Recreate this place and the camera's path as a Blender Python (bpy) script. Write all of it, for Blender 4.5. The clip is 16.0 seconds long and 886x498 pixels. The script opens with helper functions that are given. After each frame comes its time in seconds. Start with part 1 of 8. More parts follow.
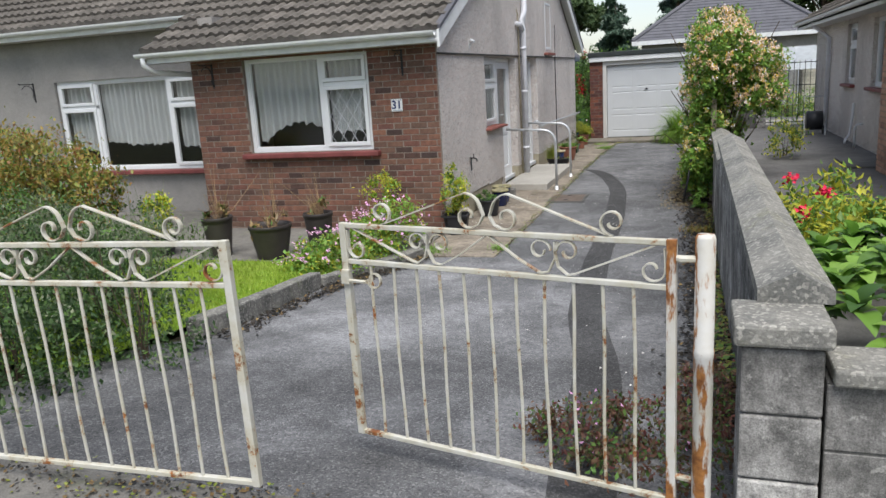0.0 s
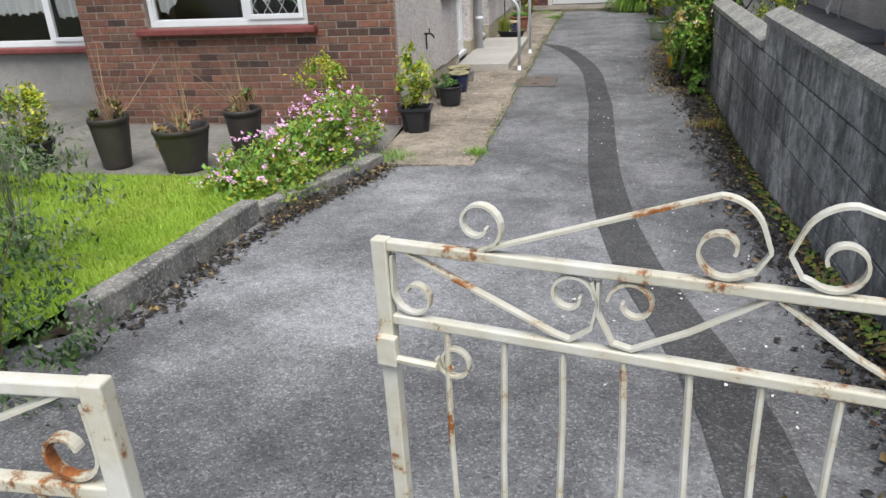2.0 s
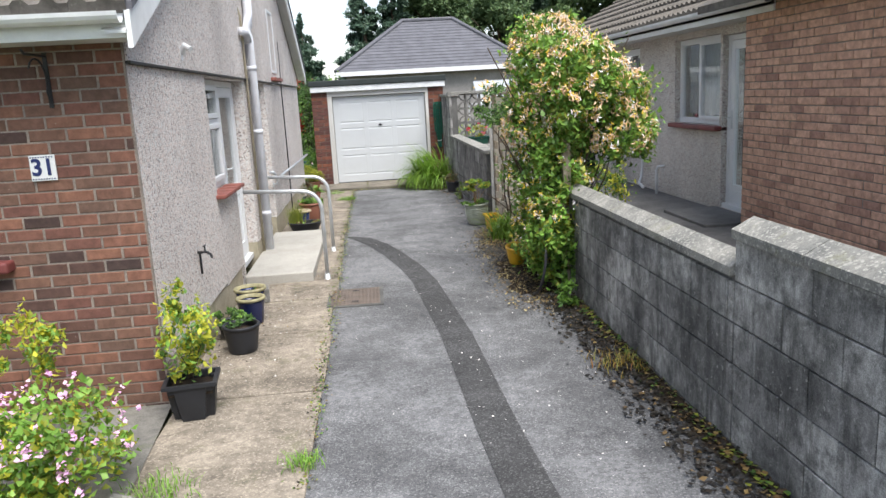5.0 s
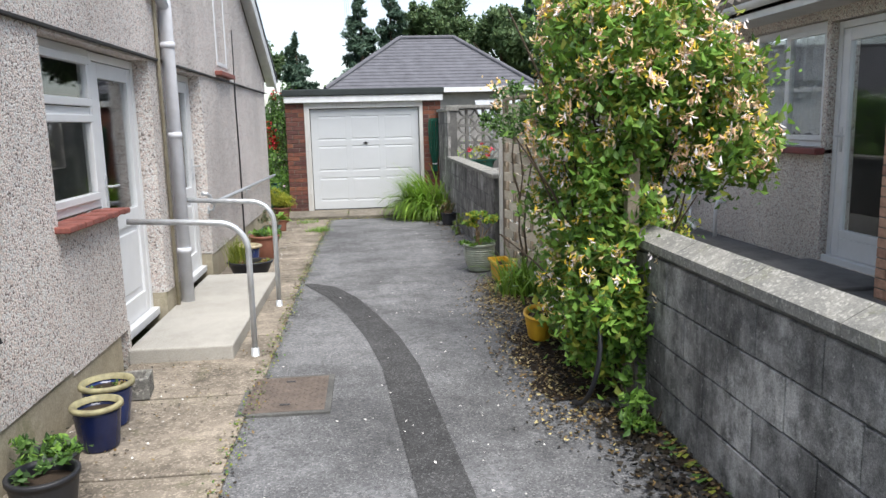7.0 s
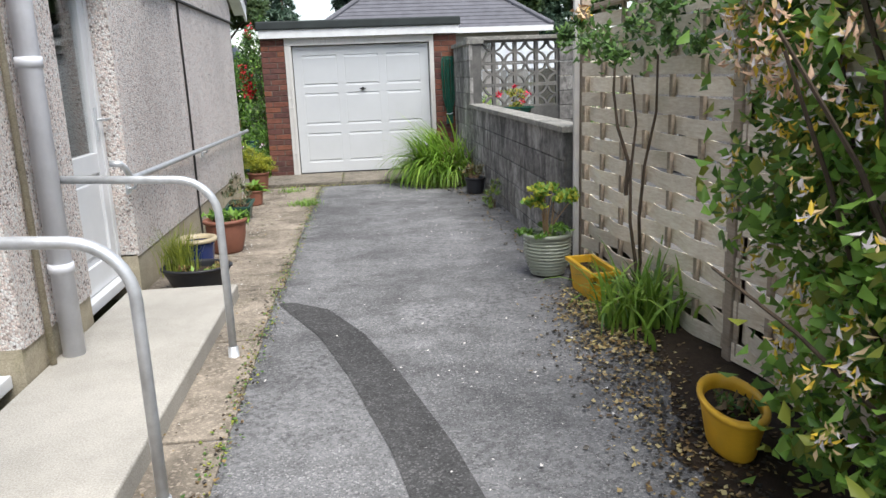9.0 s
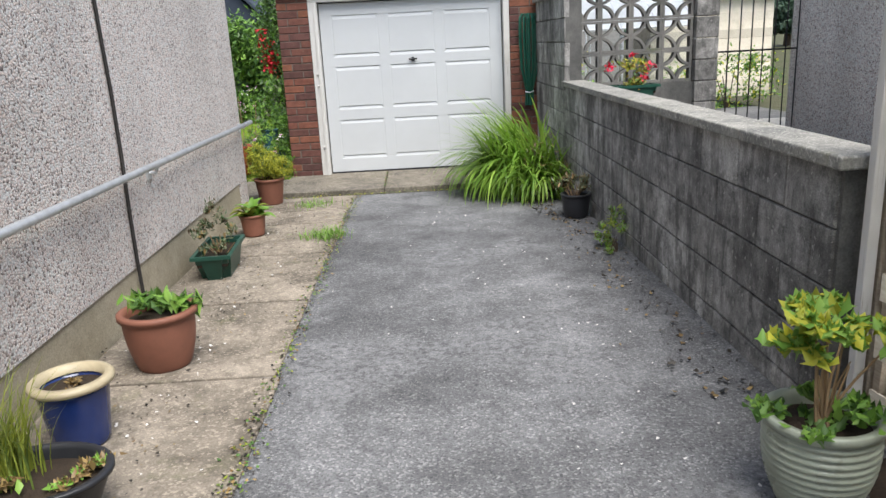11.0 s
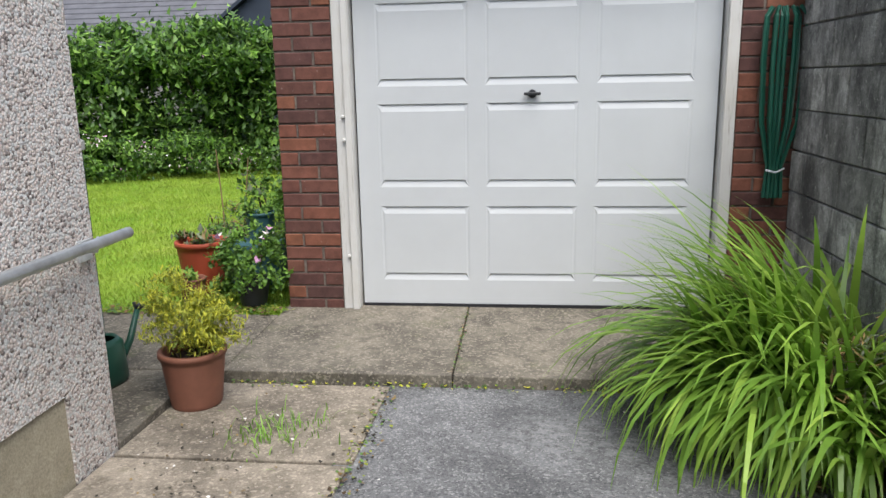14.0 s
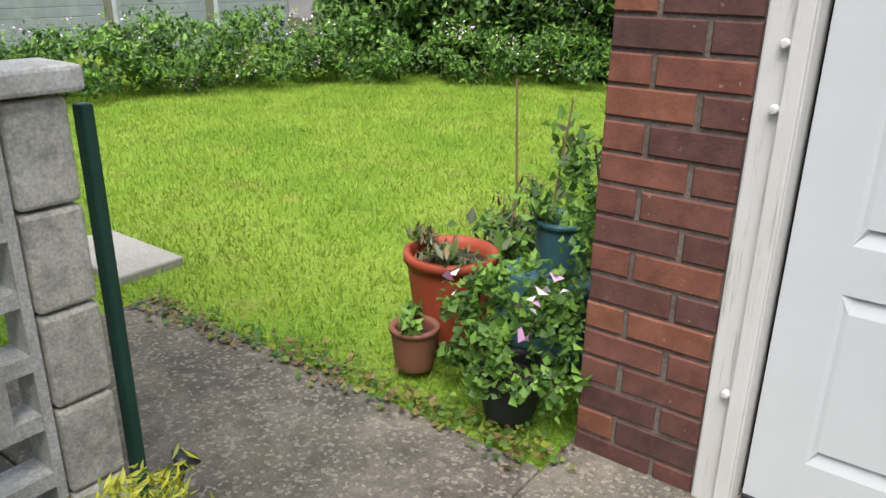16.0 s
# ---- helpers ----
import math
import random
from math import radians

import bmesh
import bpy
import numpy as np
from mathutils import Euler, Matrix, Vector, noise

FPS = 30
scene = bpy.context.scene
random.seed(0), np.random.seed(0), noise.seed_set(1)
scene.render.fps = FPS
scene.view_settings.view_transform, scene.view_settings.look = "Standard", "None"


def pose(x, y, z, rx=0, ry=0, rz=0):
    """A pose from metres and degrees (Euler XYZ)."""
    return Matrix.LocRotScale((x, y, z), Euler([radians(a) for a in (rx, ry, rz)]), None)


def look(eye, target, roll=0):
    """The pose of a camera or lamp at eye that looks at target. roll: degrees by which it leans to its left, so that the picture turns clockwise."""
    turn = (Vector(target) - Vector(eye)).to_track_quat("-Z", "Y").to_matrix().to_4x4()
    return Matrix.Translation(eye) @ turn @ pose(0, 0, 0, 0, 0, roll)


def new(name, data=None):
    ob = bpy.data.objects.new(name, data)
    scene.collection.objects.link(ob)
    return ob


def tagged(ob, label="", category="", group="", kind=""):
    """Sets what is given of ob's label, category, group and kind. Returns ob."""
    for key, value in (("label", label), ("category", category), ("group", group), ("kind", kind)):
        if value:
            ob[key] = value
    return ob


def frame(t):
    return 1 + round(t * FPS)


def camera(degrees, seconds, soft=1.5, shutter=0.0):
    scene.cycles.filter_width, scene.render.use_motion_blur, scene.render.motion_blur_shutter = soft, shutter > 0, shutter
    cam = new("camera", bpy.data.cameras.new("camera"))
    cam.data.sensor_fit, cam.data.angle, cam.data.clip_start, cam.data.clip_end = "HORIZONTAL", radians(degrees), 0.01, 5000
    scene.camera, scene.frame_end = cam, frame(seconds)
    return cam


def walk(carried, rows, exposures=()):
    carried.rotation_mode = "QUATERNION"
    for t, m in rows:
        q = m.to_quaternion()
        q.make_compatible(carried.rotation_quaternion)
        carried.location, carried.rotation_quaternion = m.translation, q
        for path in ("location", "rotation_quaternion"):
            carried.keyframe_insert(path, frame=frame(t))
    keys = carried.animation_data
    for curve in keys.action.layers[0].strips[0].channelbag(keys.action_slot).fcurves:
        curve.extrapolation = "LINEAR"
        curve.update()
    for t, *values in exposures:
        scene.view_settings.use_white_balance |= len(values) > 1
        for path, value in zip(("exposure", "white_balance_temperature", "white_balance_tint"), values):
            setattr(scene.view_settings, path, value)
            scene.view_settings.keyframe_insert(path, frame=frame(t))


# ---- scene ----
cam = camera(61.4, 16.0)
PATH = [
    (0, (0.902, -3.656, 1.894), (0.264, -1.813, 1.448), -3.5),
    (0.5, (0.735, -3.431, 1.868), (0.017, -1.642, 1.336), -3.2),
    (1, (0.418, -3.066, 1.826), (-0.218, -1.27, 1.216), -2.4),
    (1.5, (0.194, -2.668, 1.849), (-0.319, -0.862, 1.162), -2.7),
    (2, (-0.033, -2.205, 1.852), (-0.446, -0.412, 1.069), -3.0),
    (2.5, (-0.262, -1.735, 1.862), (-0.556, 0.015, 0.94), -2.8),
    (3, (-0.46, -1.3, 1.859), (-0.64, 0.486, 0.976), -2.6),
    (3.5, (-0.576, -0.923, 1.916), (-0.714, 0.949, 1.228), -3.8),
    (4, (-0.76, -0.555, 1.935), (-0.747, 1.369, 1.391), -4.9),
    (4.5, (-0.715, -0.06, 1.922), (-0.597, 1.886, 1.479), -4.1),
    (4.7, (-0.703, 0.133, 1.925), (-0.552, 2.08, 1.497), -3.8),
    (6.8, (-0.367, 2.819, 1.636), (-0.186, 4.785, 1.316), -1.3),
    (7, (-0.378, 3.116, 1.625), (-0.189, 5.079, 1.292), -1.4),
    (7.5, (-0.424, 3.793, 1.6), (-0.234, 5.752, 1.243), -1.8),
    (8, (-0.431, 4.513, 1.563), (-0.23, 6.462, 1.159), -2.2),
    (8.2, (-0.445, 4.814, 1.52), (-0.239, 6.758, 1.097), -2.3),
    (10.3, (-0.503, 8.001, 1.427), (-0.362, 9.93, 0.917), -2.4),
    (10.5, (-0.459, 8.342, 1.467), (-0.343, 10.267, 0.937), -2.8),
    (11, (-0.395, 9.074, 1.478), (-0.35, 10.999, 0.938), -3.0),
    (11.5, (-0.443, 9.81, 1.494), (-0.467, 11.769, 1.087), -2.3),
    (12, (-0.422, 10.58, 1.505), (-0.442, 12.543, 1.124), -2.6),
    (12.5, (-0.425, 11.382, 1.447), (-0.478, 13.34, 1.039), -2.1),
    (13, (-0.42, 12.166, 1.44), (-0.522, 14.117, 1.011), -2.2),
    (13.5, (-0.468, 12.903, 1.405), (-0.609, 14.851, 0.971), -1.5),
    (14, (-0.466, 13.696, 1.367), (-0.681, 15.634, 0.924), -1.1),
    (14.5, (-0.594, 14.45, 1.372), (-0.949, 16.358, 0.892), -0.7),
    (15, (-0.718, 15.185, 1.392), (-1.281, 17.027, 0.855), -0.3),
    (15.5, (-0.934, 15.833, 1.356), (-1.779, 17.541, 0.749), 0.5),
    (16, (-1.142, 16.4, 1.297), (-2.264, 17.9, 0.596), 0.9),
]
EXPOSURES = [(0, 0.68), (1, 0.7), (2, 0.84), (2.7, 0.95), (3.5, 1.22), (4.5, 1.25), (8, 1.15), (10.5, 1.2), (12.5, 1.1), (14, 1.0), (15.5, 1.0), (16, 1.08)]
walk(cam, [(t, look(eye, target, roll)) for t, eye, target, roll in PATH], EXPOSURES)

# ---- world, sun and exposure ----
world = bpy.data.worlds.new("sky")
scene.world = world
world.use_nodes = True
wn = world.node_tree
sky = wn.nodes.new("ShaderNodeTexSky")
sky.sky_type, sky.sun_disc = "NISHITA", False
SUN_ELEVATION, SUN_AZIMUTH = radians(63), radians(156)
sky.sun_elevation, sky.sun_rotation = SUN_ELEVATION, SUN_AZIMUTH
sky.dust_density, sky.air_density, sky.ozone_density = 1.0, 1.0, 1.0
cloud = wn.nodes.new("ShaderNodeHueSaturation")
cloud.inputs["Saturation"].default_value = 0.62
wn.links.new(sky.outputs[0], cloud.inputs["Color"])
wn.links.new(cloud.outputs[0], wn.nodes["Background"].inputs[0])
wn.nodes["Background"].inputs[1].default_value = 0.108
sun = new("sun", bpy.data.lights.new("sun", "SUN"))
sun.data.energy, sun.data.angle, sun.data.color = 2.75, radians(45), (1.0, 0.97, 0.93)
sun.matrix_world = look((20 * math.sin(SUN_AZIMUTH) * math.cos(SUN_ELEVATION), 20 * math.cos(SUN_AZIMUTH) * math.cos(SUN_ELEVATION), 20 * math.sin(SUN_ELEVATION)), (0, 0, 0))


# ---- materials ----
class Mat:
    """A node material with short calls."""

    def __init__(self, name, rough=0.8, metal=0.0, spec=0.3):
        self.m = bpy.data.materials.new(name)
        self.m.use_nodes = True
        self.t = self.m.node_tree
        self.b = self.t.nodes["Principled BSDF"]
        self.b.inputs["Roughness"].default_value = rough
        self.b.inputs["Metallic"].default_value = metal
        self.b.inputs["Specular IOR Level"].default_value = spec
        self.co = self.t.nodes.new("ShaderNodeNewGeometry").outputs["Position"]

    def n(self, kind, **kw):
        node = self.t.nodes.new("ShaderNode" + kind)
        for k, v in kw.items():
            node.inputs[k].default_value = v
        return node

    def link(self, a, b):
        self.t.links.new(a, b)

    def stretch(self, sx, sy, sz):
        mp = self.n("Mapping")
        mp.inputs["Scale"].default_value = (sx, sy, sz)
        self.link(self.co, mp.inputs[0])
        return mp.outputs[0]

    def noise(self, scale, detail=4, rough=0.6, co=None):
        nd = self.n("TexNoise", Scale=scale, Detail=detail, Roughness=rough)
        self.link(co or self.co, nd.inputs["Vector"])
        return nd.outputs["Fac"]

    def cells(self, scale, out="Color", co=None):
        nd = self.n("TexVoronoi", Scale=scale)
        self.link(co or self.co, nd.inputs["Vector"])
        if out == "Color":
            sp = self.n("SeparateColor")
            self.link(nd.outputs["Color"], sp.inputs[0])
            return sp.outputs[0]
        return nd.outputs[out]

    def ramp(self, fac, *stops):
        r = self.n("ValToRGB")
        el = r.color_ramp.elements
        while len(el) < len(stops):
            el.new(0.5)
        for e, (p, c) in zip(el, stops):
            e.position = p
            e.color = (*c, 1) if isinstance(c, tuple) else (c, c, c, 1)
        self.link(fac, r.inputs[0])
        return r.outputs[0]

    def mix(self, fac, a, b, mode="MIX"):
        x = self.t.nodes.new("ShaderNodeMix")
        x.data_type, x.blend_type = "RGBA", mode
        for i, v in ((0, fac), (6, a), (7, b)):
            sock = x.inputs[i]
            if isinstance(v, (int, float)):
                sock.default_value = v if i == 0 else (v, v, v, 1)
            elif isinstance(v, tuple):
                sock.default_value = (*v, 1)
            else:
                self.link(v, sock)
        return x.outputs[2]

    def color(self, c):
        if isinstance(c, tuple):
            self.b.inputs["Base Color"].default_value = (*c, 1)
        else:
            self.link(c, self.b.inputs["Base Color"])
        return self

    def bump(self, fac, strength=0.3, dist=0.01):
        b = self.n("Bump", Strength=strength, Distance=dist)
        self.link(fac, b.inputs["Height"])
        old = self.b.inputs["Normal"].links
        if old:
            self.link(old[0].from_socket, b.inputs["Normal"])
        self.link(b.outputs[0], self.b.inputs["Normal"])
        return self

    def rough(self, fac, lo, hi):
        mr = self.n("MapRange")
        mr.inputs["To Min"].default_value, mr.inputs["To Max"].default_value = lo, hi
        self.link(fac, mr.inputs[0])
        self.link(mr.outputs[0], self.b.inputs["Roughness"])
        return self

    def piece(self):
        return self.n("ObjectInfo").outputs["Random"]

    def each(self):
        """One random value for each laid piece, single or joined."""
        m = self.n("Math")
        self.link(self.piece(), m.inputs[0])
        self.link(self.island(), m.inputs[1])
        f = self.n("Math")
        f.operation = "FRACT"
        self.link(m.outputs[0], f.inputs[0])
        return f.outputs[0]

    def island(self):
        return self.n("NewGeometry").outputs["Random Per Island"]


def asphalt_mat(name, lo, mid, hi, patchy, worn_areas=()):
    a = Mat(name, 0.9, spec=0.2)
    stones = a.ramp(a.cells(118), (0.0, lo), (0.3, mid), (0.75, mid), (0.97, hi))
    fine = a.ramp(a.noise(240, 3), (0.3, 0.55), (0.7, 1.25))
    c = a.mix(1.0, stones, fine, "MULTIPLY")
    wear = a.ramp(a.noise(0.8, 8, 0.66), (0.36, 1 - patchy * 0.6), (0.5, 1.0), (0.62, 1 + patchy * 0.7))
    c = a.mix(1.0, c, wear, "MULTIPLY")
    blot = a.ramp(a.noise(5, 6, 0.7), (0.35, 0.78), (0.65, 1.15))
    c = a.mix(1.0, c, blot, "MULTIPLY")
    worn = a.mix(1.0, a.ramp(a.noise(0.75, 5, 0.6), (0.5, 0.0), (0.58, 1.0)), a.ramp(a.noise(26, 6, 0.7), (0.42, 0.0), (0.6, 1.0)), "MULTIPLY")
    c = a.mix(a.mix(1.0, worn, (patchy, patchy, patchy), "MULTIPLY"), c, tuple(min(0.4, v * 1.9) for v in mid))
    for x, y, rx, ry in worn_areas:
        mp = a.n("Mapping")
        mp.inputs["Location"].default_value = (-x / rx, -y / ry, 0)
        mp.inputs["Scale"].default_value = (1 / rx, 1 / ry, 0)
        a.link(a.co, mp.inputs[0])
        ball = a.n("TexGradient")
        ball.gradient_type = "SPHERICAL"
        a.link(mp.outputs[0], ball.inputs[0])
        ragged = a.mix(0.5, ball.outputs["Fac"], a.noise(2.2, 8, 0.7))
        c = a.mix(a.ramp(ragged, (0.3, 0.0), (0.52, 0.55)), c, a.mix(1.0, c, 1.75, "MULTIPLY"))
    a.color(c)
    a.bump(a.cells(118, "Distance"), 0.7, -0.004).bump(a.noise(12, 5), 0.25, 0.01)
    return a.m


ASPHALT = asphalt_mat("asphalt", (0.08, 0.081, 0.085), (0.135, 0.136, 0.14), (0.24, 0.24, 0.24), 0.5,
                      [(-1.0, 1.9, 1.5, 2.6), (-0.45, 10.6, 0.9, 0.9)])
TAR = asphalt_mat("tar_patch", (0.04, 0.04, 0.041), (0.062, 0.062, 0.063), (0.13, 0.13, 0.13), 0.25)


def concrete_mat(name, base, dirt, scale=1.0, moss=None, amount=0.5, grit=0.5, specks=0.0):
    a = Mat(name, 0.9, spec=0.2)
    c = a.mix(a.ramp(a.noise(1.6 * scale, 8, 0.68), (0.36, 0.0), (0.64, 1.0)), base, dirt)
    c = a.mix(a.ramp(a.noise(9 * scale, 7, 0.7), (0.45, 0.0), (0.75, amount)), c, tuple(v * 0.45 for v in dirt))
    if moss:
        c = a.mix(a.ramp(a.noise(2.3 * scale, 6, 0.75), (0.56, 0.0), (0.7, 0.65)), c, moss)
    if specks:
        c = a.mix(a.ramp(a.cells(85), (0.74, 0.0), (0.92, specks)), c, tuple(min(0.6, v * 1.6) for v in base))
    grain = a.ramp(a.noise(130, 3), (0.3, 0.75), (0.7, 1.2))
    a.color(a.mix(1.0, c, grain, "MULTIPLY"))
    a.bump(a.noise(90, 4), grit, 0.004).bump(a.noise(7, 6), 0.3, 0.012)
    return a.m


PATH_CONCRETE = concrete_mat("path_concrete", (0.33, 0.285, 0.23), (0.13, 0.112, 0.09), 1.3, (0.12, 0.12, 0.065), 0.7, 1.0, 0.35)
STEP_CONCRETE = concrete_mat("step_concrete", (0.43, 0.41, 0.37), (0.34, 0.325, 0.29), 1.0, None, 0.12, 0.25)
PLINTH = concrete_mat("plinth_render", (0.45, 0.4, 0.3), (0.33, 0.29, 0.21), 1.0, (0.2, 0.2, 0.11), 0.3, 0.3)
APRON = concrete_mat("apron_concrete", (0.225, 0.2, 0.162), (0.1, 0.09, 0.075), 1.6, (0.13, 0.13, 0.075), 0.7, 1.0, 0.5)
KERB = concrete_mat("kerb_concrete", (0.27, 0.26, 0.235), (0.1, 0.1, 0.095), 2.0, (0.12, 0.14, 0.05), 0.6, 0.7, 0.6)
COPING = concrete_mat("coping_concrete", (0.3, 0.29, 0.26), (0.16, 0.16, 0.15), 2.0, (0.2, 0.2, 0.12), 0.4, 0.6, 0.5)
RENDER_GREY = concrete_mat("grey_render", (0.33, 0.31, 0.29), (0.26, 0.25, 0.24), 1.0, None, 0.2, 0.5)
PAVING = concrete_mat("paving_concrete", (0.22, 0.21, 0.19), (0.13, 0.125, 0.115), 1.2, (0.12, 0.13, 0.07), 0.5, 0.6)
YARD = concrete_mat("yard_concrete", (0.2, 0.195, 0.19), (0.12, 0.118, 0.115), 0.8, None, 0.4, 0.5)
SCREEN_GREY = concrete_mat("screen_block_grey", (0.23, 0.22, 0.2), (0.13, 0.13, 0.125), 2.0, (0.12, 0.14, 0.06), 0.4, 0.6)
SCREEN_WHITE = concrete_mat("screen_block_whitewash", (0.72, 0.71, 0.67), (0.55, 0.53, 0.48), 2.5, (0.3, 0.3, 0.24), 0.5, 0.4)


def block_mat():
    a = Mat("concrete_block", 0.95, spec=0.15)
    base = a.ramp(a.each(), (0.0, (0.235, 0.228, 0.218)), (0.5, (0.295, 0.287, 0.273)), (1.0, (0.37, 0.36, 0.34)))
    streak = a.ramp(a.noise(1.5, 9, 0.74, a.stretch(1.6, 1.6, 0.9)), (0.36, 0.3), (0.5, 0.85), (0.64, 1.7))
    c = a.mix(1.0, base, streak, "MULTIPLY")
    c = a.mix(a.ramp(a.noise(9, 8, 0.75), (0.46, 0.0), (0.66, 0.8)), c, (0.065, 0.065, 0.062))
    c = a.mix(a.ramp(a.noise(3.5, 7, 0.7, a.stretch(2.2, 2.2, 0.35)), (0.52, 0.0), (0.66, 0.75)), c, (0.07, 0.069, 0.066))
    c = a.mix(a.ramp(a.noise(30, 4, 0.6), (0.62, 0.0), (0.69, 0.6)), c, (0.44, 0.43, 0.4))
    a.color(a.mix(1.0, c, a.ramp(a.noise(160, 2), (0.3, 0.7), (0.7, 1.25)), "MULTIPLY"))
    a.bump(a.noise(110, 4), 0.6, 0.004).bump(a.noise(10, 5), 0.4, 0.01)
    return a.m


BLOCK = block_mat()
BLOCK_MORTAR = concrete_mat("block_mortar", (0.15, 0.146, 0.138), (0.09, 0.09, 0.086), 2.0, None, 0.4, 0.6)


def pebble_mat(name, warm):
    a = Mat(name, 0.85, spec=0.3)
    stones = a.ramp(a.cells(88), (0.04, tuple(v * 0.32 for v in warm)), (0.12, tuple(v * 0.75 for v in warm)), (0.4, warm), (0.72, tuple(min(0.8, v * 1.3) for v in warm)), (0.86, (0.8, 0.77, 0.73)))
    gaps = a.ramp(a.cells(88, "Distance"), (0.3, 1.0), (0.7, 0.72))
    c = a.mix(1.0, stones, gaps, "MULTIPLY")
    stain = a.ramp(a.noise(0.9, 6, 0.6, a.stretch(1, 1, 0.5)), (0.36, 0.82), (0.62, 1.08))
    a.color(a.mix(1.0, c, stain, "MULTIPLY"))
    a.bump(a.cells(88, "Distance"), 0.8, -0.007).bump(a.noise(30, 4), 0.3, 0.01)
    return a.m


PEBBLE = pebble_mat("pebbledash", (0.77, 0.66, 0.6))
PEBBLE_NEIGHBOUR = pebble_mat("neighbour_pebbledash", (0.72, 0.61, 0.55))


def brick_mat(name, *tones):
    a = Mat(name, 0.85, spec=0.25)
    base = a.ramp(a.each(), *[(i / max(1, len(tones) - 1), c) for i, c in enumerate(tones)])
    c = a.mix(1.0, base, a.ramp(a.noise(16, 6, 0.7), (0.3, 0.68), (0.7, 1.3)), "MULTIPLY")
    c = a.mix(a.ramp(a.noise(45, 3), (0.68, 0.0), (0.76, 0.5)), c, (0.42, 0.36, 0.31))
    a.color(c).bump(a.noise(120, 4), 0.4, 0.003).bump(a.noise(25, 4), 0.25, 0.006)
    return a.m


BRICK_HOUSE = brick_mat("brown_brick", (0.06, 0.04, 0.036), (0.17, 0.085, 0.06), (0.13, 0.08, 0.06), (0.22, 0.105, 0.07), (0.15, 0.07, 0.055))
BRICK_GARAGE = brick_mat("red_brick", (0.085, 0.042, 0.038), (0.17, 0.066, 0.046), (0.21, 0.085, 0.05), (0.105, 0.05, 0.044), (0.18, 0.072, 0.05), (0.08, 0.042, 0.038))
BRICK_NEIGHBOUR = brick_mat("neighbour_brick", (0.48, 0.28, 0.2), (0.58, 0.35, 0.25), (0.54, 0.32, 0.23), (0.34, 0.19, 0.145))
DARK_MORTAR = concrete_mat("sooty_mortar", (0.2, 0.165, 0.14), (0.11, 0.09, 0.078), 3.0, None, 0.5, 0.6)
MORTAR = concrete_mat("mortar", (0.31, 0.26, 0.22), (0.2, 0.17, 0.145), 3.0, None, 0.3, 0.5)


def plain_mat(name, c, rough=0.5, metal=0.0, dirt=0.15, scale=6.0, spec=0.4, bump=0.05):
    a = Mat(name, rough, metal, spec)
    a.color(a.mix(1.0, c, a.ramp(a.noise(scale, 6, 0.65), (0.3, 1 - dirt), (0.65, 1.0 + dirt * 0.3)), "MULTIPLY"))
    a.bump(a.noise(scale * 9, 3), bump, 0.003)
    a.rough(a.noise(scale * 2, 4), max(0.02, rough - 0.12), min(1, rough + 0.12))
    return a.m


UPVC = plain_mat("white_upvc", (0.72, 0.73, 0.74), 0.35, dirt=0.06)
GUTTER = plain_mat("white_gutter", (0.74, 0.75, 0.75), 0.4, dirt=0.14)
SOFFIT = plain_mat("soffit_paint", (0.55, 0.54, 0.52), 0.6)
GARAGE_PAINT = plain_mat("garage_door_white", (0.53, 0.548, 0.562), 0.4, dirt=0.05, scale=2)
SILL_RED = plain_mat("red_sill_paint", (0.2, 0.055, 0.05), 0.55, dirt=0.35)
TILE_RED = plain_mat("red_clay_tile", (0.26, 0.09, 0.07), 0.7, dirt=0.4, scale=14)
BLACK_IRON = plain_mat("black_iron", (0.02, 0.02, 0.022), 0.5)
BLACK_PLASTIC = plain_mat("black_plastic", (0.022, 0.023, 0.027), 0.45, dirt=0.3)
BROWN_PLASTIC = plain_mat("brown_plastic", (0.045, 0.038, 0.035), 0.5, dirt=0.3)
GALVANISED = plain_mat("galvanised_steel", (0.62, 0.64, 0.66), 0.45, 0.55, dirt=0.25, scale=12)
PIPE_GREY = plain_mat("pale_grey_pipe", (0.68, 0.69, 0.73), 0.45, dirt=0.15)
TERRACOTTA = plain_mat("terracotta_plastic", (0.22, 0.09, 0.058), 0.6, dirt=0.25)
TERRACOTTA_RED = plain_mat("orange_red_pot", (0.36, 0.065, 0.03), 0.55, dirt=0.2)
BLUE_GLAZE = plain_mat("blue_glaze", (0.012, 0.03, 0.13), 0.15, dirt=0.3, spec=0.6)
NAVY_GLAZE = plain_mat("navy_glaze", (0.01, 0.016, 0.06), 0.2, dirt=0.4, spec=0.5)
MOSSY_RIM = plain_mat("mossy_cream_rim", (0.33, 0.3, 0.17), 0.6, dirt=0.5, scale=18)
CREAM_GLAZE = plain_mat("cream_rim", (0.45, 0.38, 0.25), 0.4, dirt=0.3)
SAGE_GLAZE = plain_mat("sage_ribbed_glaze", (0.33, 0.36, 0.29), 0.3, dirt=0.25)
YELLOW_PLASTIC = plain_mat("yellow_plastic", (0.72, 0.42, 0.03), 0.45, dirt=0.2)
GREEN_PLASTIC = plain_mat("dark_green_plastic", (0.015, 0.065, 0.045), 0.4, dirt=0.25)
TEAL_PLASTIC = plain_mat("teal_plastic", (0.05, 0.13, 0.15), 0.4, dirt=0.2)
GREEN_CABLE = plain_mat("green_cable", (0.012, 0.09, 0.06), 0.4)
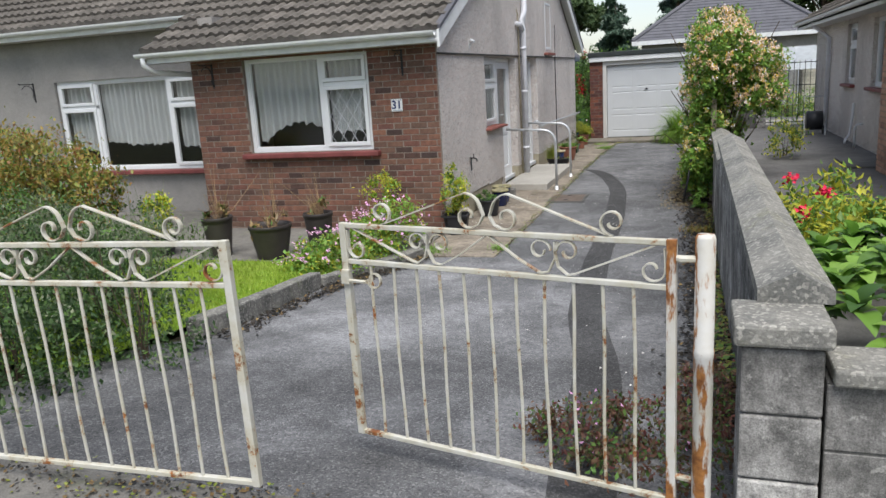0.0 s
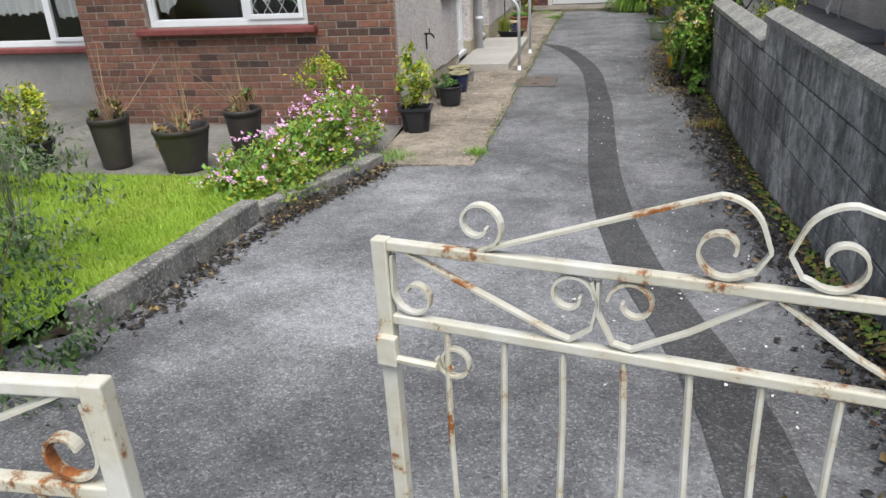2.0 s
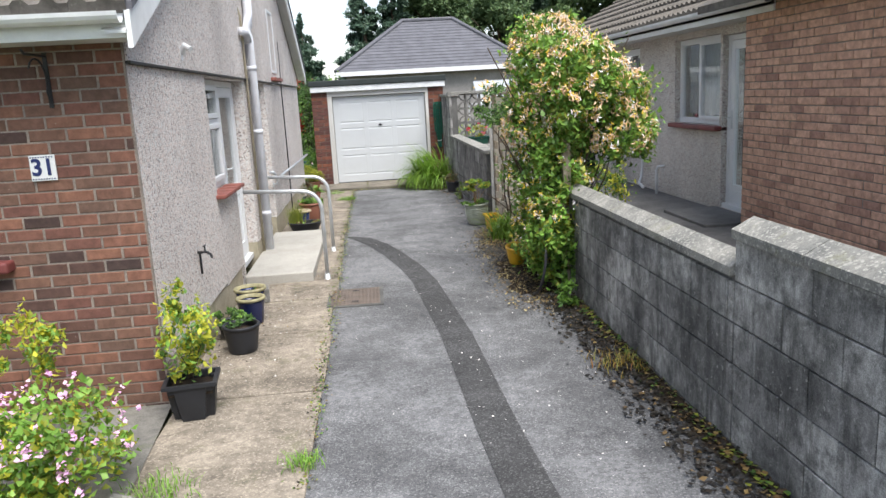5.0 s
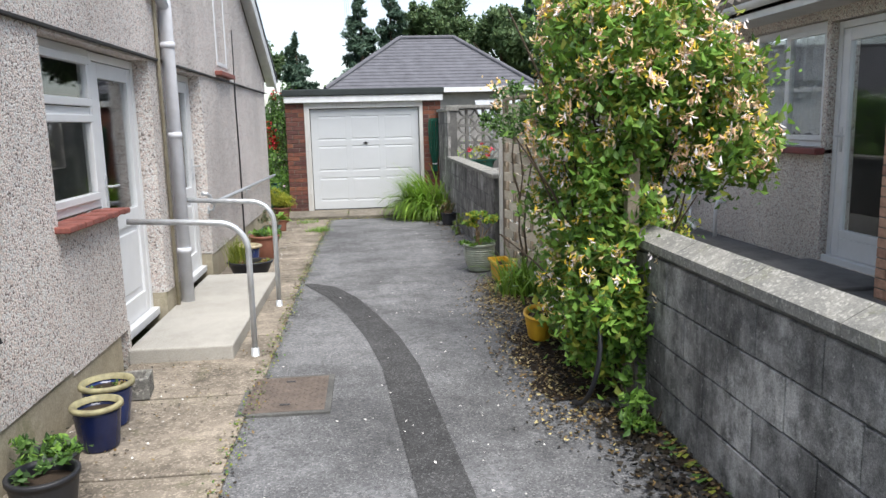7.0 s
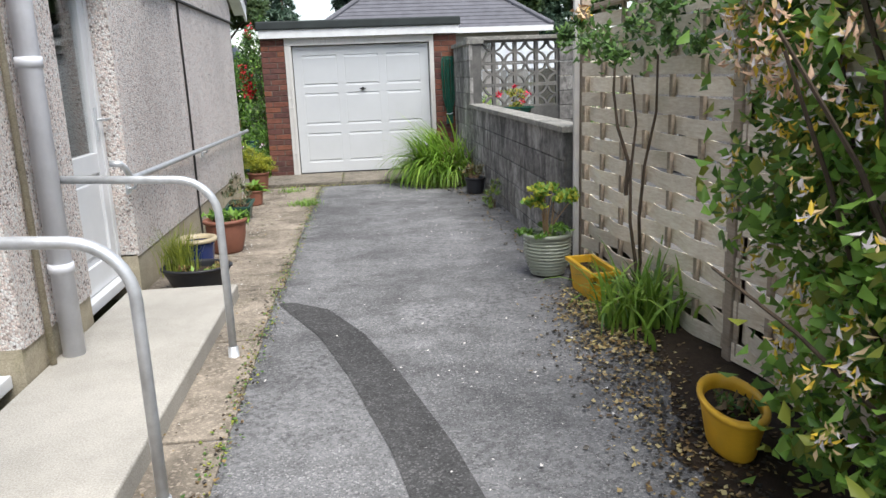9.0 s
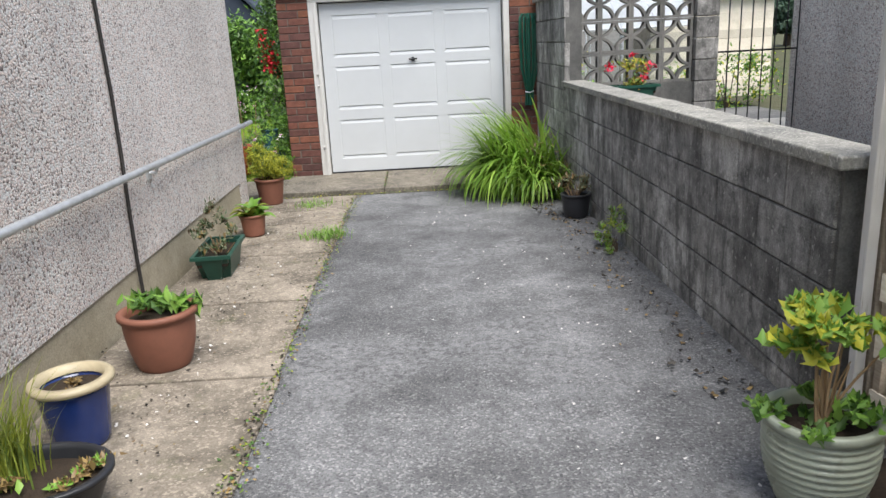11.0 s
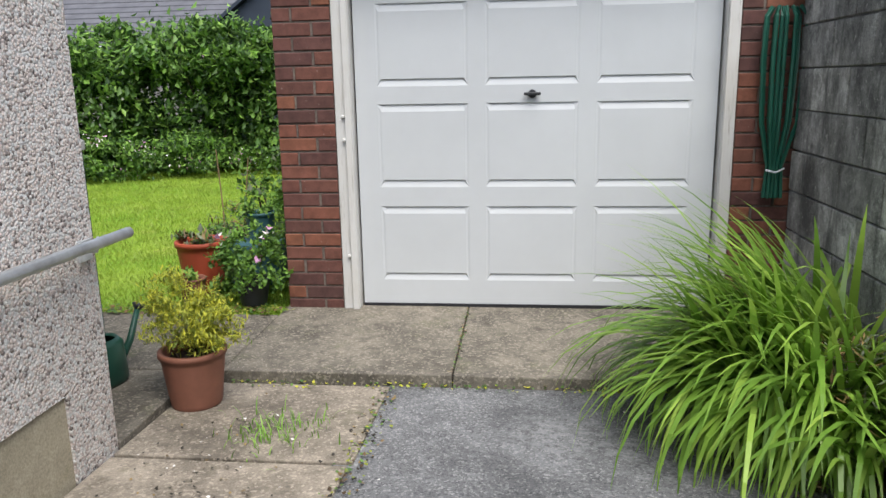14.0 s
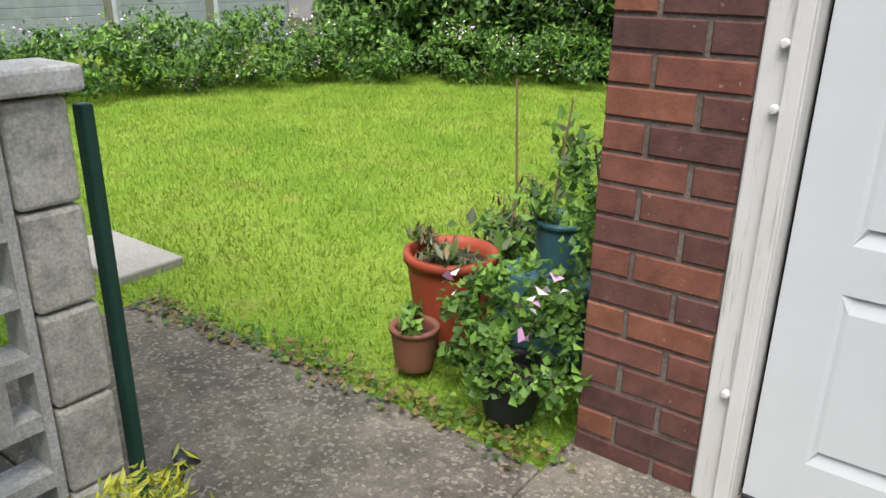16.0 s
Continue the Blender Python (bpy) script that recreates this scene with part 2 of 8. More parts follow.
SOIL = concrete_mat("soil", (0.05, 0.036, 0.025), (0.03, 0.022, 0.016), 4.0, None, 0.5, 1.0)
SLATE_FAR = plain_mat("grey_roof_tile", (0.115, 0.115, 0.13), 0.7, dirt=0.3, scale=3)
FELT = plain_mat("roof_felt", (0.035, 0.042, 0.042), 0.9, dirt=0.3)
RED_FLOWER = plain_mat("red_petal", (0.42, 0.008, 0.02), 0.6)
PINK_FLOWER = plain_mat("pink_petal", (0.7, 0.36, 0.6), 0.6)
HOTPINK = plain_mat("hot_pink_petal", (0.75, 0.02, 0.08), 0.6)
YELLOW_FLOWER = plain_mat("yellow_petal", (0.72, 0.5, 0.05), 0.6)
CREAM_FLOWER = plain_mat("cream_petal", (0.74, 0.55, 0.3), 0.6)
PEACH_FLOWER = plain_mat("peach_petal", (0.76, 0.5, 0.33), 0.6)
WHITE_FLOWER = plain_mat("white_petal", (0.74, 0.68, 0.68), 0.6)
DRY_STEM = plain_mat("dry_stem", (0.3, 0.2, 0.11), 0.8)
BARK = plain_mat("bark", (0.09, 0.065, 0.045), 0.9, dirt=0.4, scale=20, bump=0.4)
STONE_WHITE = plain_mat("pale_chip", (0.6, 0.58, 0.55), 0.8)
PANEL_GREY = plain_mat("grey_fence_panel", (0.42, 0.44, 0.47), 0.6, dirt=0.2)
SHED_BLUE = plain_mat("dark_blue_board", (0.03, 0.04, 0.06), 0.7)
DARK_CABLE = plain_mat("dark_cable", (0.03, 0.027, 0.025), 0.6)
WHITE_TILE = plain_mat("white_enamel", (0.75, 0.75, 0.74), 0.25, dirt=0.05)
INK = plain_mat("dark_blue_ink", (0.02, 0.03, 0.12), 0.4)


def roof_tile_mat():
    a = Mat("concrete_roof_tile", 0.95, spec=0.15)
    base = a.ramp(a.piece(), (0.0, (0.105, 0.095, 0.085)), (0.5, (0.14, 0.127, 0.112)), (1.0, (0.175, 0.158, 0.14)))
    c = a.mix(1.0, base, a.ramp(a.noise(7, 7, 0.7), (0.3, 0.6), (0.7, 1.35)), "MULTIPLY")
    c = a.mix(a.ramp(a.noise(22, 5, 0.7), (0.6, 0.0), (0.72, 0.6)), c, (0.27, 0.26, 0.22))
    a.color(c).bump(a.noise(90, 4), 0.5, 0.004)
    return a.m


ROOF_TILE = roof_tile_mat()


def rusty_paint():
    a = Mat("rusty_white_paint", 0.55, spec=0.35)
    white = a.mix(a.ramp(a.noise(9, 5, 0.65), (0.36, 0.0), (0.66, 0.9)), (0.55, 0.54, 0.49), (0.42, 0.38, 0.26))
    rust = a.ramp(a.noise(30, 5, 0.7), (0.3, (0.09, 0.03, 0.015)), (0.7, (0.36, 0.13, 0.03)))
    where = a.ramp(a.noise(9, 8, 0.78), (0.555, 0.0), (0.615, 1.0))
    a.color(a.mix(where, white, rust)).bump(a.noise(70, 4), 0.3, 0.003)
    return a.m


RUSTY = rusty_paint()


def rusty_post():
    a = Mat("rust_streaked_paint", 0.6, spec=0.3)
    white = a.mix(a.ramp(a.noise(8, 5), (0.4, 0.0), (0.7, 0.6)), (0.6, 0.59, 0.56), (0.48, 0.43, 0.32))
    rust = a.ramp(a.noise(28, 5, 0.7), (0.3, (0.12, 0.04, 0.015)), (0.7, (0.45, 0.2, 0.06)))
    where = a.ramp(a.noise(3.5, 6, 0.65, a.stretch(4, 4, 1.1)), (0.5, 0.0), (0.56, 1.0))
    a.color(a.mix(where, white, rust)).bump(a.noise(60, 4), 0.4, 0.003)
    return a.m


RUSTY_POST = rusty_post()


def wood_mat(name, light, dark):
    a = Mat(name, 0.9, spec=0.15)
    grain = a.noise(9, 8, 0.7, a.stretch(9, 0.7, 9))
    base = a.mix(a.ramp(grain, (0.35, 0.0), (0.65, 1.0)), light, dark)
    tone = a.ramp(a.piece(), (0.0, 0.82), (1.0, 1.2))
    c = a.mix(1.0, base, tone, "MULTIPLY")
    c = a.mix(a.ramp(a.noise(3, 5), (0.54, 0.0), (0.78, 0.4)), c, (0.24, 0.24, 0.13))
    a.color(c).bump(grain, 0.4, 0.004)
    return a.m


def old_paint():
    a = Mat("weathered_white_paint", 0.6, spec=0.3)
    crack = a.noise(7, 8, 0.75, a.stretch(9, 9, 0.5))
    c = a.mix(a.ramp(crack, (0.56, 0.0), (0.66, 0.8)), (0.58, 0.57, 0.55), (0.3, 0.27, 0.23))
    c = a.mix(a.ramp(a.noise(3, 5), (0.45, 0.0), (0.7, 0.45)), c, (0.5, 0.47, 0.42))
    a.color(c).bump(crack, 0.6, -0.004)
    return a.m


FRAME_PAINT = old_paint()
FENCE_WOOD = wood_mat("weathered_lap_wood", (0.8, 0.75, 0.64), (0.62, 0.54, 0.42))
POST_WOOD = wood_mat("weathered_post", (0.4, 0.34, 0.27), (0.27, 0.22, 0.17))


def leaf_mat(name, *tones, gloss=0.45, thin=0.35):
    a = Mat(name, gloss, spec=0.35)
    c = a.ramp(a.island(), *[(i / max(1, len(tones) - 1), t) for i, t in enumerate(tones)])
    c = a.mix(1.0, c, a.ramp(a.noise(3.0, 3), (0.3, 0.72), (0.7, 1.25)), "MULTIPLY")
    a.color(c)
    tr = a.n("BsdfTranslucent")
    a.link(c, tr.inputs["Color"])
    mx = a.n("MixShader")
    mx.inputs[0].default_value = thin
    a.link(a.b.outputs[0], mx.inputs[1])
    a.link(tr.outputs[0], mx.inputs[2])
    a.link(mx.outputs[0], a.t.nodes["Material Output"].inputs["Surface"])
    return a.m


LEAF_DARK = leaf_mat("dark_leaf", (0.03, 0.06, 0.021), (0.05, 0.1, 0.033), (0.095, 0.155, 0.048))
LEAF_MID = leaf_mat("mid_leaf", (0.062, 0.132, 0.034), (0.101, 0.202, 0.046), (0.155, 0.271, 0.062))
LEAF_BRIGHT = leaf_mat("bright_leaf", (0.139, 0.279, 0.046), (0.202, 0.372, 0.062), (0.279, 0.449, 0.093))
LEAF_YELLOW = leaf_mat("yellow_leaf", (0.388, 0.403, 0.046), (0.600, 0.574, 0.062), (0.248, 0.310, 0.046))
LEAF_GREY = leaf_mat("grey_green_leaf", (0.155, 0.186, 0.116), (0.248, 0.279, 0.171), (0.109, 0.139, 0.078))
LEAF_ORANGE = leaf_mat("orange_leaf", (0.341, 0.202, 0.046), (0.202, 0.232, 0.062), (0.403, 0.310, 0.078), (0.279, 0.109, 0.046))
LEAF_BLADE = leaf_mat("long_blade", (0.12, 0.23, 0.035), (0.2, 0.35, 0.05), (0.33, 0.48, 0.085), gloss=0.35)
LEAF_FERN = leaf_mat("conifer_leaf", (0.202, 0.248, 0.039), (0.310, 0.341, 0.054), (0.124, 0.186, 0.046))
LEAF_RED = leaf_mat("purple_red_weed", (0.155, 0.046, 0.046), (0.093, 0.093, 0.039), (0.217, 0.078, 0.062))
LEAF_TREE = leaf_mat("tree_leaf", (0.07, 0.12, 0.055), (0.11, 0.175, 0.075), (0.155, 0.22, 0.09))
LEAF_PINE = leaf_mat("pine_leaf", (0.04, 0.075, 0.055), (0.065, 0.115, 0.078), (0.095, 0.15, 0.095), thin=0.3)
LITTER = leaf_mat("dead_leaf", (0.12, 0.07, 0.03), (0.3, 0.21, 0.08), (0.06, 0.04, 0.025), (0.2, 0.13, 0.05), thin=0.1)
DARK_LITTER = leaf_mat("dark_litter", (0.02, 0.016, 0.013), (0.035, 0.028, 0.02), (0.012, 0.012, 0.01), thin=0.0)
BLADE_LAWN = leaf_mat("lawn_blade", (0.24, 0.35, 0.04), (0.29, 0.4, 0.05), (0.35, 0.45, 0.07))


def lawn_mat():
    a = Mat("lawn_turf", 0.95, spec=0.1)
    c = a.mix(a.ramp(a.noise(1.2, 6), (0.38, 0.0), (0.62, 1.0)), (0.16, 0.29, 0.03), (0.25, 0.36, 0.05))
    c = a.mix(a.ramp(a.noise(2.6, 5), (0.56, 0.0), (0.74, 0.6)), c, (0.33, 0.31, 0.09))
    a.color(a.mix(1.0, c, a.ramp(a.noise(70, 3), (0.3, 0.6), (0.7, 1.3)), "MULTIPLY"))
    a.bump(a.noise(90, 4), 0.8, 0.02)
    return a.m


LAWN = lawn_mat()
EARTH = concrete_mat("earth", (0.09, 0.08, 0.05), (0.06, 0.07, 0.03), 0.6, (0.07, 0.1, 0.03), 0.5, 0.8)


def glass_mat():
    a = Mat("window_glass")
    tr = a.n("BsdfTransparent")
    tr.inputs[0].default_value = (0.94, 0.96, 0.96, 1)
    gl = a.n("BsdfGlossy", Roughness=0.02)
    fr = a.n("LayerWeight")
    fr.inputs["Blend"].default_value = 0.5
    pw = a.n("Math")
    pw.operation = "POWER"
    pw.inputs[1].default_value = 3.0
    a.link(fr.outputs["Facing"], pw.inputs[0])
    ad = a.n("MapRange")
    ad.inputs["To Min"].default_value, ad.inputs["To Max"].default_value = 0.05, 0.5
    a.link(pw.outputs[0], ad.inputs[0])
    mx = a.n("MixShader")
    a.link(ad.outputs[0], mx.inputs[0])
    a.link(tr.outputs[0], mx.inputs[1])
    a.link(gl.outputs[0], mx.inputs[2])
    a.link(mx.outputs[0], a.t.nodes["Material Output"].inputs["Surface"])
    return a.m


GLASS = glass_mat()


def curtain_mat():
    a = Mat("net_curtain", 0.9, spec=0.05)
    a.color(a.ramp(a.noise(60, 3), (0.3, 0.56), (0.7, 0.72)))
    tr = a.n("BsdfTransparent")
    lace = a.ramp(a.cells(70, "Distance"), (0.15, 0.62), (0.45, 0.2))
    mx = a.n("MixShader")
    a.link(lace, mx.inputs[0])
    a.link(a.b.outputs[0], mx.inputs[1])
    a.link(tr.outputs[0], mx.inputs[2])
    a.link(mx.outputs[0], a.t.nodes["Material Output"].inputs["Surface"])
    return a.m


CURTAIN = curtain_mat()
# near-black on all indoor surfaces: the gloom of an unlit interior as base colour
UNLIT_ROOM = plain_mat("unlit_room_dark", (0.09, 0.09, 0.09), 0.9)


# ---- mesh helpers ----
def ground_z(y):
    return float(np.interp(y, (-60, -1.6, 0, 1.2, 2.2, 3.2, 4.5, 8, 11, 15, 17.1, 60), (0.42, 0.42, 0.31, 0.19, 0.09, 0.01, -0.02, 0.0, 0.01, -0.03, -0.11, -0.11)))


def box(bm, x0, x1, y0, y1, z0, z1, bevel=0.0):
    r = bmesh.ops.create_cube(bm, size=1, matrix=Matrix.LocRotScale(((x0 + x1) / 2, (y0 + y1) / 2, (z0 + z1) / 2), None, (abs(x1 - x0), abs(y1 - y0), abs(z1 - z0))))
    if bevel:
        edges = {e for v in r["verts"] for e in v.link_edges}
        bmesh.ops.bevel(bm, geom=list(edges), offset=bevel, segments=2, affect="EDGES", profile=0.5)
    return r["verts"]


def lathe(bm, rows, seg=28, sx=1.0, sy=1.0, cx=0.0, cy=0.0):
    """Turn (radius, z) rows round the z axis."""
    rings = []
    for r, z in rows:
        if r < 1e-5:
            rings.append([bm.verts.new((cx, cy, z))])
        else:
            rings.append([bm.verts.new((cx + r * sx * math.cos(2 * math.pi * i / seg), cy + r * sy * math.sin(2 * math.pi * i / seg), z)) for i in range(seg)])
    for a, b in zip(rings, rings[1:]):
        for i in range(seg):
            j = (i + 1) % seg
            q = [a[i % len(a)], a[j % len(a)], b[j % len(b)], b[i % len(b)]]
            q = list(dict.fromkeys(q))
            if len(q) > 2:
                bm.faces.new(q)


def tube(bm, pts, r, seg=8, r_end=None):
    """A round bar along points."""
    pts = [Vector(p) for p in pts]
    rings = []
    n = len(pts)
    up = Vector((0.13, 0.31, 0.94))
    for i, p in enumerate(pts):
        d = (pts[min(i + 1, n - 1)] - pts[max(i - 1, 0)]).normalized()
        s = d.cross(up)
        if s.length < 0.1:
            s = d.cross(Vector((1, 0.2, 0)))
        s.normalize()
        u = s.cross(d)
        k = r if r_end is None else r + (r_end - r) * i / (n - 1)
        rings.append([bm.verts.new(p + k * (math.cos(2 * math.pi * j / seg) * s + math.sin(2 * math.pi * j / seg) * u)) for j in range(seg)])
    for a, b in zip(rings, rings[1:]):
        for j in range(seg):
            bm.faces.new((a[j], a[(j + 1) % seg], b[(j + 1) % seg], b[j]))
    bm.faces.new(rings[0][::-1])
    bm.faces.new(rings[-1])


def ribbon(bm, pts, depth, thick):
    """A flat bar bent along points (u, z) of a plane y = 0."""
    rows = []
    n = len(pts)
    for i, (u, z) in enumerate(pts):
        a, b = pts[max(i - 1, 0)], pts[min(i + 1, n - 1)]
        du, dz = b[0] - a[0], b[1] - a[1]
        k = math.hypot(du, dz) or 1
        nu, nz = -dz / k * thick / 2, du / k * thick / 2
        rows.append([bm.verts.new((u + s * nu, d * depth / 2, z + s * nz)) for s, d in ((1, -1), (1, 1), (-1, 1), (-1, -1))])
    for a, b in zip(rows, rows[1:]):
        for j in range(4):
            bm.faces.new((a[j], a[(j + 1) % 4], b[(j + 1) % 4], b[j]))
    bm.faces.new(rows[0][::-1])
    bm.faces.new(rows[-1])


def mesh_of(bm, name, material, smooth=False):
    bmesh.ops.recalc_face_normals(bm, faces=bm.faces)
    me = bpy.data.meshes.new(name)
    bm.to_mesh(me)
    bm.free()
    me.materials.append(material)
    if smooth:
        me.polygons.foreach_set("use_smooth", [True] * len(me.polygons))
    return me


def part(name, bm, material, parent, label="", smooth=False, at=None):
    """One mesh object under a thing or under a part."""
    ob = new(name, mesh_of(bm, name, material, smooth))
    ob.parent = parent
    if at is not None:
        ob.matrix_basis = at
    return tagged(ob, label)


def thing(name, label, category, at=None, group=""):
    """An empty at a thing's base that parents its parts."""
    ob = new(name)
    ob.empty_display_size = 0.1
    if at is not None:
        ob.matrix_basis = at
    return tagged(ob, label, category, group)


def single(name, bm, material, label, category, kind="", at=None, smooth=False, group=""):
    ob = new(name, mesh_of(bm, name, material, smooth))
    if at is not None:
        ob.matrix_basis = at
    return tagged(ob, label, category, group, kind)


def setting(name, bm, material, label, category):
    return single(name, bm, material, label, category, "structure")


def slab_wall(bm, lo, hi, z0, z1, a, b, axis, holes=()):
    """A wall from a to b along the axis, between lo and hi across it, with rectangular holes (a0, a1, z0, z1)."""
    us = sorted({a, b, *[h[0] for h in holes], *[h[1] for h in holes]})
    zs = sorted({z0, z1, *[h[2] for h in holes], *[h[3] for h in holes]})
    us = [u for u in us if a <= u <= b]
    zs = [z for z in zs if z0 <= z <= z1]

    def solid(i, k):
        if i < 0 or k < 0 or i >= len(us) - 1 or k >= len(zs) - 1:
            return False
        u, z = (us[i] + us[i + 1]) / 2, (zs[k] + zs[k + 1]) / 2
        return not any(h[0] < u < h[1] and h[2] < z < h[3] for h in holes)

    def face(*pts):
        bm.faces.new([bm.verts.new((p[1], p[0], p[2]) if axis == "y" else p) for p in pts])

    for i in range(len(us) - 1):
        for k in range(len(zs) - 1):
            if not solid(i, k):
                continue
            u0, u1, w0, w1 = us[i], us[i + 1], zs[k], zs[k + 1]
            for c in (lo, hi):
                face((u0, c, w0), (u1, c, w0), (u1, c, w1), (u0, c, w1))
            if not solid(i - 1, k):
                face((u0, lo, w0), (u0, hi, w0), (u0, hi, w1), (u0, lo, w1))
            if not solid(i + 1, k):
                face((u1, lo, w0), (u1, hi, w0), (u1, hi, w1), (u1, lo, w1))
            if not solid(i, k - 1):
                face((u0, lo, w0), (u1, lo, w0), (u1, hi, w0), (u0, hi, w0))
            if not solid(i, k + 1):
                face((u0, lo, w1), (u1, lo, w1), (u1, hi, w1), (u0, hi, w1))
    bmesh.ops.remove_doubles(bm, verts=bm.verts, dist=0.0005)


def strip(bm, left, right, lift, thick=0.05, step=0.25):
    """A ground sheet between two edges given as (y, x) rows, following the ground."""
    y0, y1 = left[0][0], left[-1][0]
    n = max(2, int((y1 - y0) / step))
    rows = []
    for i in range(n + 1):
        y = y0 + (y1 - y0) * i / n
        xl, xr = (float(np.interp(y, [q[0] for q in e], [q[1] for q in e])) for e in (left, right))
        m = max(1, int((xr - xl) / 0.5))
        z = ground_z(y) + lift
        rows.append([bm.verts.new((xl + (xr - xl) * j / m, y, z)) for j in range(m + 1)])
    for a, b in zip(rows, rows[1:]):
        k = min(len(a), len(b))
        if len(a) == len(b):
            for j in range(k - 1):
                bm.faces.new((a[j], a[j + 1], b[j + 1], b[j]))
        else:
            bm.faces.new((a + b[::-1]))


# ---- pieces: bricks, blocks, tiles ----
def piece_mesh(name, w, d, h, material, chamfer=0.004):
    """A chamfered block whose front face looks along -y; its origin is the middle of the front."""
    c = chamfer
    v = [(-w / 2, c, -h / 2), (w / 2, c, -h / 2), (w / 2, c, h / 2), (-w / 2, c, h / 2),
         (-w / 2 + c, 0, -h / 2 + c), (w / 2 - c, 0, -h / 2 + c), (w / 2 - c, 0, h / 2 - c), (-w / 2 + c, 0, h / 2 - c),
         (-w / 2, d, -h / 2), (w / 2, d, -h / 2), (w / 2, d, h / 2), (-w / 2, d, h / 2)]
    f = [(4, 5, 6, 7), (0, 1, 5, 4), (1, 2, 6, 5), (2, 3, 7, 6), (3, 0, 4, 7), (8, 9, 1, 0), (9, 10, 2, 1), (10, 11, 3, 2), (11, 8, 0, 3)]
    me = bpy.data.meshes.new(name)
    me.from_pydata(v, [], f)
    me.materials.append(material)
    me.update()
    return me


PIECES = {}


def lay(name, parent, m, width, height, size, joint, material, holes=(), depth=0.02, limit=300, jitter=0.0015, bond=True, seed=1):
    """Courses of pieces on a wall plane: m maps (u, out, z) to the world. Those past the limit go into one joined part."""
    rng = random.Random(seed)
    pw, ph = size
    made, rest = 0, []
    nz = int(round(height / (ph + joint)))
    for k in range(nz):
        z = (k + 0.5) * (ph + joint)
        u = -(pw + joint) / 2 if (k % 2 and bond) else 0.0
        while u < width - 0.02:
            spans = [(max(u, 0), min(u + pw, width))]
            for h in holes:
                if h[2] < z < h[3]:
                    cut = []
                    for s0, s1 in spans:
                        if s1 <= h[0] or s0 >= h[1]:
                            cut.append((s0, s1))
                        else:
                            if s0 < h[0] - 0.02:
                                cut.append((s0, h[0] - joint / 2))
                            if s1 > h[1] + 0.02:
                                cut.append((h[1] + joint / 2, s1))
                    spans = cut
            for s0, s1 in spans:
                w = round(s1 - s0, 2)
                if w < 0.03:
                    continue
                at = m @ pose((s0 + s1) / 2 + rng.uniform(-1, 1) * jitter, rng.uniform(-1, 1) * jitter, z + rng.uniform(-1, 1) * jitter, 0, 0, rng.uniform(-1, 1) * jitter * 100)
                if made < limit:
                    key = (name, w, ph, material.name)
                    if key not in PIECES:
                        PIECES[key] = piece_mesh(name, w, depth, ph, material)
                    ob = new(name, PIECES[key])
                    ob.parent = parent
                    ob.matrix_basis = at
                    made += 1
                else:
                    rest.append((at, w))
            u += pw + joint
    if rest:
        vs, fs = [], []
        for at, w in rest:
            me = piece_mesh("tmp", w, depth, ph, material)
            o = len(vs)
            vs += [at @ v.co for v in me.vertices]
            fs += [tuple(o + i for i in p.vertices) for p in me.polygons]
            bpy.data.meshes.remove(me)
        me = bpy.data.meshes.new(name + "_courses")
        me.from_pydata(vs, [], fs)
        me.materials.append(material)
        ob = new(name + "_courses", me)
        ob.parent = parent
        tagged(ob, kind="stuff")


# ---- foliage ----
def leaves_mesh(name, at, size, materials, pick=None, long=1.8, droop=0.3, seed=1, tilt=0.8):
    """Many small folded leaves at the given points (n x 3)."""
    rng = np.random.default_rng(seed)
    n = len(at)
    az = rng.uniform(0, 2 * np.pi, n)
    el = rng.normal(0.15, tilt, n)
    d = np.stack([np.cos(az) * np.cos(el), np.sin(az) * np.cos(el), np.sin(el)], 1)
    side = np.stack([-np.sin(az), np.cos(az), rng.normal(0, 0.35, n)], 1)
    side /= np.linalg.norm(side, axis=1)[:, None]
    up = np.cross(side, d)
    s = (size * rng.uniform(0.6, 1.35, n))[:, None]
    a = at - d * s * long / 2
    tip = at + d * s * long / 2 - up * s * droop
    l = at + side * s * 0.5 + up * s * 0.14
    r = at - side * s * 0.5 + up * s * 0.14
    v = np.stack([a, l, tip, r], 1).reshape(-1, 3)
    me = bpy.data.meshes.new(name)
    me.vertices.add(4 * n)
    me.vertices.foreach_set("co", v.ravel())
    me.loops.add(6 * n)
    idx = (np.arange(n)[:, None] * 4 + np.array([0, 1, 2, 0, 2, 3])).ravel()
    me.loops.foreach_set("vertex_index", idx)
    me.polygons.add(2 * n)
    me.polygons.foreach_set("loop_start", np.arange(2 * n) * 3)
    for m in materials:
        me.materials.append(m)
    if len(materials) > 1:
        k = rng.choice(len(materials), n, p=pick) if pick is not None else rng.integers(0, len(materials), n)
        me.polygons.foreach_set("material_index", np.repeat(k, 2).astype(np.int32))
    me.update(calc_edges=True)
    return me


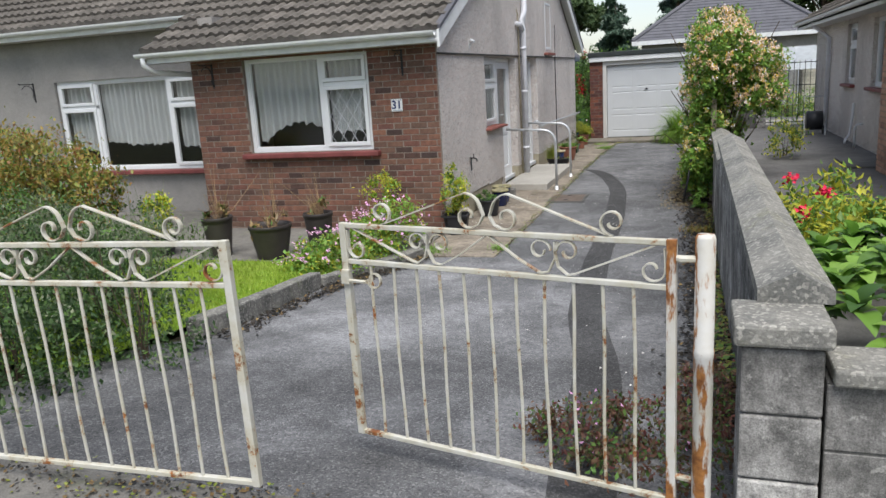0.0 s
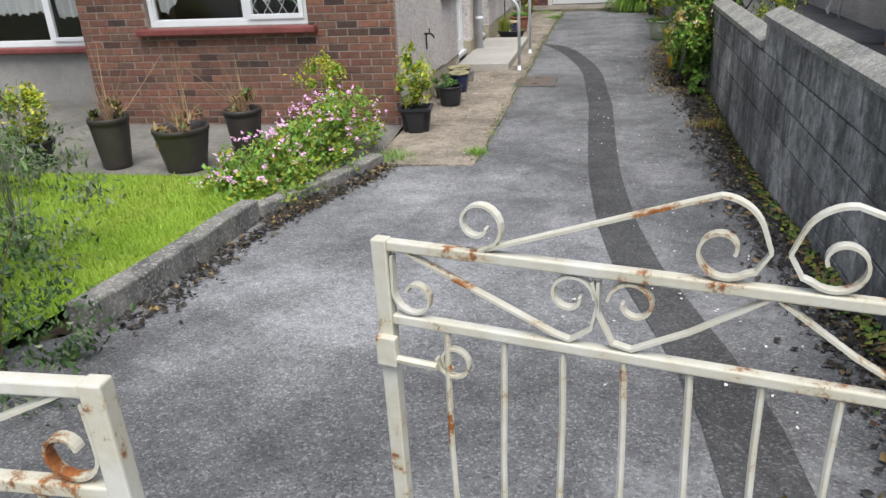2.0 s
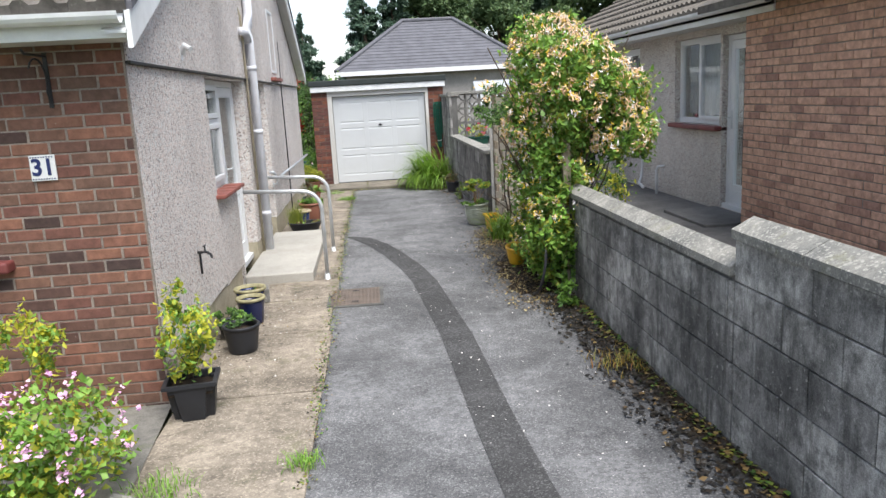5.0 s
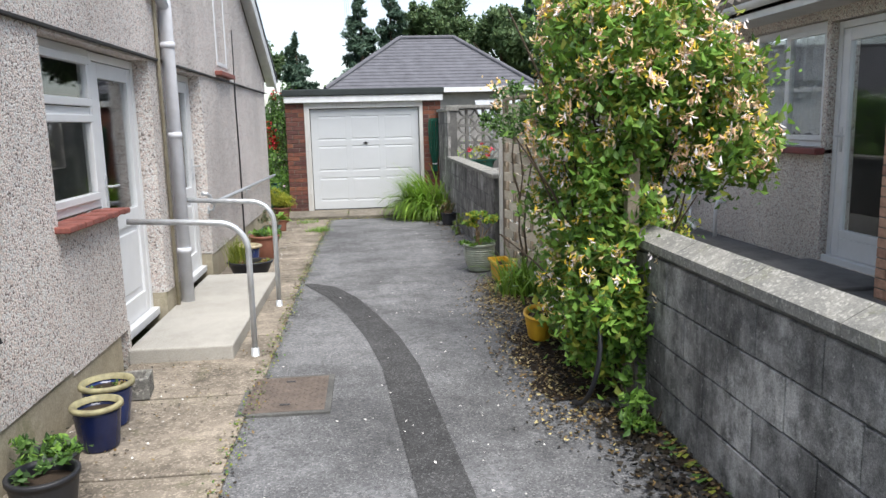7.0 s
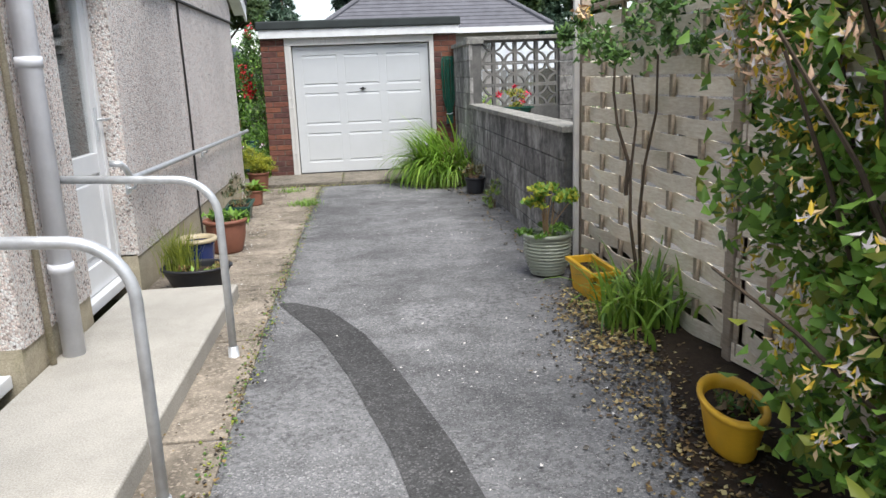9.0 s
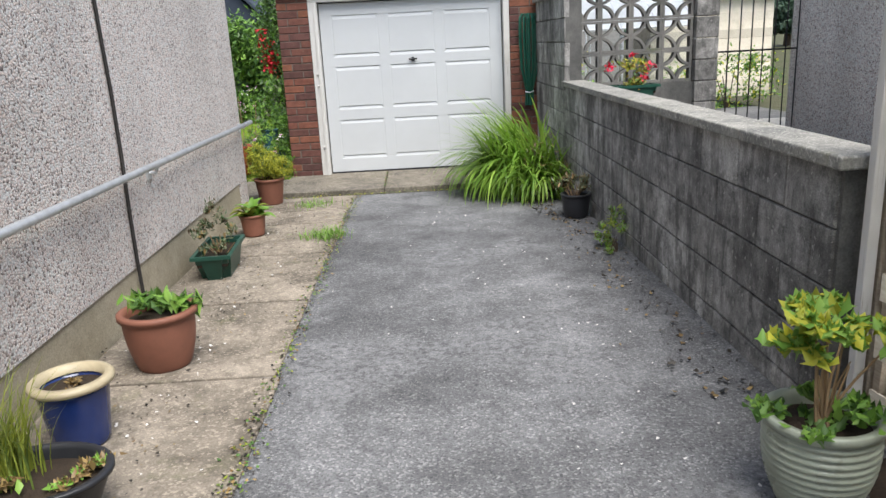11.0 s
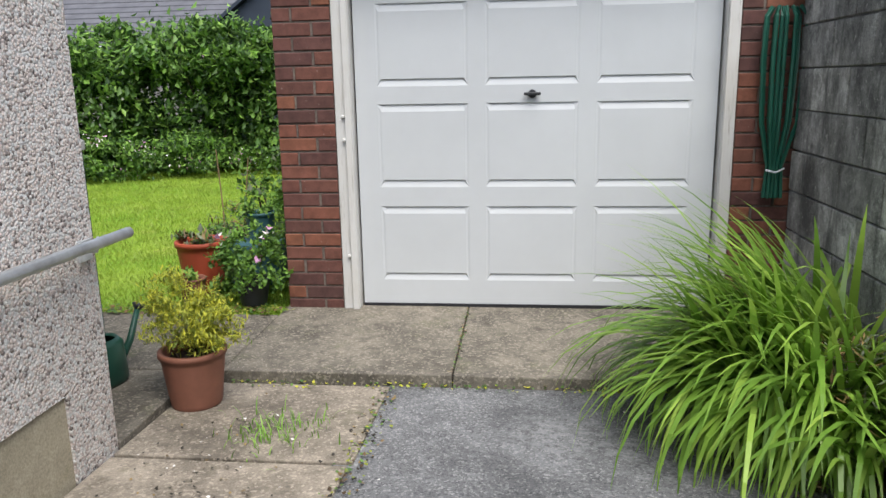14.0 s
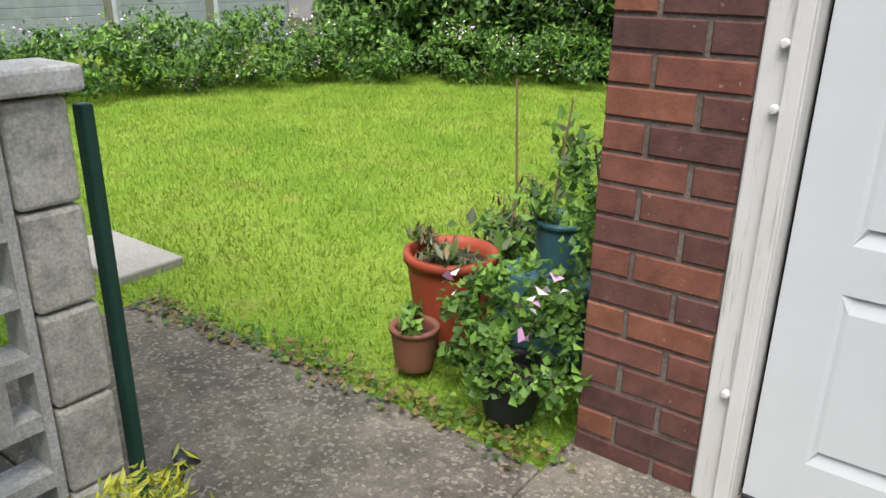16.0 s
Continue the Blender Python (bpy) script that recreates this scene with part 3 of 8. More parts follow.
def clumps(blobs, n, seed, shell=0.55, flat=None):
    """Points spread in uneven clumps: blobs are (x, y, z, rx, ry, rz)."""
    rng = np.random.default_rng(seed)
    vol = np.array([b[3] * b[4] * b[5] for b in blobs]) ** 0.67
    out = []
    for b, k in zip(blobs, (n * vol / vol.sum()).astype(int)):
        sub = max(4, k // 45)
        c = rng.normal(0, 1, (sub, 3))
        c /= np.linalg.norm(c, axis=1)[:, None]
        c *= rng.uniform(shell, 1.0, (sub, 1)) ** 0.6
        spread = rng.uniform(0.1, 0.3, sub)
        i = rng.integers(0, sub, k)
        p = c[i] + rng.normal(0, 1, (k, 3)) * spread[i][:, None] * 0.8
        out.append(p * np.array(b[3:]) + np.array(b[:3]))
    p = np.concatenate(out)
    if flat is not None:
        p = p[p[:, 2] > flat]
    return p


def blades_mesh(name, n, base, length, width, materials, seed, lean=1.0, seg=6, spread=None):
    """Long arching blades from a clump."""
    rng = np.random.default_rng(seed)
    vs, fs = [], []
    for i in range(n):
        x, y = rng.normal(0, base, 2)
        az = rng.uniform(0, 2 * np.pi) if spread is None else rng.normal(spread[0], spread[1])
        L = length * rng.uniform(0.6, 1.15)
        k = lean * rng.uniform(0.35, 1.3)
        w = width * rng.uniform(0.7, 1.3)
        ang = math.pi / 2 - 0.15 * k
        p = np.array([x, y, 0.0])
        o = len(vs)
        sd = np.array([-math.sin(az), math.cos(az), 0])
        for j in range(seg + 1):
            ww = w * (1 - (j / seg) ** 2.2) * 0.5 + 0.0005
            vs += [tuple(p + sd * ww), tuple(p - sd * ww)]
            p = p + L / seg * np.array([math.cos(ang) * math.cos(az), math.cos(ang) * math.sin(az), math.sin(ang)])
            ang -= k * 2.3 / seg
        fs += [(o + 2 * j, o + 2 * j + 1, o + 2 * j + 3, o + 2 * j + 2) for j in range(seg)]
    me = bpy.data.meshes.new(name)
    me.from_pydata(vs, [], fs)
    for m in materials:
        me.materials.append(m)
    return me


def broad_leaves(name, tops, per, length, width, materials, seed, lift=0.35):
    """Whorls of ovate leaves with a folded midrib, arching out from each stem top (x, y, z)."""
    rng = np.random.default_rng(seed)
    vs, fs, mi = [], [], []
    steps = 6
    for top in tops:
        turn = rng.uniform(0, 6.28)
        for k in range(per):
            az = turn + k * 2.4 + rng.normal(0, 0.15)
            tier = k / per
            L, W = length * rng.uniform(0.75, 1.1) * (1 - 0.45 * tier), width * rng.uniform(0.8, 1.1) * (1 - 0.45 * tier)
            el = lift + 0.75 * tier + rng.normal(0, 0.15)
            p = np.array(top) + np.array([0, 0, 0.05 * tier - 0.03])
            sd = np.array([-math.sin(az), math.cos(az), 0.0])
            o = len(vs)
            for j in range(steps + 1):
                f = j / steps
                w = W * 0.5 * math.sin(math.pi * min(1, f * 0.94 + 0.06) ** 0.8) + 0.001
                up = np.array([-math.sin(el) * math.cos(az), -math.sin(el) * math.sin(az), math.cos(el)])
                vs += [tuple(p + sd * w + up * w * 0.3), tuple(p), tuple(p - sd * w + up * w * 0.3)]
                p = p + L / steps * np.array([math.cos(el) * math.cos(az), math.cos(el) * math.sin(az), math.sin(el)])
                el -= 0.22
            for j in range(steps):
                a = o + 3 * j
                fs += [(a, a + 1, a + 4, a + 3), (a + 1, a + 2, a + 5, a + 4)]
            mi += [int(rng.integers(0, len(materials)))] * (2 * steps)
    me = bpy.data.meshes.new(name)
    me.from_pydata(vs, [], fs)
    for m in materials:
        me.materials.append(m)
    me.polygons.foreach_set("material_index", mi)
    me.polygons.foreach_set("use_smooth", [True] * len(me.polygons))
    return me


def stems(bm, origin, n, length, r, rng, spread=0.5, bend=0.3):
    ends = []
    for _ in range(n):
        az, el = rng.uniform(0, 6.28), rng.uniform(0, spread)
        p = Vector(origin) + Vector((rng.uniform(-0.03, 0.03), rng.uniform(-0.03, 0.03), 0))
        d = Vector((math.cos(az) * math.sin(el), math.sin(az) * math.sin(el), math.cos(el)))
        L = length * rng.uniform(0.6, 1.1)
        pts = [p]
        for j in range(4):
            d = (d + Vector((rng.uniform(-bend, bend), rng.uniform(-bend, bend), 0.02)) * 0.4).normalized()
            pts.append(pts[-1] + d * L / 4)
        tube(bm, pts, r, 5, r * 0.4)
        ends.append(pts[-1])
    return ends


def plant_part(name, me, parent, label="", at=None):
    ob = new(name, me)
    ob.parent = parent
    if at is not None:
        ob.matrix_basis = at
    return tagged(ob, label, kind="stuff")


# ---- ground ----
SIDE, FRONT, REAR = -2.1, 5.2, 16.32
bm = bmesh.new()
ys = [-400, -60, -10, -1.6, 0, 1.2, 2.2, 3.2, 4.5, 8, 11, 15, 17.1, 30, 60, 120, 500]
xs = [-400, -60, -20, -2.3, 1.2, 6, 20, 60, 400]
grid = [[bm.verts.new((x, y, ground_z(y) - 0.035)) for x in xs] for y in ys]
for a, b in zip(grid, grid[1:]):
    for j in range(len(xs) - 1):
        bm.faces.new((a[j], a[j + 1], b[j + 1], b[j]))
setting("ground", bm, EARTH, "rough earth and grass ground around the houses", "ground")

DRIVE_LEFT = [(-1.75, -2.9), (0, -2.6), (0.3, -2.3), (2.3, -2.38), (3.5, -2.02), (3.8, -1.9), (3.84, -1.2), (6, -1.2), (11, -1.2), (17.1, -1.2)]
DRIVE_RIGHT = [(-1.75, 1.12), (7, 1.2), (7.3, 1.35), (11.4, 1.35), (11.6, 1.1), (17.1, 1.1)]
bm = bmesh.new()
strip(bm, DRIVE_LEFT, DRIVE_RIGHT, 0.0, step=0.1)
setting("road", bm, ASPHALT, "faded grey asphalt driveway with worn pale patches", "driveway")
bm = bmesh.new()
TRENCH = [(-1.75, 0.47), (-0.9, 0.36), (0, 0.31), (0.5, 0.235), (0.95, 0.145), (1.5, 0.04), (2.35, -0.06), (3.7, -0.155), (4.5, -0.18), (6.2, -0.22), (8.0, -0.345), (8.7, -0.45), (9.5, -0.63), (10.1, -0.8), (10.6, -1.02), (10.8, -1.1)]
strip(bm, TRENCH, [(y, x + 0.255 - 0.15 * max(0, y - 10.6) / 0.2) for y, x in TRENCH], 0.004, step=0.1)
setting("trim", bm, TAR, "dark tar strip of a filled trench in the driveway", "tar patch")
bm = bmesh.new()
strip(bm, [(-1.78, -3.2), (-1.5, -3.1)], [(-1.78, 1.3), (-1.5, 1.1)], 0.006, step=0.1)
strip(bm, [(-9.0, -14), (-1.78, -14)], [(-9.0, 14), (-1.78, 14)], 0.004, step=0.5)
setting("pavement", bm, PAVING, "worn concrete pavement outside the gate", "pavement")

# dark soil and rotted leaves washed up against the walls
rs = random.Random(31)
bm = bmesh.new()
ys = [-0.6 + 0.09 * k for k in range(86)]
strip(bm, [(y, 1.06 - 0.03 * math.sin(y * 1.7) - rs.uniform(0, 0.06) - (0.26 * math.exp(-((y - 7.3) / 0.7) ** 2))) for y in ys], [(y, 1.125) for y in ys], 0.005, step=0.09)
setting("ground_soil_edge", bm, SOIL, "dark soil and rotted leaves along the foot of the wall", "soil")
bm = bmesh.new()
ys = [7.2 + 0.1 * k for k in range(42)]
strip(bm, [(y, 0.8 + 0.08 * math.sin(y * 2.1) - rs.uniform(0, 0.12) + 0.1 * max(0, y - 8.5) - 0.16 * math.exp(-((y - 7.3) / 0.7) ** 2)) for y in ys], [(y, 1.34) for y in ys], 0.007, step=0.1)
setting("ground_soil_bed", bm, SOIL, "dark soil below the honeysuckle and fence", "soil")

# path slabs beside the house
path_base = bmesh.new()
strip(path_base, [(3.82, -2.0), (5.2, -2.08), (17.1, -2.08)], [(3.82, -1.14), (5.2, -1.15), (17.1, -1.12)], -0.012)
path = setting("floor", path_base, SOIL, "cracked old concrete path along the house wall", "path")
cuts = [3.83, 5.25, 6.55, 7.6, 8.9, 10.1, 11.15, 12.3, 13.4, 14.5, 15.6, 16.25, 17.08]
for i, (a, b) in enumerate(zip(cuts, cuts[1:])):
    bm = bmesh.new()
    x0 = -2.09 if a > 5.2 else -2.06
    vs = box(bm, x0, -1.12 + 0.015 * math.sin(i * 2.3), a + 0.012, b - 0.012, -0.06, 0.0, 0.006)
    for v in bm.verts:
        v.co.z += ground_z(v.co.y) + (0.012 if v.co.z > -0.03 else 0)
    part("slab", bm, PATH_CONCRETE, path)
bm = bmesh.new()
box(bm, -1.97, 1.01, 17.12, 18.29, -0.3, -0.07)
apron = setting("floor_apron", bm, SOIL, "rough cracked concrete apron in front of the garage", "concrete apron")
for x0, x1, top in ((-1.98, -0.8135, -0.045), (-0.8075, 1.02, -0.047)):
    bm = bmesh.new()
    box(bm, x0, x1, 17.1, 18.3, -0.2, top, 0.006)
    part("slab", bm, APRON, apron)
bm = bmesh.new()
box(bm, -3.92, -1.985, 17.1, 18.02, -0.3, -0.047, 0.01)
box(bm, -3.92, -2.1, 16.33, 17.095, -0.3, -0.05, 0.006)
setting("floor_patio", bm, APRON, "weathered concrete patio behind the house", "patio")
bm = bmesh.new()
box(bm, -4.8, -4.16, 18.0, 18.34, -0.2, -0.018, 0.012)
setting("floor_stepping_stone", bm, STEP_CONCRETE, "pale stepping stone set in the lawn edge", "stepping stone")

# lawns
def grass(name, x0, x1, y0, y1, lift, n, seed, label, keep=None):
    b = bmesh.new()
    nx, ny = max(2, int((x1 - x0) / 0.5)), max(2, int((y1 - y0) / 0.5))
    g = [[b.verts.new((x0 + (x1 - x0) * i / nx, y0 + (y1 - y0) * j / ny, ground_z(y0 + (y1 - y0) * j / ny) + lift)) for i in range(nx + 1)] for j in range(ny + 1)]
    for p, q in zip(g, g[1:]):
        for i in range(nx):
            b.faces.new((p[i], p[i + 1], q[i + 1], q[i]))
    setting(name, b, LAWN, label, "lawn")
    rng = np.random.default_rng(seed)
    x, y = rng.uniform(x0, x1, n), rng.uniform(y0, y1, n)
    h = rng.uniform(0.02, 0.05, n)
    az = rng.uniform(0, 6.28, n)
    z = np.array([ground_z(v) for v in y]) + lift
    w = 0.005
    a = np.stack([x - w * np.cos(az), y - w * np.sin(az), z - 0.004], 1)
    c = np.stack([x + w * np.cos(az), y + w * np.sin(az), z - 0.004], 1)
    t = np.stack([x + rng.normal(0, 0.018, n), y + rng.normal(0, 0.018, n), z + h], 1)
    me = bpy.data.meshes.new("grass")
    me.vertices.add(3 * n)
    me.vertices.foreach_set("co", np.stack([a, c, t], 1).ravel())
    me.loops.add(3 * n)
    me.loops.foreach_set("vertex_index", np.arange(3 * n))
    me.polygons.add(n)
    me.polygons.foreach_set("loop_start", np.arange(n) * 3)
    me.materials.append(BLADE_LAWN)
    me.update(calc_edges=True)
    tagged(new("grass", me), "short green grass blades of the lawn", "grass", kind="stuff")


grass("lawn_front", -9.5, -2.5, -0.5, 3.3, 0.03, 50000, 3, "short green front lawn")
grass("lawn_rear", -14.0, -1.99, 18.0, 27.0, 0.045, 170000, 4, "bright green mown back lawn")
grass("lawn_side", -14.0, -3.9, 16.4, 18.0, 0.045, 30000, 5, "bright green lawn behind the house")
bm = bmesh.new()
strip(bm, [(3.28, -9.5), (5.2, -9.5)], [(3.28, -2.4), (3.84, -2.0), (5.2, -2.09)], 0.028)
strip(bm, [(5.2, -9.5), (6.4, -9.5)], [(5.2, -5.66), (6.4, -5.66)], 0.028)
setting("floor_paving", bm, PAVING, "grey concrete paving below the front windows", "paving")

# ---- house ----
WT = 0.28
side_holes = [(7.4, 9.44, 0.115, 2.17), (10.35, 11.32, 0.115, 2.17), (12.2, 12.95, 2.28, 3.4)]
bm = bmesh.new()
slab_wall(bm, SIDE - WT, SIDE, 0.28, 2.2, FRONT + 0.03, REAR, "y", [(a, b, 0.28, min(d, 2.2)) for a, b, c, d in side_holes[:2]])
wall_side = setting("wall_east", bm, PEBBLE, "pinkish pebbledashed side wall of the bungalow", "wall")
bm = bmesh.new()
prof = [(FRONT + 0.03, 2.2), (REAR, 2.2), (REAR, 2.38), (10.8, 5.15), (FRONT + 0.03, 2.42)]
for c in (SIDE + 0.012, SIDE - WT):
    pts = [bm.verts.new((c, y, z)) for y, z in prof]
    bm.faces.new(pts)
for (y0, z0), (y1, z1) in zip(prof, prof[1:] + prof[:1]):
    bm.faces.new([bm.verts.new(p) for p in ((SIDE + 0.012, y0, z0), (SIDE + 0.012, y1, z1), (SIDE - WT, y1, z1), (SIDE - WT, y0, z0))])
bmesh.ops.remove_doubles(bm, verts=bm.verts, dist=0.0005)
setting("wall_east_gable", bm, PEBBLE, "pebbledashed gable above the drip line", "wall")
bm = bmesh.new()
for a, b in ((FRONT + 0.05, 8.25), (9.44, 10.35), (11.32, REAR + 0.01)):
    box(bm, SIDE - WT, SIDE - 0.012, a, b, -0.4, 0.29)
setting("baseboard", bm, PLINTH, "smooth cream rendered plinth with green staining", "plinth")
bm = bmesh.new()
for a, b in ((7.42, 8.38),):
    box(bm, SIDE - WT + 0.01, SIDE - 0.001, a - 0.02, b, 0.25, 1.1)
box(bm, SIDE - WT, SIDE - 0.001, 8.38, 8.42, -0.2, 0.3)
setting("wall_east_infill", bm, PEBBLE, "pebbledash below the side window", "wall")
bm = bmesh.new()
slab_wall(bm, FRONT + 0.005, FRONT + WT, -0.4, 2.4, -5.64, SIDE - 0.001, "x", [(-4.83, -3.02, 1.05, 2.3)])
wall_front = setting("wall_south", bm, MORTAR, "dark brown brick front wall of the bungalow", "brick wall")
bm = bmesh.new()
slab_wall(bm, 6.45, 6.73, -0.4, 3.2, -13.5, -5.64, "x", [(-9.3, -6.42, 0.72, 2.2)])
box(bm, -5.64 + 0.0, -5.4, FRONT + WT, 6.73, -0.4, 2.9)
setting("wall_south_recess", bm, RENDER_GREY, "grey rendered front wall beside the brick bay", "wall")
bm = bmesh.new()
box(bm, -13.5, SIDE, REAR - WT, REAR - 0.002, -0.4, 2.38)
box(bm, -13.7, -13.4, 6.45, REAR, -0.4, 3.2)
setting("wall_north", bm, PEBBLE, "pebbledashed rear wall", "wall")
# simple room surfaces behind the glass, coloured dark to look unlit
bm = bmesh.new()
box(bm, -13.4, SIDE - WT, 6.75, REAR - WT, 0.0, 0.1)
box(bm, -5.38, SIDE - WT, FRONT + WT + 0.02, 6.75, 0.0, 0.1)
setting("floor_room", bm, UNLIT_ROOM, "indoor floor in a near-black unlit-room colour", "floor")
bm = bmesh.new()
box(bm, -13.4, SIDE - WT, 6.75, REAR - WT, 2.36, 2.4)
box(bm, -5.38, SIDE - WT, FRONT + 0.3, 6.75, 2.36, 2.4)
setting("ceiling", bm, UNLIT_ROOM, "indoor ceiling in a near-black unlit-room colour", "ceiling")
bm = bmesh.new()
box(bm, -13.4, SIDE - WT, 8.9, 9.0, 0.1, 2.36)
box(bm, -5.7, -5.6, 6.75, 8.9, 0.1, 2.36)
setting("wall_room", bm, UNLIT_ROOM, "indoor wall behind the windows in a near-black unlit-room colour", "wall")

# roof planes, tiles, barge boards and gutters
PITCH = 0.475
def roof_z(y):
    return 2.46 + (min(y, 21.6 - y) - 4.88) * PITCH


bm = bmesh.new()
for x0, x1, y0, y1 in ((-6.15, -1.96, 4.9, 10.8), (-14, -6.15, 6.1, 10.8), (-14, -1.96, 10.8, 16.72)):
    a = [bm.verts.new(p) for p in ((x0, y0, roof_z(y0)), (x1, y0, roof_z(y0)), (x1, y1, roof_z(y1)), (x0, y1, roof_z(y1)))]
    b = [bm.verts.new(v.co - Vector((0, 0, 0.06))) for v in a]
    bm.faces.new(a), bm.faces.new(b[::-1])
    for i in range(4):
        bm.faces.new((a[i], b[i], b[(i + 1) % 4], a[(i + 1) % 4]))
roof = setting("roof", bm, ROOF_TILE, "brown-grey concrete tiled pitched roof", "roof")


def tile_mesh(w, length):
    """A double-roll interlocking tile, its lower edge at the origin, running up along +y."""
    prof_u = [(-w / 2, 0.008), (-w / 2 + 0.025, 0.032), (-w / 2 + 0.075, 0.036), (-w / 2 + 0.1, 0.008), (-0.0, 0.008), (0.025, 0.032), (0.075, 0.036), (0.1, 0.008), (w / 2, 0.008)]
    v, f = [], []
    for y, dz in ((0, 0.044), (length, -0.008)):
        v += [(u, y, z + dz) for u, z in prof_u]
    v += [(u, 0, -0.012) for u, z in prof_u]
    n = len(prof_u)
    for i in range(n - 1):
        f.append((i, i + 1, n + i + 1, n + i))
        f.append((2 * n + i, 2 * n + i + 1, i + 1, i))
    me = bpy.data.meshes.new("roof_tile")
    me.from_pydata(v, [], f)
    me.materials.append(ROOF_TILE)
    return me


TILE = tile_mesh(0.3, 0.37)
SLOPE = math.atan(PITCH)
ROW = 0.335 * math.cos(SLOPE)
made = 0
rest_v, rest_f = [], []
for k in range(17):
    y = 4.86 + k * ROW
    if y > 10.6:
        break
    left = -6.15 if y < 6.05 else -13.9
    x = -2.1
    while x > left:
        at = pose(x + random.uniform(-0.003, 0.003), y, roof_z(y) + random.uniform(-0.002, 0.003), math.degrees(SLOPE))
        if (k < 8 and x > -6.3) or (k < 9 and x > -9.9 and made < 290):
            ob = new("roof_tile", TILE)
            ob.parent, ob.matrix_basis = roof, at
            made += 1
        else:
            o = len(rest_v)
            rest_v += [at @ v.co for v in TILE.vertices]
            rest_f += [tuple(o + i for i in p.vertices) for p in TILE.polygons]
        x -= 0.3
me = bpy.data.meshes.new("roof_tile_courses")
me.from_pydata(rest_v, [], rest_f)
me.materials.append(ROOF_TILE)
ob = new("roof_tile_courses", me)
ob.parent = roof
tagged(ob, kind="stuff")


def bar_between(b, p, q, w, h):
    """A squared board from p to q: w across (x), h deep (z)."""
    p, q = Vector(p), Vector(q)
    a = [b.verts.new(c + Vector((dx, 0, dz))) for c in (p, q) for dx, dz in ((-w / 2, 0), (w / 2, 0), (w / 2, -h), (-w / 2, -h))]
    for f in ((0, 1, 2, 3), (7, 6, 5, 4), (0, 4, 5, 1), (1, 5, 6, 2), (2, 6, 7, 3), (3, 7, 4, 0)):
        b.faces.new([a[i] for i in f])


for y0, y1, label in ((4.86, 10.8, "front"), (16.76, 10.8, "rear")):
    bm = bmesh.new()
    bar_between(bm, (-1.95, y0, roof_z(y0) + 0.0), (-1.95, y1, roof_z(y1) + 0.0), 0.03, 0.2)
    bar_between(bm, (-2.03, y0, roof_z(y0) - 0.1), (-2.03, y1, roof_z(y1) - 0.1), 0.14, 0.02)
    part("barge_board", bm, GUTTER, roof, "white painted barge board")
    bm = bmesh.new()
    bar_between(bm, (-1.955, y0 + 0.01, roof_z(y0) + 0.05), (-1.955, y1, roof_z(y1) + 0.05), 0.07, 0.045)
    part("verge", bm, SLATE_FAR, roof, "dark verge tiles")


def gutter(b, x0, x1, y, z, r=0.06):
    rows = []
    for x in (x0, x1):
        rows.append([b.verts.new((x, y + k * math.cos(t), z + k * math.sin(t))) for k in (r, r - 0.006) for t in [math.pi + math.pi * i / 8 for i in range(9)]])
    a, c = rows
    order = list(range(9)) + list(range(17, 8, -1))
    for i in range(18):
        p, q = order[i], order[(i + 1) % 18]
        b.faces.new((a[p], a[q], c[q], c[p]))
    b.faces.new([a[i] for i in order]), b.faces.new([c[i] for i in order][::-1])


for x0, x1, y, z in ((-6.2, -1.98, 4.83, 2.44), (-13.9, -6.0, 6.03, 3.01)):
    bm = bmesh.new()
    gutter(bm, x0, x1, y, z)
    part("gutter", bm, GUTTER, roof, "white plastic half-round gutter")
    bm = bmesh.new()
    box(bm, x0 + 0.04, x1 - 0.0, y + 0.065, y + 0.085, z - 0.13, z + 0.02)
    part("fascia", bm, GUTTER, roof, "white fascia board")
    bm = bmesh.new()
    box(bm, x0 + 0.04, x1 - 0.02, y + 0.085, y + 0.4, z - 0.13, z - 0.11)
    part("soffit", bm, SOFFIT, roof)
bm = bmesh.new()
tube(bm, [(-6.1, 4.83, 2.42), (-6.1, 4.83, 2.3), (-6.05, 4.95, 2.2), (-5.74, 5.9, 2.12), (-5.72, 6.36, 2.1), (-5.72, 6.38, 0.1)], 0.036, 10)
part("downpipe", bm, GUTTER, roof, "white plastic downpipe", smooth=True)
bm = bmesh.new()
tube(bm, [(-6.02, 6.05, 3.0), (-6.02, 6.05, 2.86), (-6.05, 5.98, 2.82)], 0.034, 10)
part("downpipe", bm, GUTTER, roof, smooth=True)

# thin bell-cast drip line along the side wall
bm = bmesh.new()
box(bm, SIDE - 0.01, SIDE + 0.03, FRONT + 0.02, REAR + 0.02, 2.185, 2.205, 0.004)
setting("trim_drip", bm, DARK_CABLE, "dark drip line across the side wall", "drip moulding")


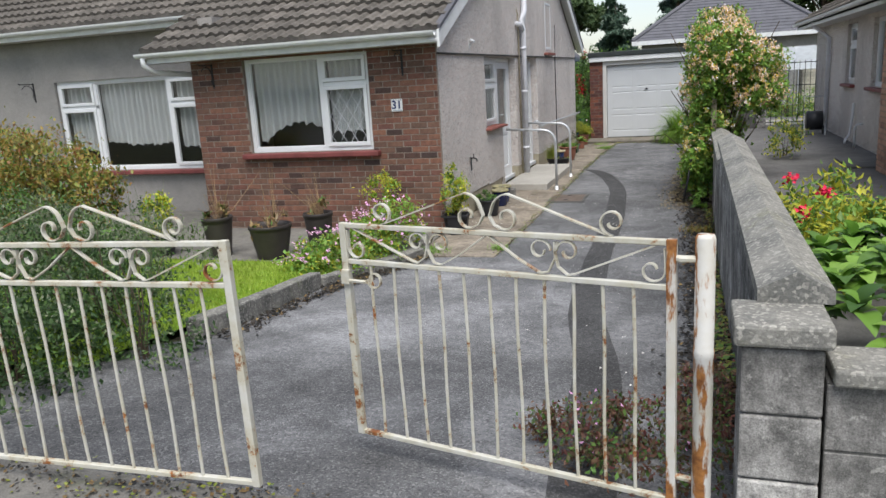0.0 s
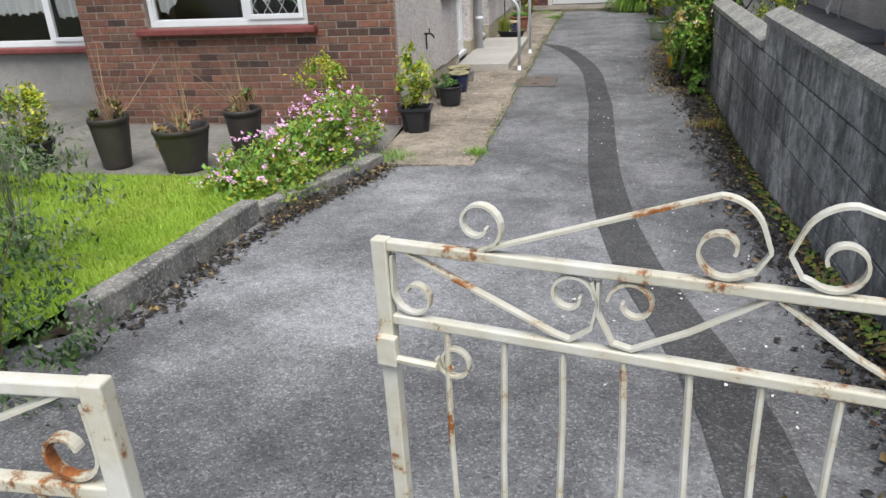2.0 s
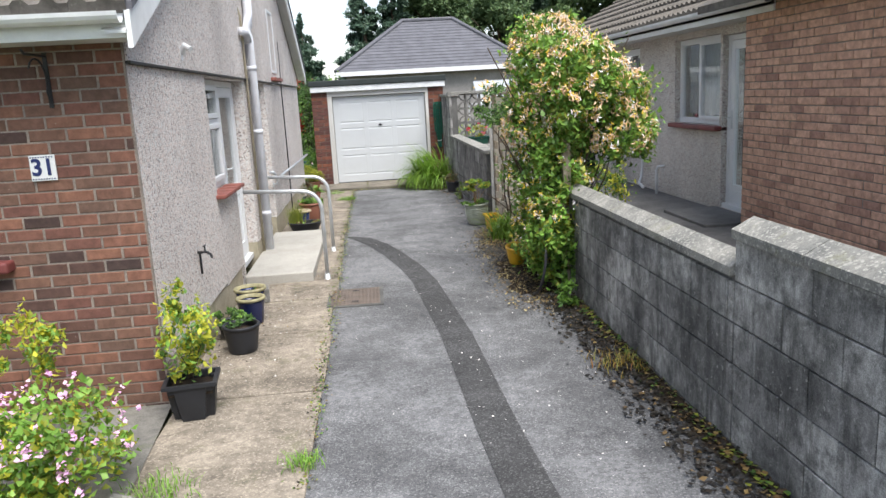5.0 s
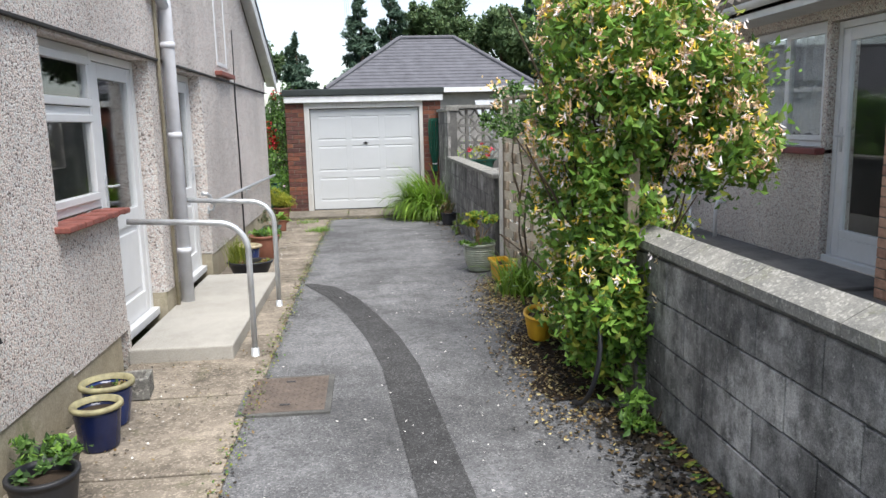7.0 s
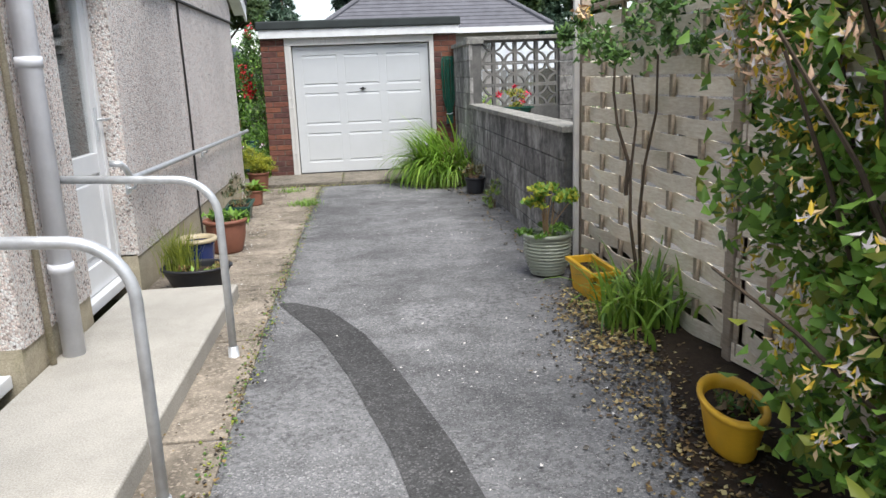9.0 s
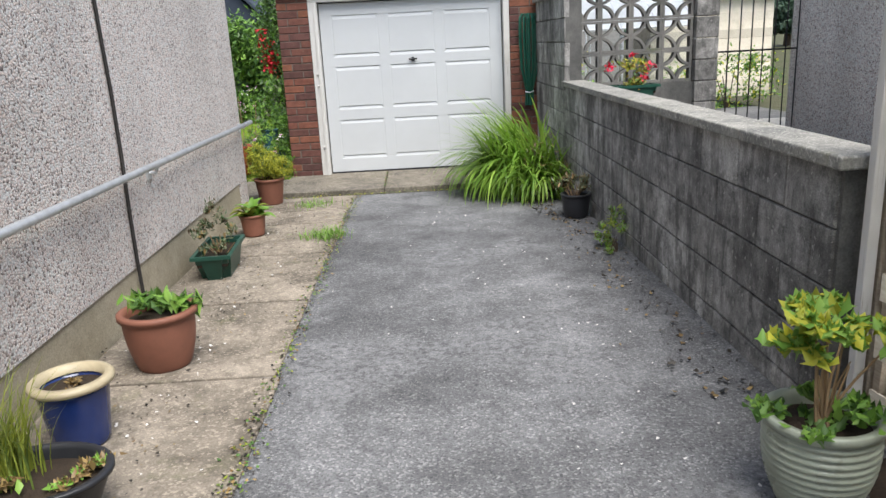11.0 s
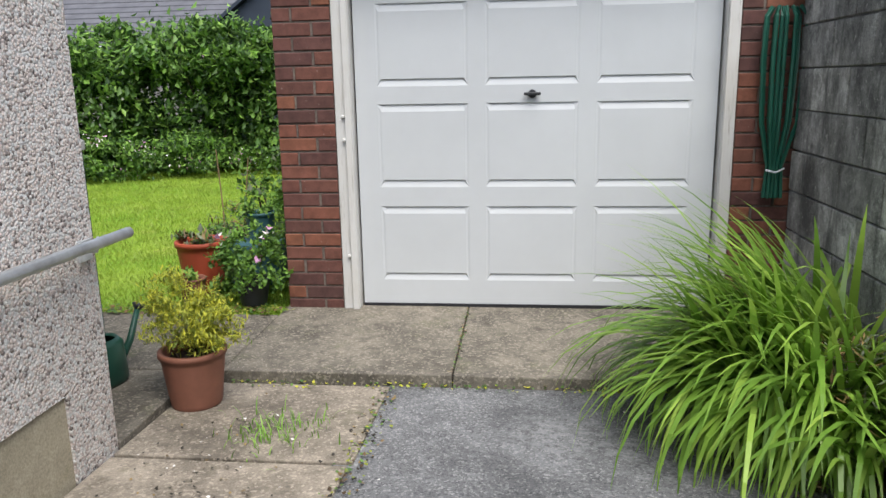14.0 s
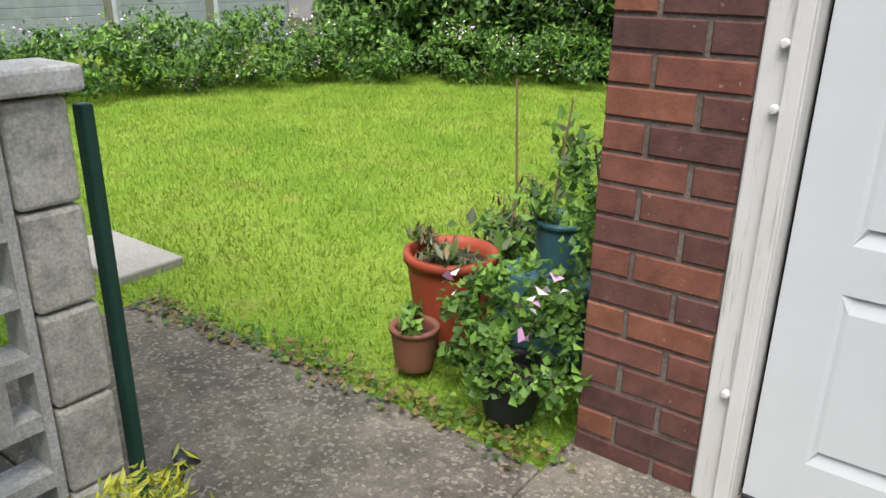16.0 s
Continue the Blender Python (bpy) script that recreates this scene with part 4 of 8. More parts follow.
# ---- windows and doors ----
def window_unit(name, w, h, lights, at, sash=0.05, curtain=None, leaded=(), label="white plastic window", sill=None, depth=0.07):
    """lights: (x0, x1, z0, z1, opens). Local x along the wall, z up, outside towards -y."""
    b = bmesh.new()
    t = 0.055
    for q in ((0, w, 0, t), (0, w, h - t, h)):
        box(b, q[0], q[1], 0, depth, q[2], q[3], 0.004)
    for q in ((0, t), (w - t, w)):
        box(b, q[0], q[1], 0.001, depth - 0.001, t, h - t, 0.004)
    for l in lights:
        if l[1] < w - 0.06:
            box(b, l[1] - 0.005, l[1] + 0.055, 0.002, depth - 0.002, l[2], l[3], 0.004)
        if l[3] < h - 0.06:
            box(b, l[0], l[1], 0.002, depth - 0.002, l[3] - 0.005, l[3] + 0.05, 0.004)
    ob = single(name, b, UPVC, label, "window", "structure", at)
    for i, (x0, x1, z0, z1, opens) in enumerate(lights):
        k = sash if opens else 0.018
        o = -0.022 if opens else 0.012
        b = bmesh.new()
        for q in ((x0, x1, z0, z0 + k), (x0, x1, z1 - k, z1)):
            box(b, q[0], q[1], o, o + 0.05, q[2], q[3], 0.006)
        for q in ((x0, x0 + k), (x1 - k, x1)):
            box(b, q[0], q[1], o + 0.001, o + 0.049, z0 + k, z1 - k, 0.006)
        part("sash" if opens else "bead", b, UPVC, ob)
        b = bmesh.new()
        box(b, x0 + k - 0.004, x1 - k + 0.004, o + 0.022, o + 0.032, z0 + k - 0.004, z1 - k + 0.004)
        p = part("pane", b, GLASS, ob, "clear window glass")
        p.visible_shadow = False
        if i in leaded:
            b = bmesh.new()
            W_, H_ = x1 - x0 - 2 * k, z1 - z0 - 2 * k
            s = 0.16
            for sign in (1, -1):
                c0 = -H_
                while c0 < W_ + H_:
                    pts = []
                    u0, u1 = max(0, c0), min(W_, c0 + H_ * 0.62)
                    if u1 - u0 > 0.01:
                        za, zb = (u0 - c0) / 0.62, (u1 - c0) / 0.62
                        if sign < 0:
                            za, zb = H_ - za, H_ - zb
                        tube(b, [(x0 + k + u0, o + 0.02, z0 + k + za), (x0 + k + u1, o + 0.02, z0 + k + zb)], 0.003, 4)
                    c0 += s
            part("lead_strip", b, PIPE_GREY, ob, "diamond lead strips")
    if sill:
        b = bmesh.new()
        box(b, -sill, w + sill, -0.16, 0.05, -0.075, -0.005, 0.015)
        part("window_sill", b, SILL_RED, ob, "dark red painted sill")
    if curtain:
        for x0, x1, ztop, hem in curtain:
            b = bmesh.new()
            n = int((x1 - x0) / 0.012)
            rows = []
            for i in range(n + 1):
                u = x0 + (x1 - x0) * i / n
                s = (u - x0) / (x1 - x0)
                drop = hem(s) + 0.05 * abs(math.sin(u * 24)) ** 0.7
                yy = depth + 0.07 + 0.034 * math.sin(u * 62) + 0.016 * math.sin(u * 23)
                rows.append([b.verts.new((u, yy * 1.0 + 0.01 * math.sin(j * 2 + u * 9), ztop + (drop - ztop) * j / 6)) for j in range(7)])
            for p, q in zip(rows, rows[1:]):
                for j in range(6):
                    b.faces.new((p[j], q[j], q[j + 1], p[j + 1]))
            part("net_curtain", b, CURTAIN, ob, "white lace net curtain with a scalloped hem", smooth=True)
    return ob


def arch_hem(lo, hi):
    return lambda s: lo + (hi - lo) * max(0.0, math.sin(math.pi * min(1, max(0, (s - 0.12) / 0.95)))) ** 0.6


window_unit("window_1", 1.81, 1.25, [(0.055, 1.09, 0.055, 1.195, False), (1.145, 1.755, 0.055, 0.83, True), (1.145, 1.755, 0.885, 1.195, True)], pose(-4.83, FRONT + 0.06, 1.05),
            curtain=[(0.06, 1.1, 1.2, arch_hem(0.1, 0.34)), (1.14, 1.76, 1.2, lambda s: 0.2)], leaded=(1,), label="white plastic front window with lace curtains", sill=0.1)
window_unit("window_2", 2.88, 1.48, [(0.055, 0.75, 0.055, 1.02, True), (0.055, 0.75, 1.075, 1.425, True), (0.805, 2.2, 0.055, 1.425, False), (2.255, 2.825, 0.055, 1.02, True), (2.255, 2.825, 1.075, 1.425, True)], pose(-9.3, 6.5, 0.72),
            curtain=[(0.06, 0.76, 1.43, lambda s: 0.3), (0.8, 2.2, 1.43, arch_hem(0.42, 0.36)), (2.25, 2.83, 1.43, lambda s: 0.3)], label="wide white plastic front window with lace curtains", sill=0.08)
EAST = pose(SIDE - 0.12, 7.4, 1.115, 0, 0, 90)
window_unit("window_3", 1.06, 1.05, [(0.055, 1.005, 0.055, 0.62, True), (0.055, 1.005, 0.675, 0.995, True)], EAST, label="white plastic side window beside the door", depth=0.06)
bm = bmesh.new()
n = 9
for i in range(n):
    y0 = 7.34 + i * 1.06 / n
    box(bm, SIDE - 0.1, SIDE + 0.085, y0 + 0.004, y0 + 1.06 / n - 0.003, 1.075 + 0.004 * math.sin(i * 3), 1.112 + 0.004 * math.sin(i * 3), 0.008)
single("window_sill", bm, TILE_RED, "red clay tile sill under the side window", "window sill", "structure")


def door_unit(name, w, h, at, label, mid=0.78, handle_side=0.12):
    b = bmesh.new()
    box(b, 0, 0.06, 0, 0.08, 0, h, 0.004), box(b, w - 0.06, w, 0, 0.08, 0, h, 0.004)
    box(b, 0.06, w - 0.06, 0.001, 0.079, h - 0.06, h, 0.004)
    box(b, 0.0, w, -0.05, 0.08, -0.02, 0.045, 0.006)
    ob = single(name, b, UPVC, label, "door", "structure", at)
    b = bmesh.new()
    s = 0.1
    x0, x1 = 0.065, w - 0.065
    box(b, x0, x0 + s, 0.005, 0.06, 0.05, h - 0.065, 0.006), box(b, x1 - s, x1, 0.005, 0.06, 0.05, h - 0.065, 0.006)
    for z0, z1 in ((0.05, 0.22), (max(mid, 0.222), mid + 0.13), (h - 0.17, h - 0.065)):
        box(b, x0 + s, x1 - s, 0.006, 0.059, z0, z1, 0.005)
    leaf = part("door_leaf", b, UPVC, ob)
    if mid > 0.4:
        b = bmesh.new()
        box(b, x0 + s, x1 - s, 0.025, 0.045, 0.22, mid)
        box(b, x0 + s + 0.05, x1 - s - 0.05, 0.012, 0.03, 0.27, mid - 0.05, 0.01)
        part("panel", b, UPVC, leaf)
    b = bmesh.new()
    box(b, x0 + s, x1 - s, 0.03, 0.04, mid + 0.13, h - 0.17)
    p = part("pane", b, GLASS, leaf)
    p.visible_shadow = False
    b = bmesh.new()
    hx = handle_side
    box(b, hx - 0.016, hx + 0.016, -0.006, 0.006, 0.98, 1.2, 0.004)
    tube(b, [(hx, -0.01, 1.12), (hx, -0.05, 1.12), (hx + 0.11, -0.052, 1.12)], 0.009, 8)
    part("door_handle", b, GALVANISED, ob, "chrome lever handle")
    return ob


door_unit("door_1", 0.97, 2.04, pose(SIDE - 0.12, 8.46, 0.12, 0, 0, 90), "white plastic side door with a tall glass pane")
door_unit("door_2", 0.95, 2.04, pose(SIDE - 0.12, 10.36, 0.12, 0, 0, 90), "white plastic side door with a narrow glass pane", handle_side=0.83)
window_unit("window_4", 0.75, 1.05, [(0.055, 0.695, 0.055, 0.995, True)], pose(SIDE + 0.0, 12.18, 2.29, 0, 0, 90), label="small white upper side window", depth=0.05)
bm = bmesh.new()
box(bm, SIDE - 0.02, SIDE + 0.09, 12.1, 13.0, 2.23, 2.28, 0.008)
single("window_sill", bm, TILE_RED, "thin red sill below the upper window", "window sill", "structure")

# concrete step
bm = bmesh.new()
box(bm, SIDE - 0.005, -1.385, 8.33, 11.0, -0.15, 0.115, 0.012)
single("doorstep", bm, STEP_CONCRETE, "long pale concrete doorstep below two side doors", "step", "structure")

# ---- garage ----
GY, DL, DR, DB, DT = 18.24, -1.485, 0.645, -0.04, 1.945
bm = bmesh.new()
slab_wall(bm, GY - 0.06, GY + 0.16, -0.3, 2.1, -1.96, 1.09, "x", [(-1.6, 0.73, -0.31, 2.075)])
garage_wall = setting("wall_garage", bm, DARK_MORTAR, "red brick garage piers beside the white door", "garage wall")
for name, q in (("wall_garage_west", (-1.955, -1.75, GY + 0.16, 23.5)), ("wall_garage_east", (0.88, 1.085, GY + 0.16, 23.5)), ("wall_garage_rear", (-1.95, 1.08, 23.5, 23.7))):
    bm = bmesh.new()
    box(bm, *q, -0.3, 2.1)
    setting(name, bm, MORTAR, "plain brick wall of the garage", "garage wall")
bm = bmesh.new()
box(bm, -2.0, 1.16, GY - 0.18, 23.8, 2.2, 2.33, 0.02)
setting("roof_garage", bm, FELT, "dark felt flat garage roof", "roof")
bm = bmesh.new()
box(bm, -1.97, 1.13, GY - 0.15, GY - 0.12, 2.075, 2.2, 0.004)
box(bm, -1.97, 1.13, GY - 0.12, 23.75, 2.1, 2.2)
setting("trim_garage", bm, GUTTER, "white fascia under the garage roof", "fascia")
bm = bmesh.new()
for x0, x1 in ((-1.6, DL - 0.012), (DR + 0.012, 0.73)):
    box(bm, x0, x1, GY - 0.075, GY + 0.05, -0.05, 1.96, 0.006)
    box(bm, x0 + 0.06 if x0 < 0 else x0 + 0.004, x1 - 0.004 if x0 < 0 else x1 - 0.06, GY - 0.09, GY - 0.07, -0.05, 1.96, 0.004)
box(bm, -1.6, 0.73, GY - 0.074, GY + 0.05, 1.96, 2.074, 0.006)
door_frame = setting("trim_garage_door", bm, FRAME_PAINT, "weathered white painted timber garage door frame", "door frame")
bm = bmesh.new()
lathe(bm, [(0, 0.01), (0.008, 0.009), (0.011, 0), (0.011, -0.01)], 12)
for z in (1.02, 1.16, 0.3):
    b2 = bm.copy()
    ob = part("bolt_head", b2, FRAME_PAINT, door_frame, at=pose(-1.55, GY - 0.09, z, 90))
bm.free()
gd = tagged(new("door_garage"), "white up-and-over garage door with nine pressed panels", "garage door", kind="structure")
bm = bmesh.new()
box(bm, DL, DR, GY + 0.016, GY + 0.04, DB + 0.012, DT, 0.003)
part("door_skin", bm, GARAGE_PAINT, gd)
PANEL_X = [DL + 0.13, DL + 0.785, DL + 1.44]
PANEL_Z = [(0.127, 0.6), (0.72, 1.226), (1.33, 1.81)]
for z0, z1 in zip([DB + 0.012] + [q[1] for q in PANEL_Z], [q[0] for q in PANEL_Z] + [DT]):
    bm = bmesh.new()
    box(bm, DL, DR, GY, GY + 0.016, z0, z1)
    part("cross_rail", bm, GARAGE_PAINT, gd)
for x0, x1 in zip([DL] + [x + 0.555 for x in PANEL_X], PANEL_X + [DR]):
    for z0, z1 in PANEL_Z:
        bm = bmesh.new()
        box(bm, x0, x1, GY, GY + 0.016, z0, z1)
        part("upright", bm, GARAGE_PAINT, gd)


def pressed_panel(b, x0, x1, z0, z1):
    """A flush field between two pressed grooves, each a sharp step above a slope that faces up, with faint grooves at the sides."""
    e, d, g = 0.034, 0.011, 0.046
    rows = [(z1, 0.0, 0.0), (z1 - 0.005, d, e), (z1 - g, 0.0, e * 0.7), (z0 + g, 0.0, e * 0.7), (z0 + g - 0.006, d, e), (z0, 0.0, 0.0)]
    v = [[b.verts.new((x, GY + dep, z)) for x in (x0 + ins, x1 - ins)] for z, dep, ins in rows]
    for p, q in zip(v, v[1:]):
        b.faces.new((p[0], p[1], q[1], q[0]))
    for k, x, sx in ((0, x0, 1), (1, x1, -1)):
        m = [b.verts.new((x + sx * e * 0.35, GY + 0.0022, z)) for z in (z1 - g * 0.6, z0 + g * 0.6)]
        b.faces.new((v[0][k], v[1][k], v[2][k], m[0]))
        b.faces.new((v[2][k], v[3][k], m[1], m[0]))
        b.faces.new((v[3][k], v[4][k], v[5][k], m[1]))
        b.faces.new((v[0][k], m[0], m[1], v[5][k]))


for z0, z1 in PANEL_Z:
    for x0 in PANEL_X:
        bm = bmesh.new()
        pressed_panel(bm, x0, x0 + 0.555, z0, z1)
        part("panel", bm, GARAGE_PAINT, gd)
bm = bmesh.new()
lathe(bm, [(0, 0.018), (0.022, 0.016), (0.026, 0.0), (0.026, -0.01)], 16)
hub = part("handle", bm, BLACK_PLASTIC, gd, "black turning handle", at=pose(-0.42, GY - 0.004, 1.275, 90))
bm = bmesh.new()
box(bm, -0.05, 0.05, -0.009, 0.009, 0.012, 0.028, 0.005)
part("grip", bm, BLACK_PLASTIC, hub)
bm = bmesh.new()
box(bm, DL, DR, GY - 0.01, GY + 0.04, DB - 0.02, DB + 0.013)
part("rubber_seal", bm, BLACK_PLASTIC, gd, "black rubber seal")

# ---- boundary walls ----
bm = bmesh.new()
box(bm, 1.142, 1.295, -1.1, 3.98, -0.4, 1.12)
box(bm, 1.142, 1.295, 3.98, 7.21, -0.4, 0.92)
wall_drive = setting("wall_boundary", bm, BLOCK_MORTAR, "stained grey concrete block boundary wall, stepping down", "block wall")
for y0, y1, z in ((-1.13, 3.98, 1.12), (3.985, 7.24, 0.92)):
    k = max(1, int((y1 - y0) / 0.6))
    for i in range(k):
        a, b_ = y0 + (y1 - y0) * i / k, y0 + (y1 - y0) * (i + 1) / k
        bm = bmesh.new()
        e = 0.045
        prof = [(1.1, z), (1.1, z + 0.045), (1.215, z + 0.105), (1.33, z + 0.045), (1.33, z)]
        p = [[bm.verts.new((x, yy, zz)) for x, zz in prof] for yy in (a + 0.003, b_ - 0.003)]
        for q in range(5):
            bm.faces.new((p[0][q], p[0][(q + 1) % 5], p[1][(q + 1) % 5], p[1][q]))
        bm.faces.new(p[0]), bm.faces.new(p[1][::-1])
        part("coping_stone", bm, COPING, wall_drive)
bm = bmesh.new()
box(bm, 1.052, 1.185, 11.55, 16.4, -0.4, 0.985)
wall_low = setting("wall_low", bm, BLOCK_MORTAR, "low grey concrete block wall with a flat coping", "block wall")
for i in range(6):
    bm = bmesh.new()
    a = 11.5 + 4.92 * i / 6
    box(bm, 1.005, 1.225, a + 0.003, a + 0.817, 0.985, 1.035, 0.008)
    part("coping_stone", bm, COPING, wall_low)
bm = bmesh.new()
box(bm, 1.047, 1.2, 16.4, 18.1, -0.4, 1.83)
wall_return = setting("wall_return", bm, BLOCK_MORTAR, "tall grey concrete block wall beside the garage", "block wall")
bm = bmesh.new()
box(bm, 1.0, 1.24, 16.38, 18.15, 1.83, 1.885, 0.008)
part("coping_stone", bm, COPING, wall_return)


# ---- house fittings ----
bm = bmesh.new()
box(bm, 0, 0.15, -0.012, 0, 0, 0.155, 0.003)
plaque = thing("house_number", "white enamel number plaque with dark blue 31", "house number", pose(-2.73, FRONT - 0.004, 1.52))
part("plate", bm, WHITE_TILE, plaque)
cv = bpy.data.curves.new("digits", "FONT")
cv.body, cv.size, cv.extrude, cv.align_x, cv.align_y = "31", 0.14, 0.001, "CENTER", "CENTER"
cv.offset = 0.0035
tmp = bpy.data.objects.new("tmp", cv)
me = bpy.data.meshes.new_from_object(tmp)
bpy.data.objects.remove(tmp)
me.materials.clear()
me.materials.append(INK)
dg = new("digits", me)
dg.parent, dg.matrix_basis = plaque, pose(0.075, -0.014, 0.078, 90)
for z in (0.012, 0.143):
    for i in range(9):
        bm = bmesh.new()
        box(bm, 0.008 + i * 0.0155, 0.016 + i * 0.0155, -0.0145, -0.012, z - 0.004, z + 0.004)
        part("border_mark", bm, INK, plaque)


def hanging_bracket(x, y, z):
    b = thing("hanging_bracket", "black iron scroll bracket for a hanging basket", "bracket", pose(x, y, z), "hanging brackets")
    g = bmesh.new()
    box(g, -0.012, 0.012, -0.008, 0, -0.3, 0.02)
    part("back_plate", g, BLACK_IRON, b)
    g = bmesh.new()
    tube(g, [(0, 0, 0), (0, -0.27, 0), (0, -0.3, 0.02)], 0.008, 6)
    part("arm", g, BLACK_IRON, b)
    g = bmesh.new()
    tube(g, [(0, -0.005, -0.27)] + [(0, -0.14 + 0.12 * math.cos(t), -0.14 + 0.12 * math.sin(t)) for t in np.linspace(-0.6, 2.6, 10)], 0.006, 6)
    part("scroll", g, BLACK_IRON, b)


hanging_bracket(-5.3, FRONT - 0.003, 2.24)
hanging_bracket(-2.55, FRONT - 0.003, 2.25)
hanging_bracket(-9.75, 6.447, 2.2)

# outside tap
tap = thing("outside_tap", "dark garden tap on the pebbledash wall", "tap", pose(SIDE, 6.4, 0.78))
bm = bmesh.new()
tube(bm, [(0, 0, 0), (0.07, 0, 0), (0.1, 0, -0.02), (0.11, 0, -0.05)], 0.011, 8)
part("spout", bm, BLACK_IRON, tap)
bm = bmesh.new()
tube(bm, [(0.06, 0, 0), (0.06, 0, 0.05)], 0.007, 6), tube(bm, [(0.06, -0.03, 0.05), (0.06, 0.03, 0.05)], 0.007, 6)
part("handle", bm, BLACK_IRON, tap)
bm = bmesh.new()
tube(bm, [(0.012, 0.03, 0), (0.012, 0.03, -0.18)], 0.009, 6)
part("pipe", bm, BLACK_IRON, tap)

# soil pipe, thin pipe and cables on the side wall
sp = thing("soil_pipe", "fat pale grey soil pipe with a bent top", "drainpipe", pose(SIDE + 0.075, 9.8, 0))
bm = bmesh.new()
tube(bm, [(0, 0, 0.115), (0, 0, 2.68), (0, 0.0, 2.8), (0.0, 0.14, 2.96), (0, 0.17, 3.4)], 0.055, 14)
part("pipe", bm, PIPE_GREY, sp, smooth=True)
for z in (0.55, 1.55, 2.3):
    bm = bmesh.new()
    tube(bm, [(0, 0, z), (0, 0, z + 0.05)], 0.062, 14)
    part("bracket", bm, PIPE_GREY, sp, smooth=True)
bm = bmesh.new()
tube(bm, [(0, 0.02, 2.62), (0, -0.2, 2.72), (-0.03, -0.34, 2.73)], 0.045, 10)
part("branch_pipe", bm, PIPE_GREY, sp, smooth=True)
tp = thing("thin_pipe", "thin stained pipe beside the soil pipe", "pipe", pose(SIDE + 0.025, 9.66, 0))
bm = bmesh.new()
tube(bm, [(0, 0, 0.12), (0, 0, 2.9), (-0.02, -0.05, 3.0)], 0.016, 8)
part("pipe", bm, PLINTH, tp, smooth=True)
cb = thing("wall_cable", "dark cable running down the side wall", "cable", pose(SIDE + 0.008, 13.34, 0))
bm = bmesh.new()
tube(bm, [(0.006, -0.015 * math.sin(k * 1.3), 0.0 + k * 0.32) for k in range(10)], 0.011, 6)
part("cable", bm, DARK_CABLE, cb)
lp = thing("wall_lamp", "small white security lamp on the side wall", "lamp", pose(SIDE, 6.62, 2.33))
bm = bmesh.new()
tube(bm, [(0.01, 0, 0), (0.05, -0.03, 0.05), (0.1, -0.06, 0.02)], 0.03, 10, 0.02)
part("lamp_head", bm, UPVC, lp)
bm = bmesh.new()
box(bm, 0, 0.015, -0.04, 0.04, -0.06, 0.04, 0.004)
part("mount", bm, UPVC, lp)


# ---- handrails ----
def step_rail(y):
    r = thing("handrail", "bent galvanised steel handrail by the doorstep", "handrail", pose(-1.24, y, 0), "step handrails")
    g = bmesh.new()
    h = 0.98
    pts = [(0, 0, 0.0), (0, 0, h - 0.2)] + [(-0.2 + 0.2 * math.cos(t), 0, h - 0.2 + 0.2 * math.sin(t)) for t in np.linspace(0.15, 1.5, 8)] + [(-0.8, 0, h + 0.03)]
    tube(g, pts, 0.021, 12)
    part("rail", g, GALVANISED, r, smooth=True)
    g = bmesh.new()
    lathe(g, [(0, 0), (0.045, 0), (0.045, 0.008), (0.03, 0.012), (0.028, 0.07), (0.022, 0.075)], 14)
    part("foot", g, GALVANISED, r, smooth=True)
    return r


step_rail(8.38)
step_rail(9.86)
wr = thing("wall_handrail", "long galvanised tube handrail along the pebbledash wall", "handrail", pose(SIDE, 0, 0))
bm = bmesh.new()
tube(bm, [(0.0, 10.96, 0.97), (0.06, 10.97, 0.965), (0.075, 11.02, 0.93), (0.075, 11.09, 0.875), (0.075, 11.17, 0.85), (0.075, 16.45, 0.8)], 0.021, 12)
part("rail", bm, GALVANISED, wr, smooth=True)
for y in (11.25, 13.75, 16.25):
    bm = bmesh.new()
    tube(bm, [(0, y, 0.77), (0.05, y, 0.77), (0.07, y, 0.82)], 0.011, 8)
    box(bm, 0, 0.012, y - 0.04, y + 0.04, 0.73, 0.81, 0.003)
    part("bracket", bm, GALVANISED, wr)

# drain cover
dc = thing("drain_cover", "rusty brown chequered steel drain cover in the drive", "drain cover", pose(-0.925, 7.56, 0.004))
bm = bmesh.new()
box(bm, -0.27, 0.27, -0.33, 0.33, -0.02, 0.006)
part("rim", bm, BLOCK_MORTAR, dc)
RUST_STEEL = plain_mat("rusty_cover_steel", (0.15, 0.12, 0.1), 0.7, 0.2, dirt=0.4, scale=8)
bm = bmesh.new()
box(bm, -0.235, 0.235, -0.295, 0.295, 0.0, 0.01, 0.003)
for i in range(13):
    for j in range(17):
        a = 0.012 if (i + j) % 2 else -0.012
        x, y = -0.21 + i * 0.035, -0.27 + j * 0.034
        tube(bm, [(x - 0.01, y - a, 0.0105), (x + 0.01, y + a, 0.0105)], 0.0025, 4)
part("plate", bm, RUST_STEEL, dc)
for y in (-0.2, 0.2):
    bm = bmesh.new()
    tube(bm, [(-0.03, y, 0.011), (0.03, y, 0.011)], 0.008, 6)
    part("lifting_slot", bm, BLACK_IRON, dc)


# ---- gates ----
def spiral(cx, cz, r0, r1, a0, a1, n=22):
    return [(cx + (r0 + (r1 - r0) * i / n) * math.cos(a0 + (a1 - a0) * i / n), cz + (r0 + (r1 - r0) * i / n) * math.sin(a0 + (a1 - a0) * i / n)) for i in range(n + 1)]


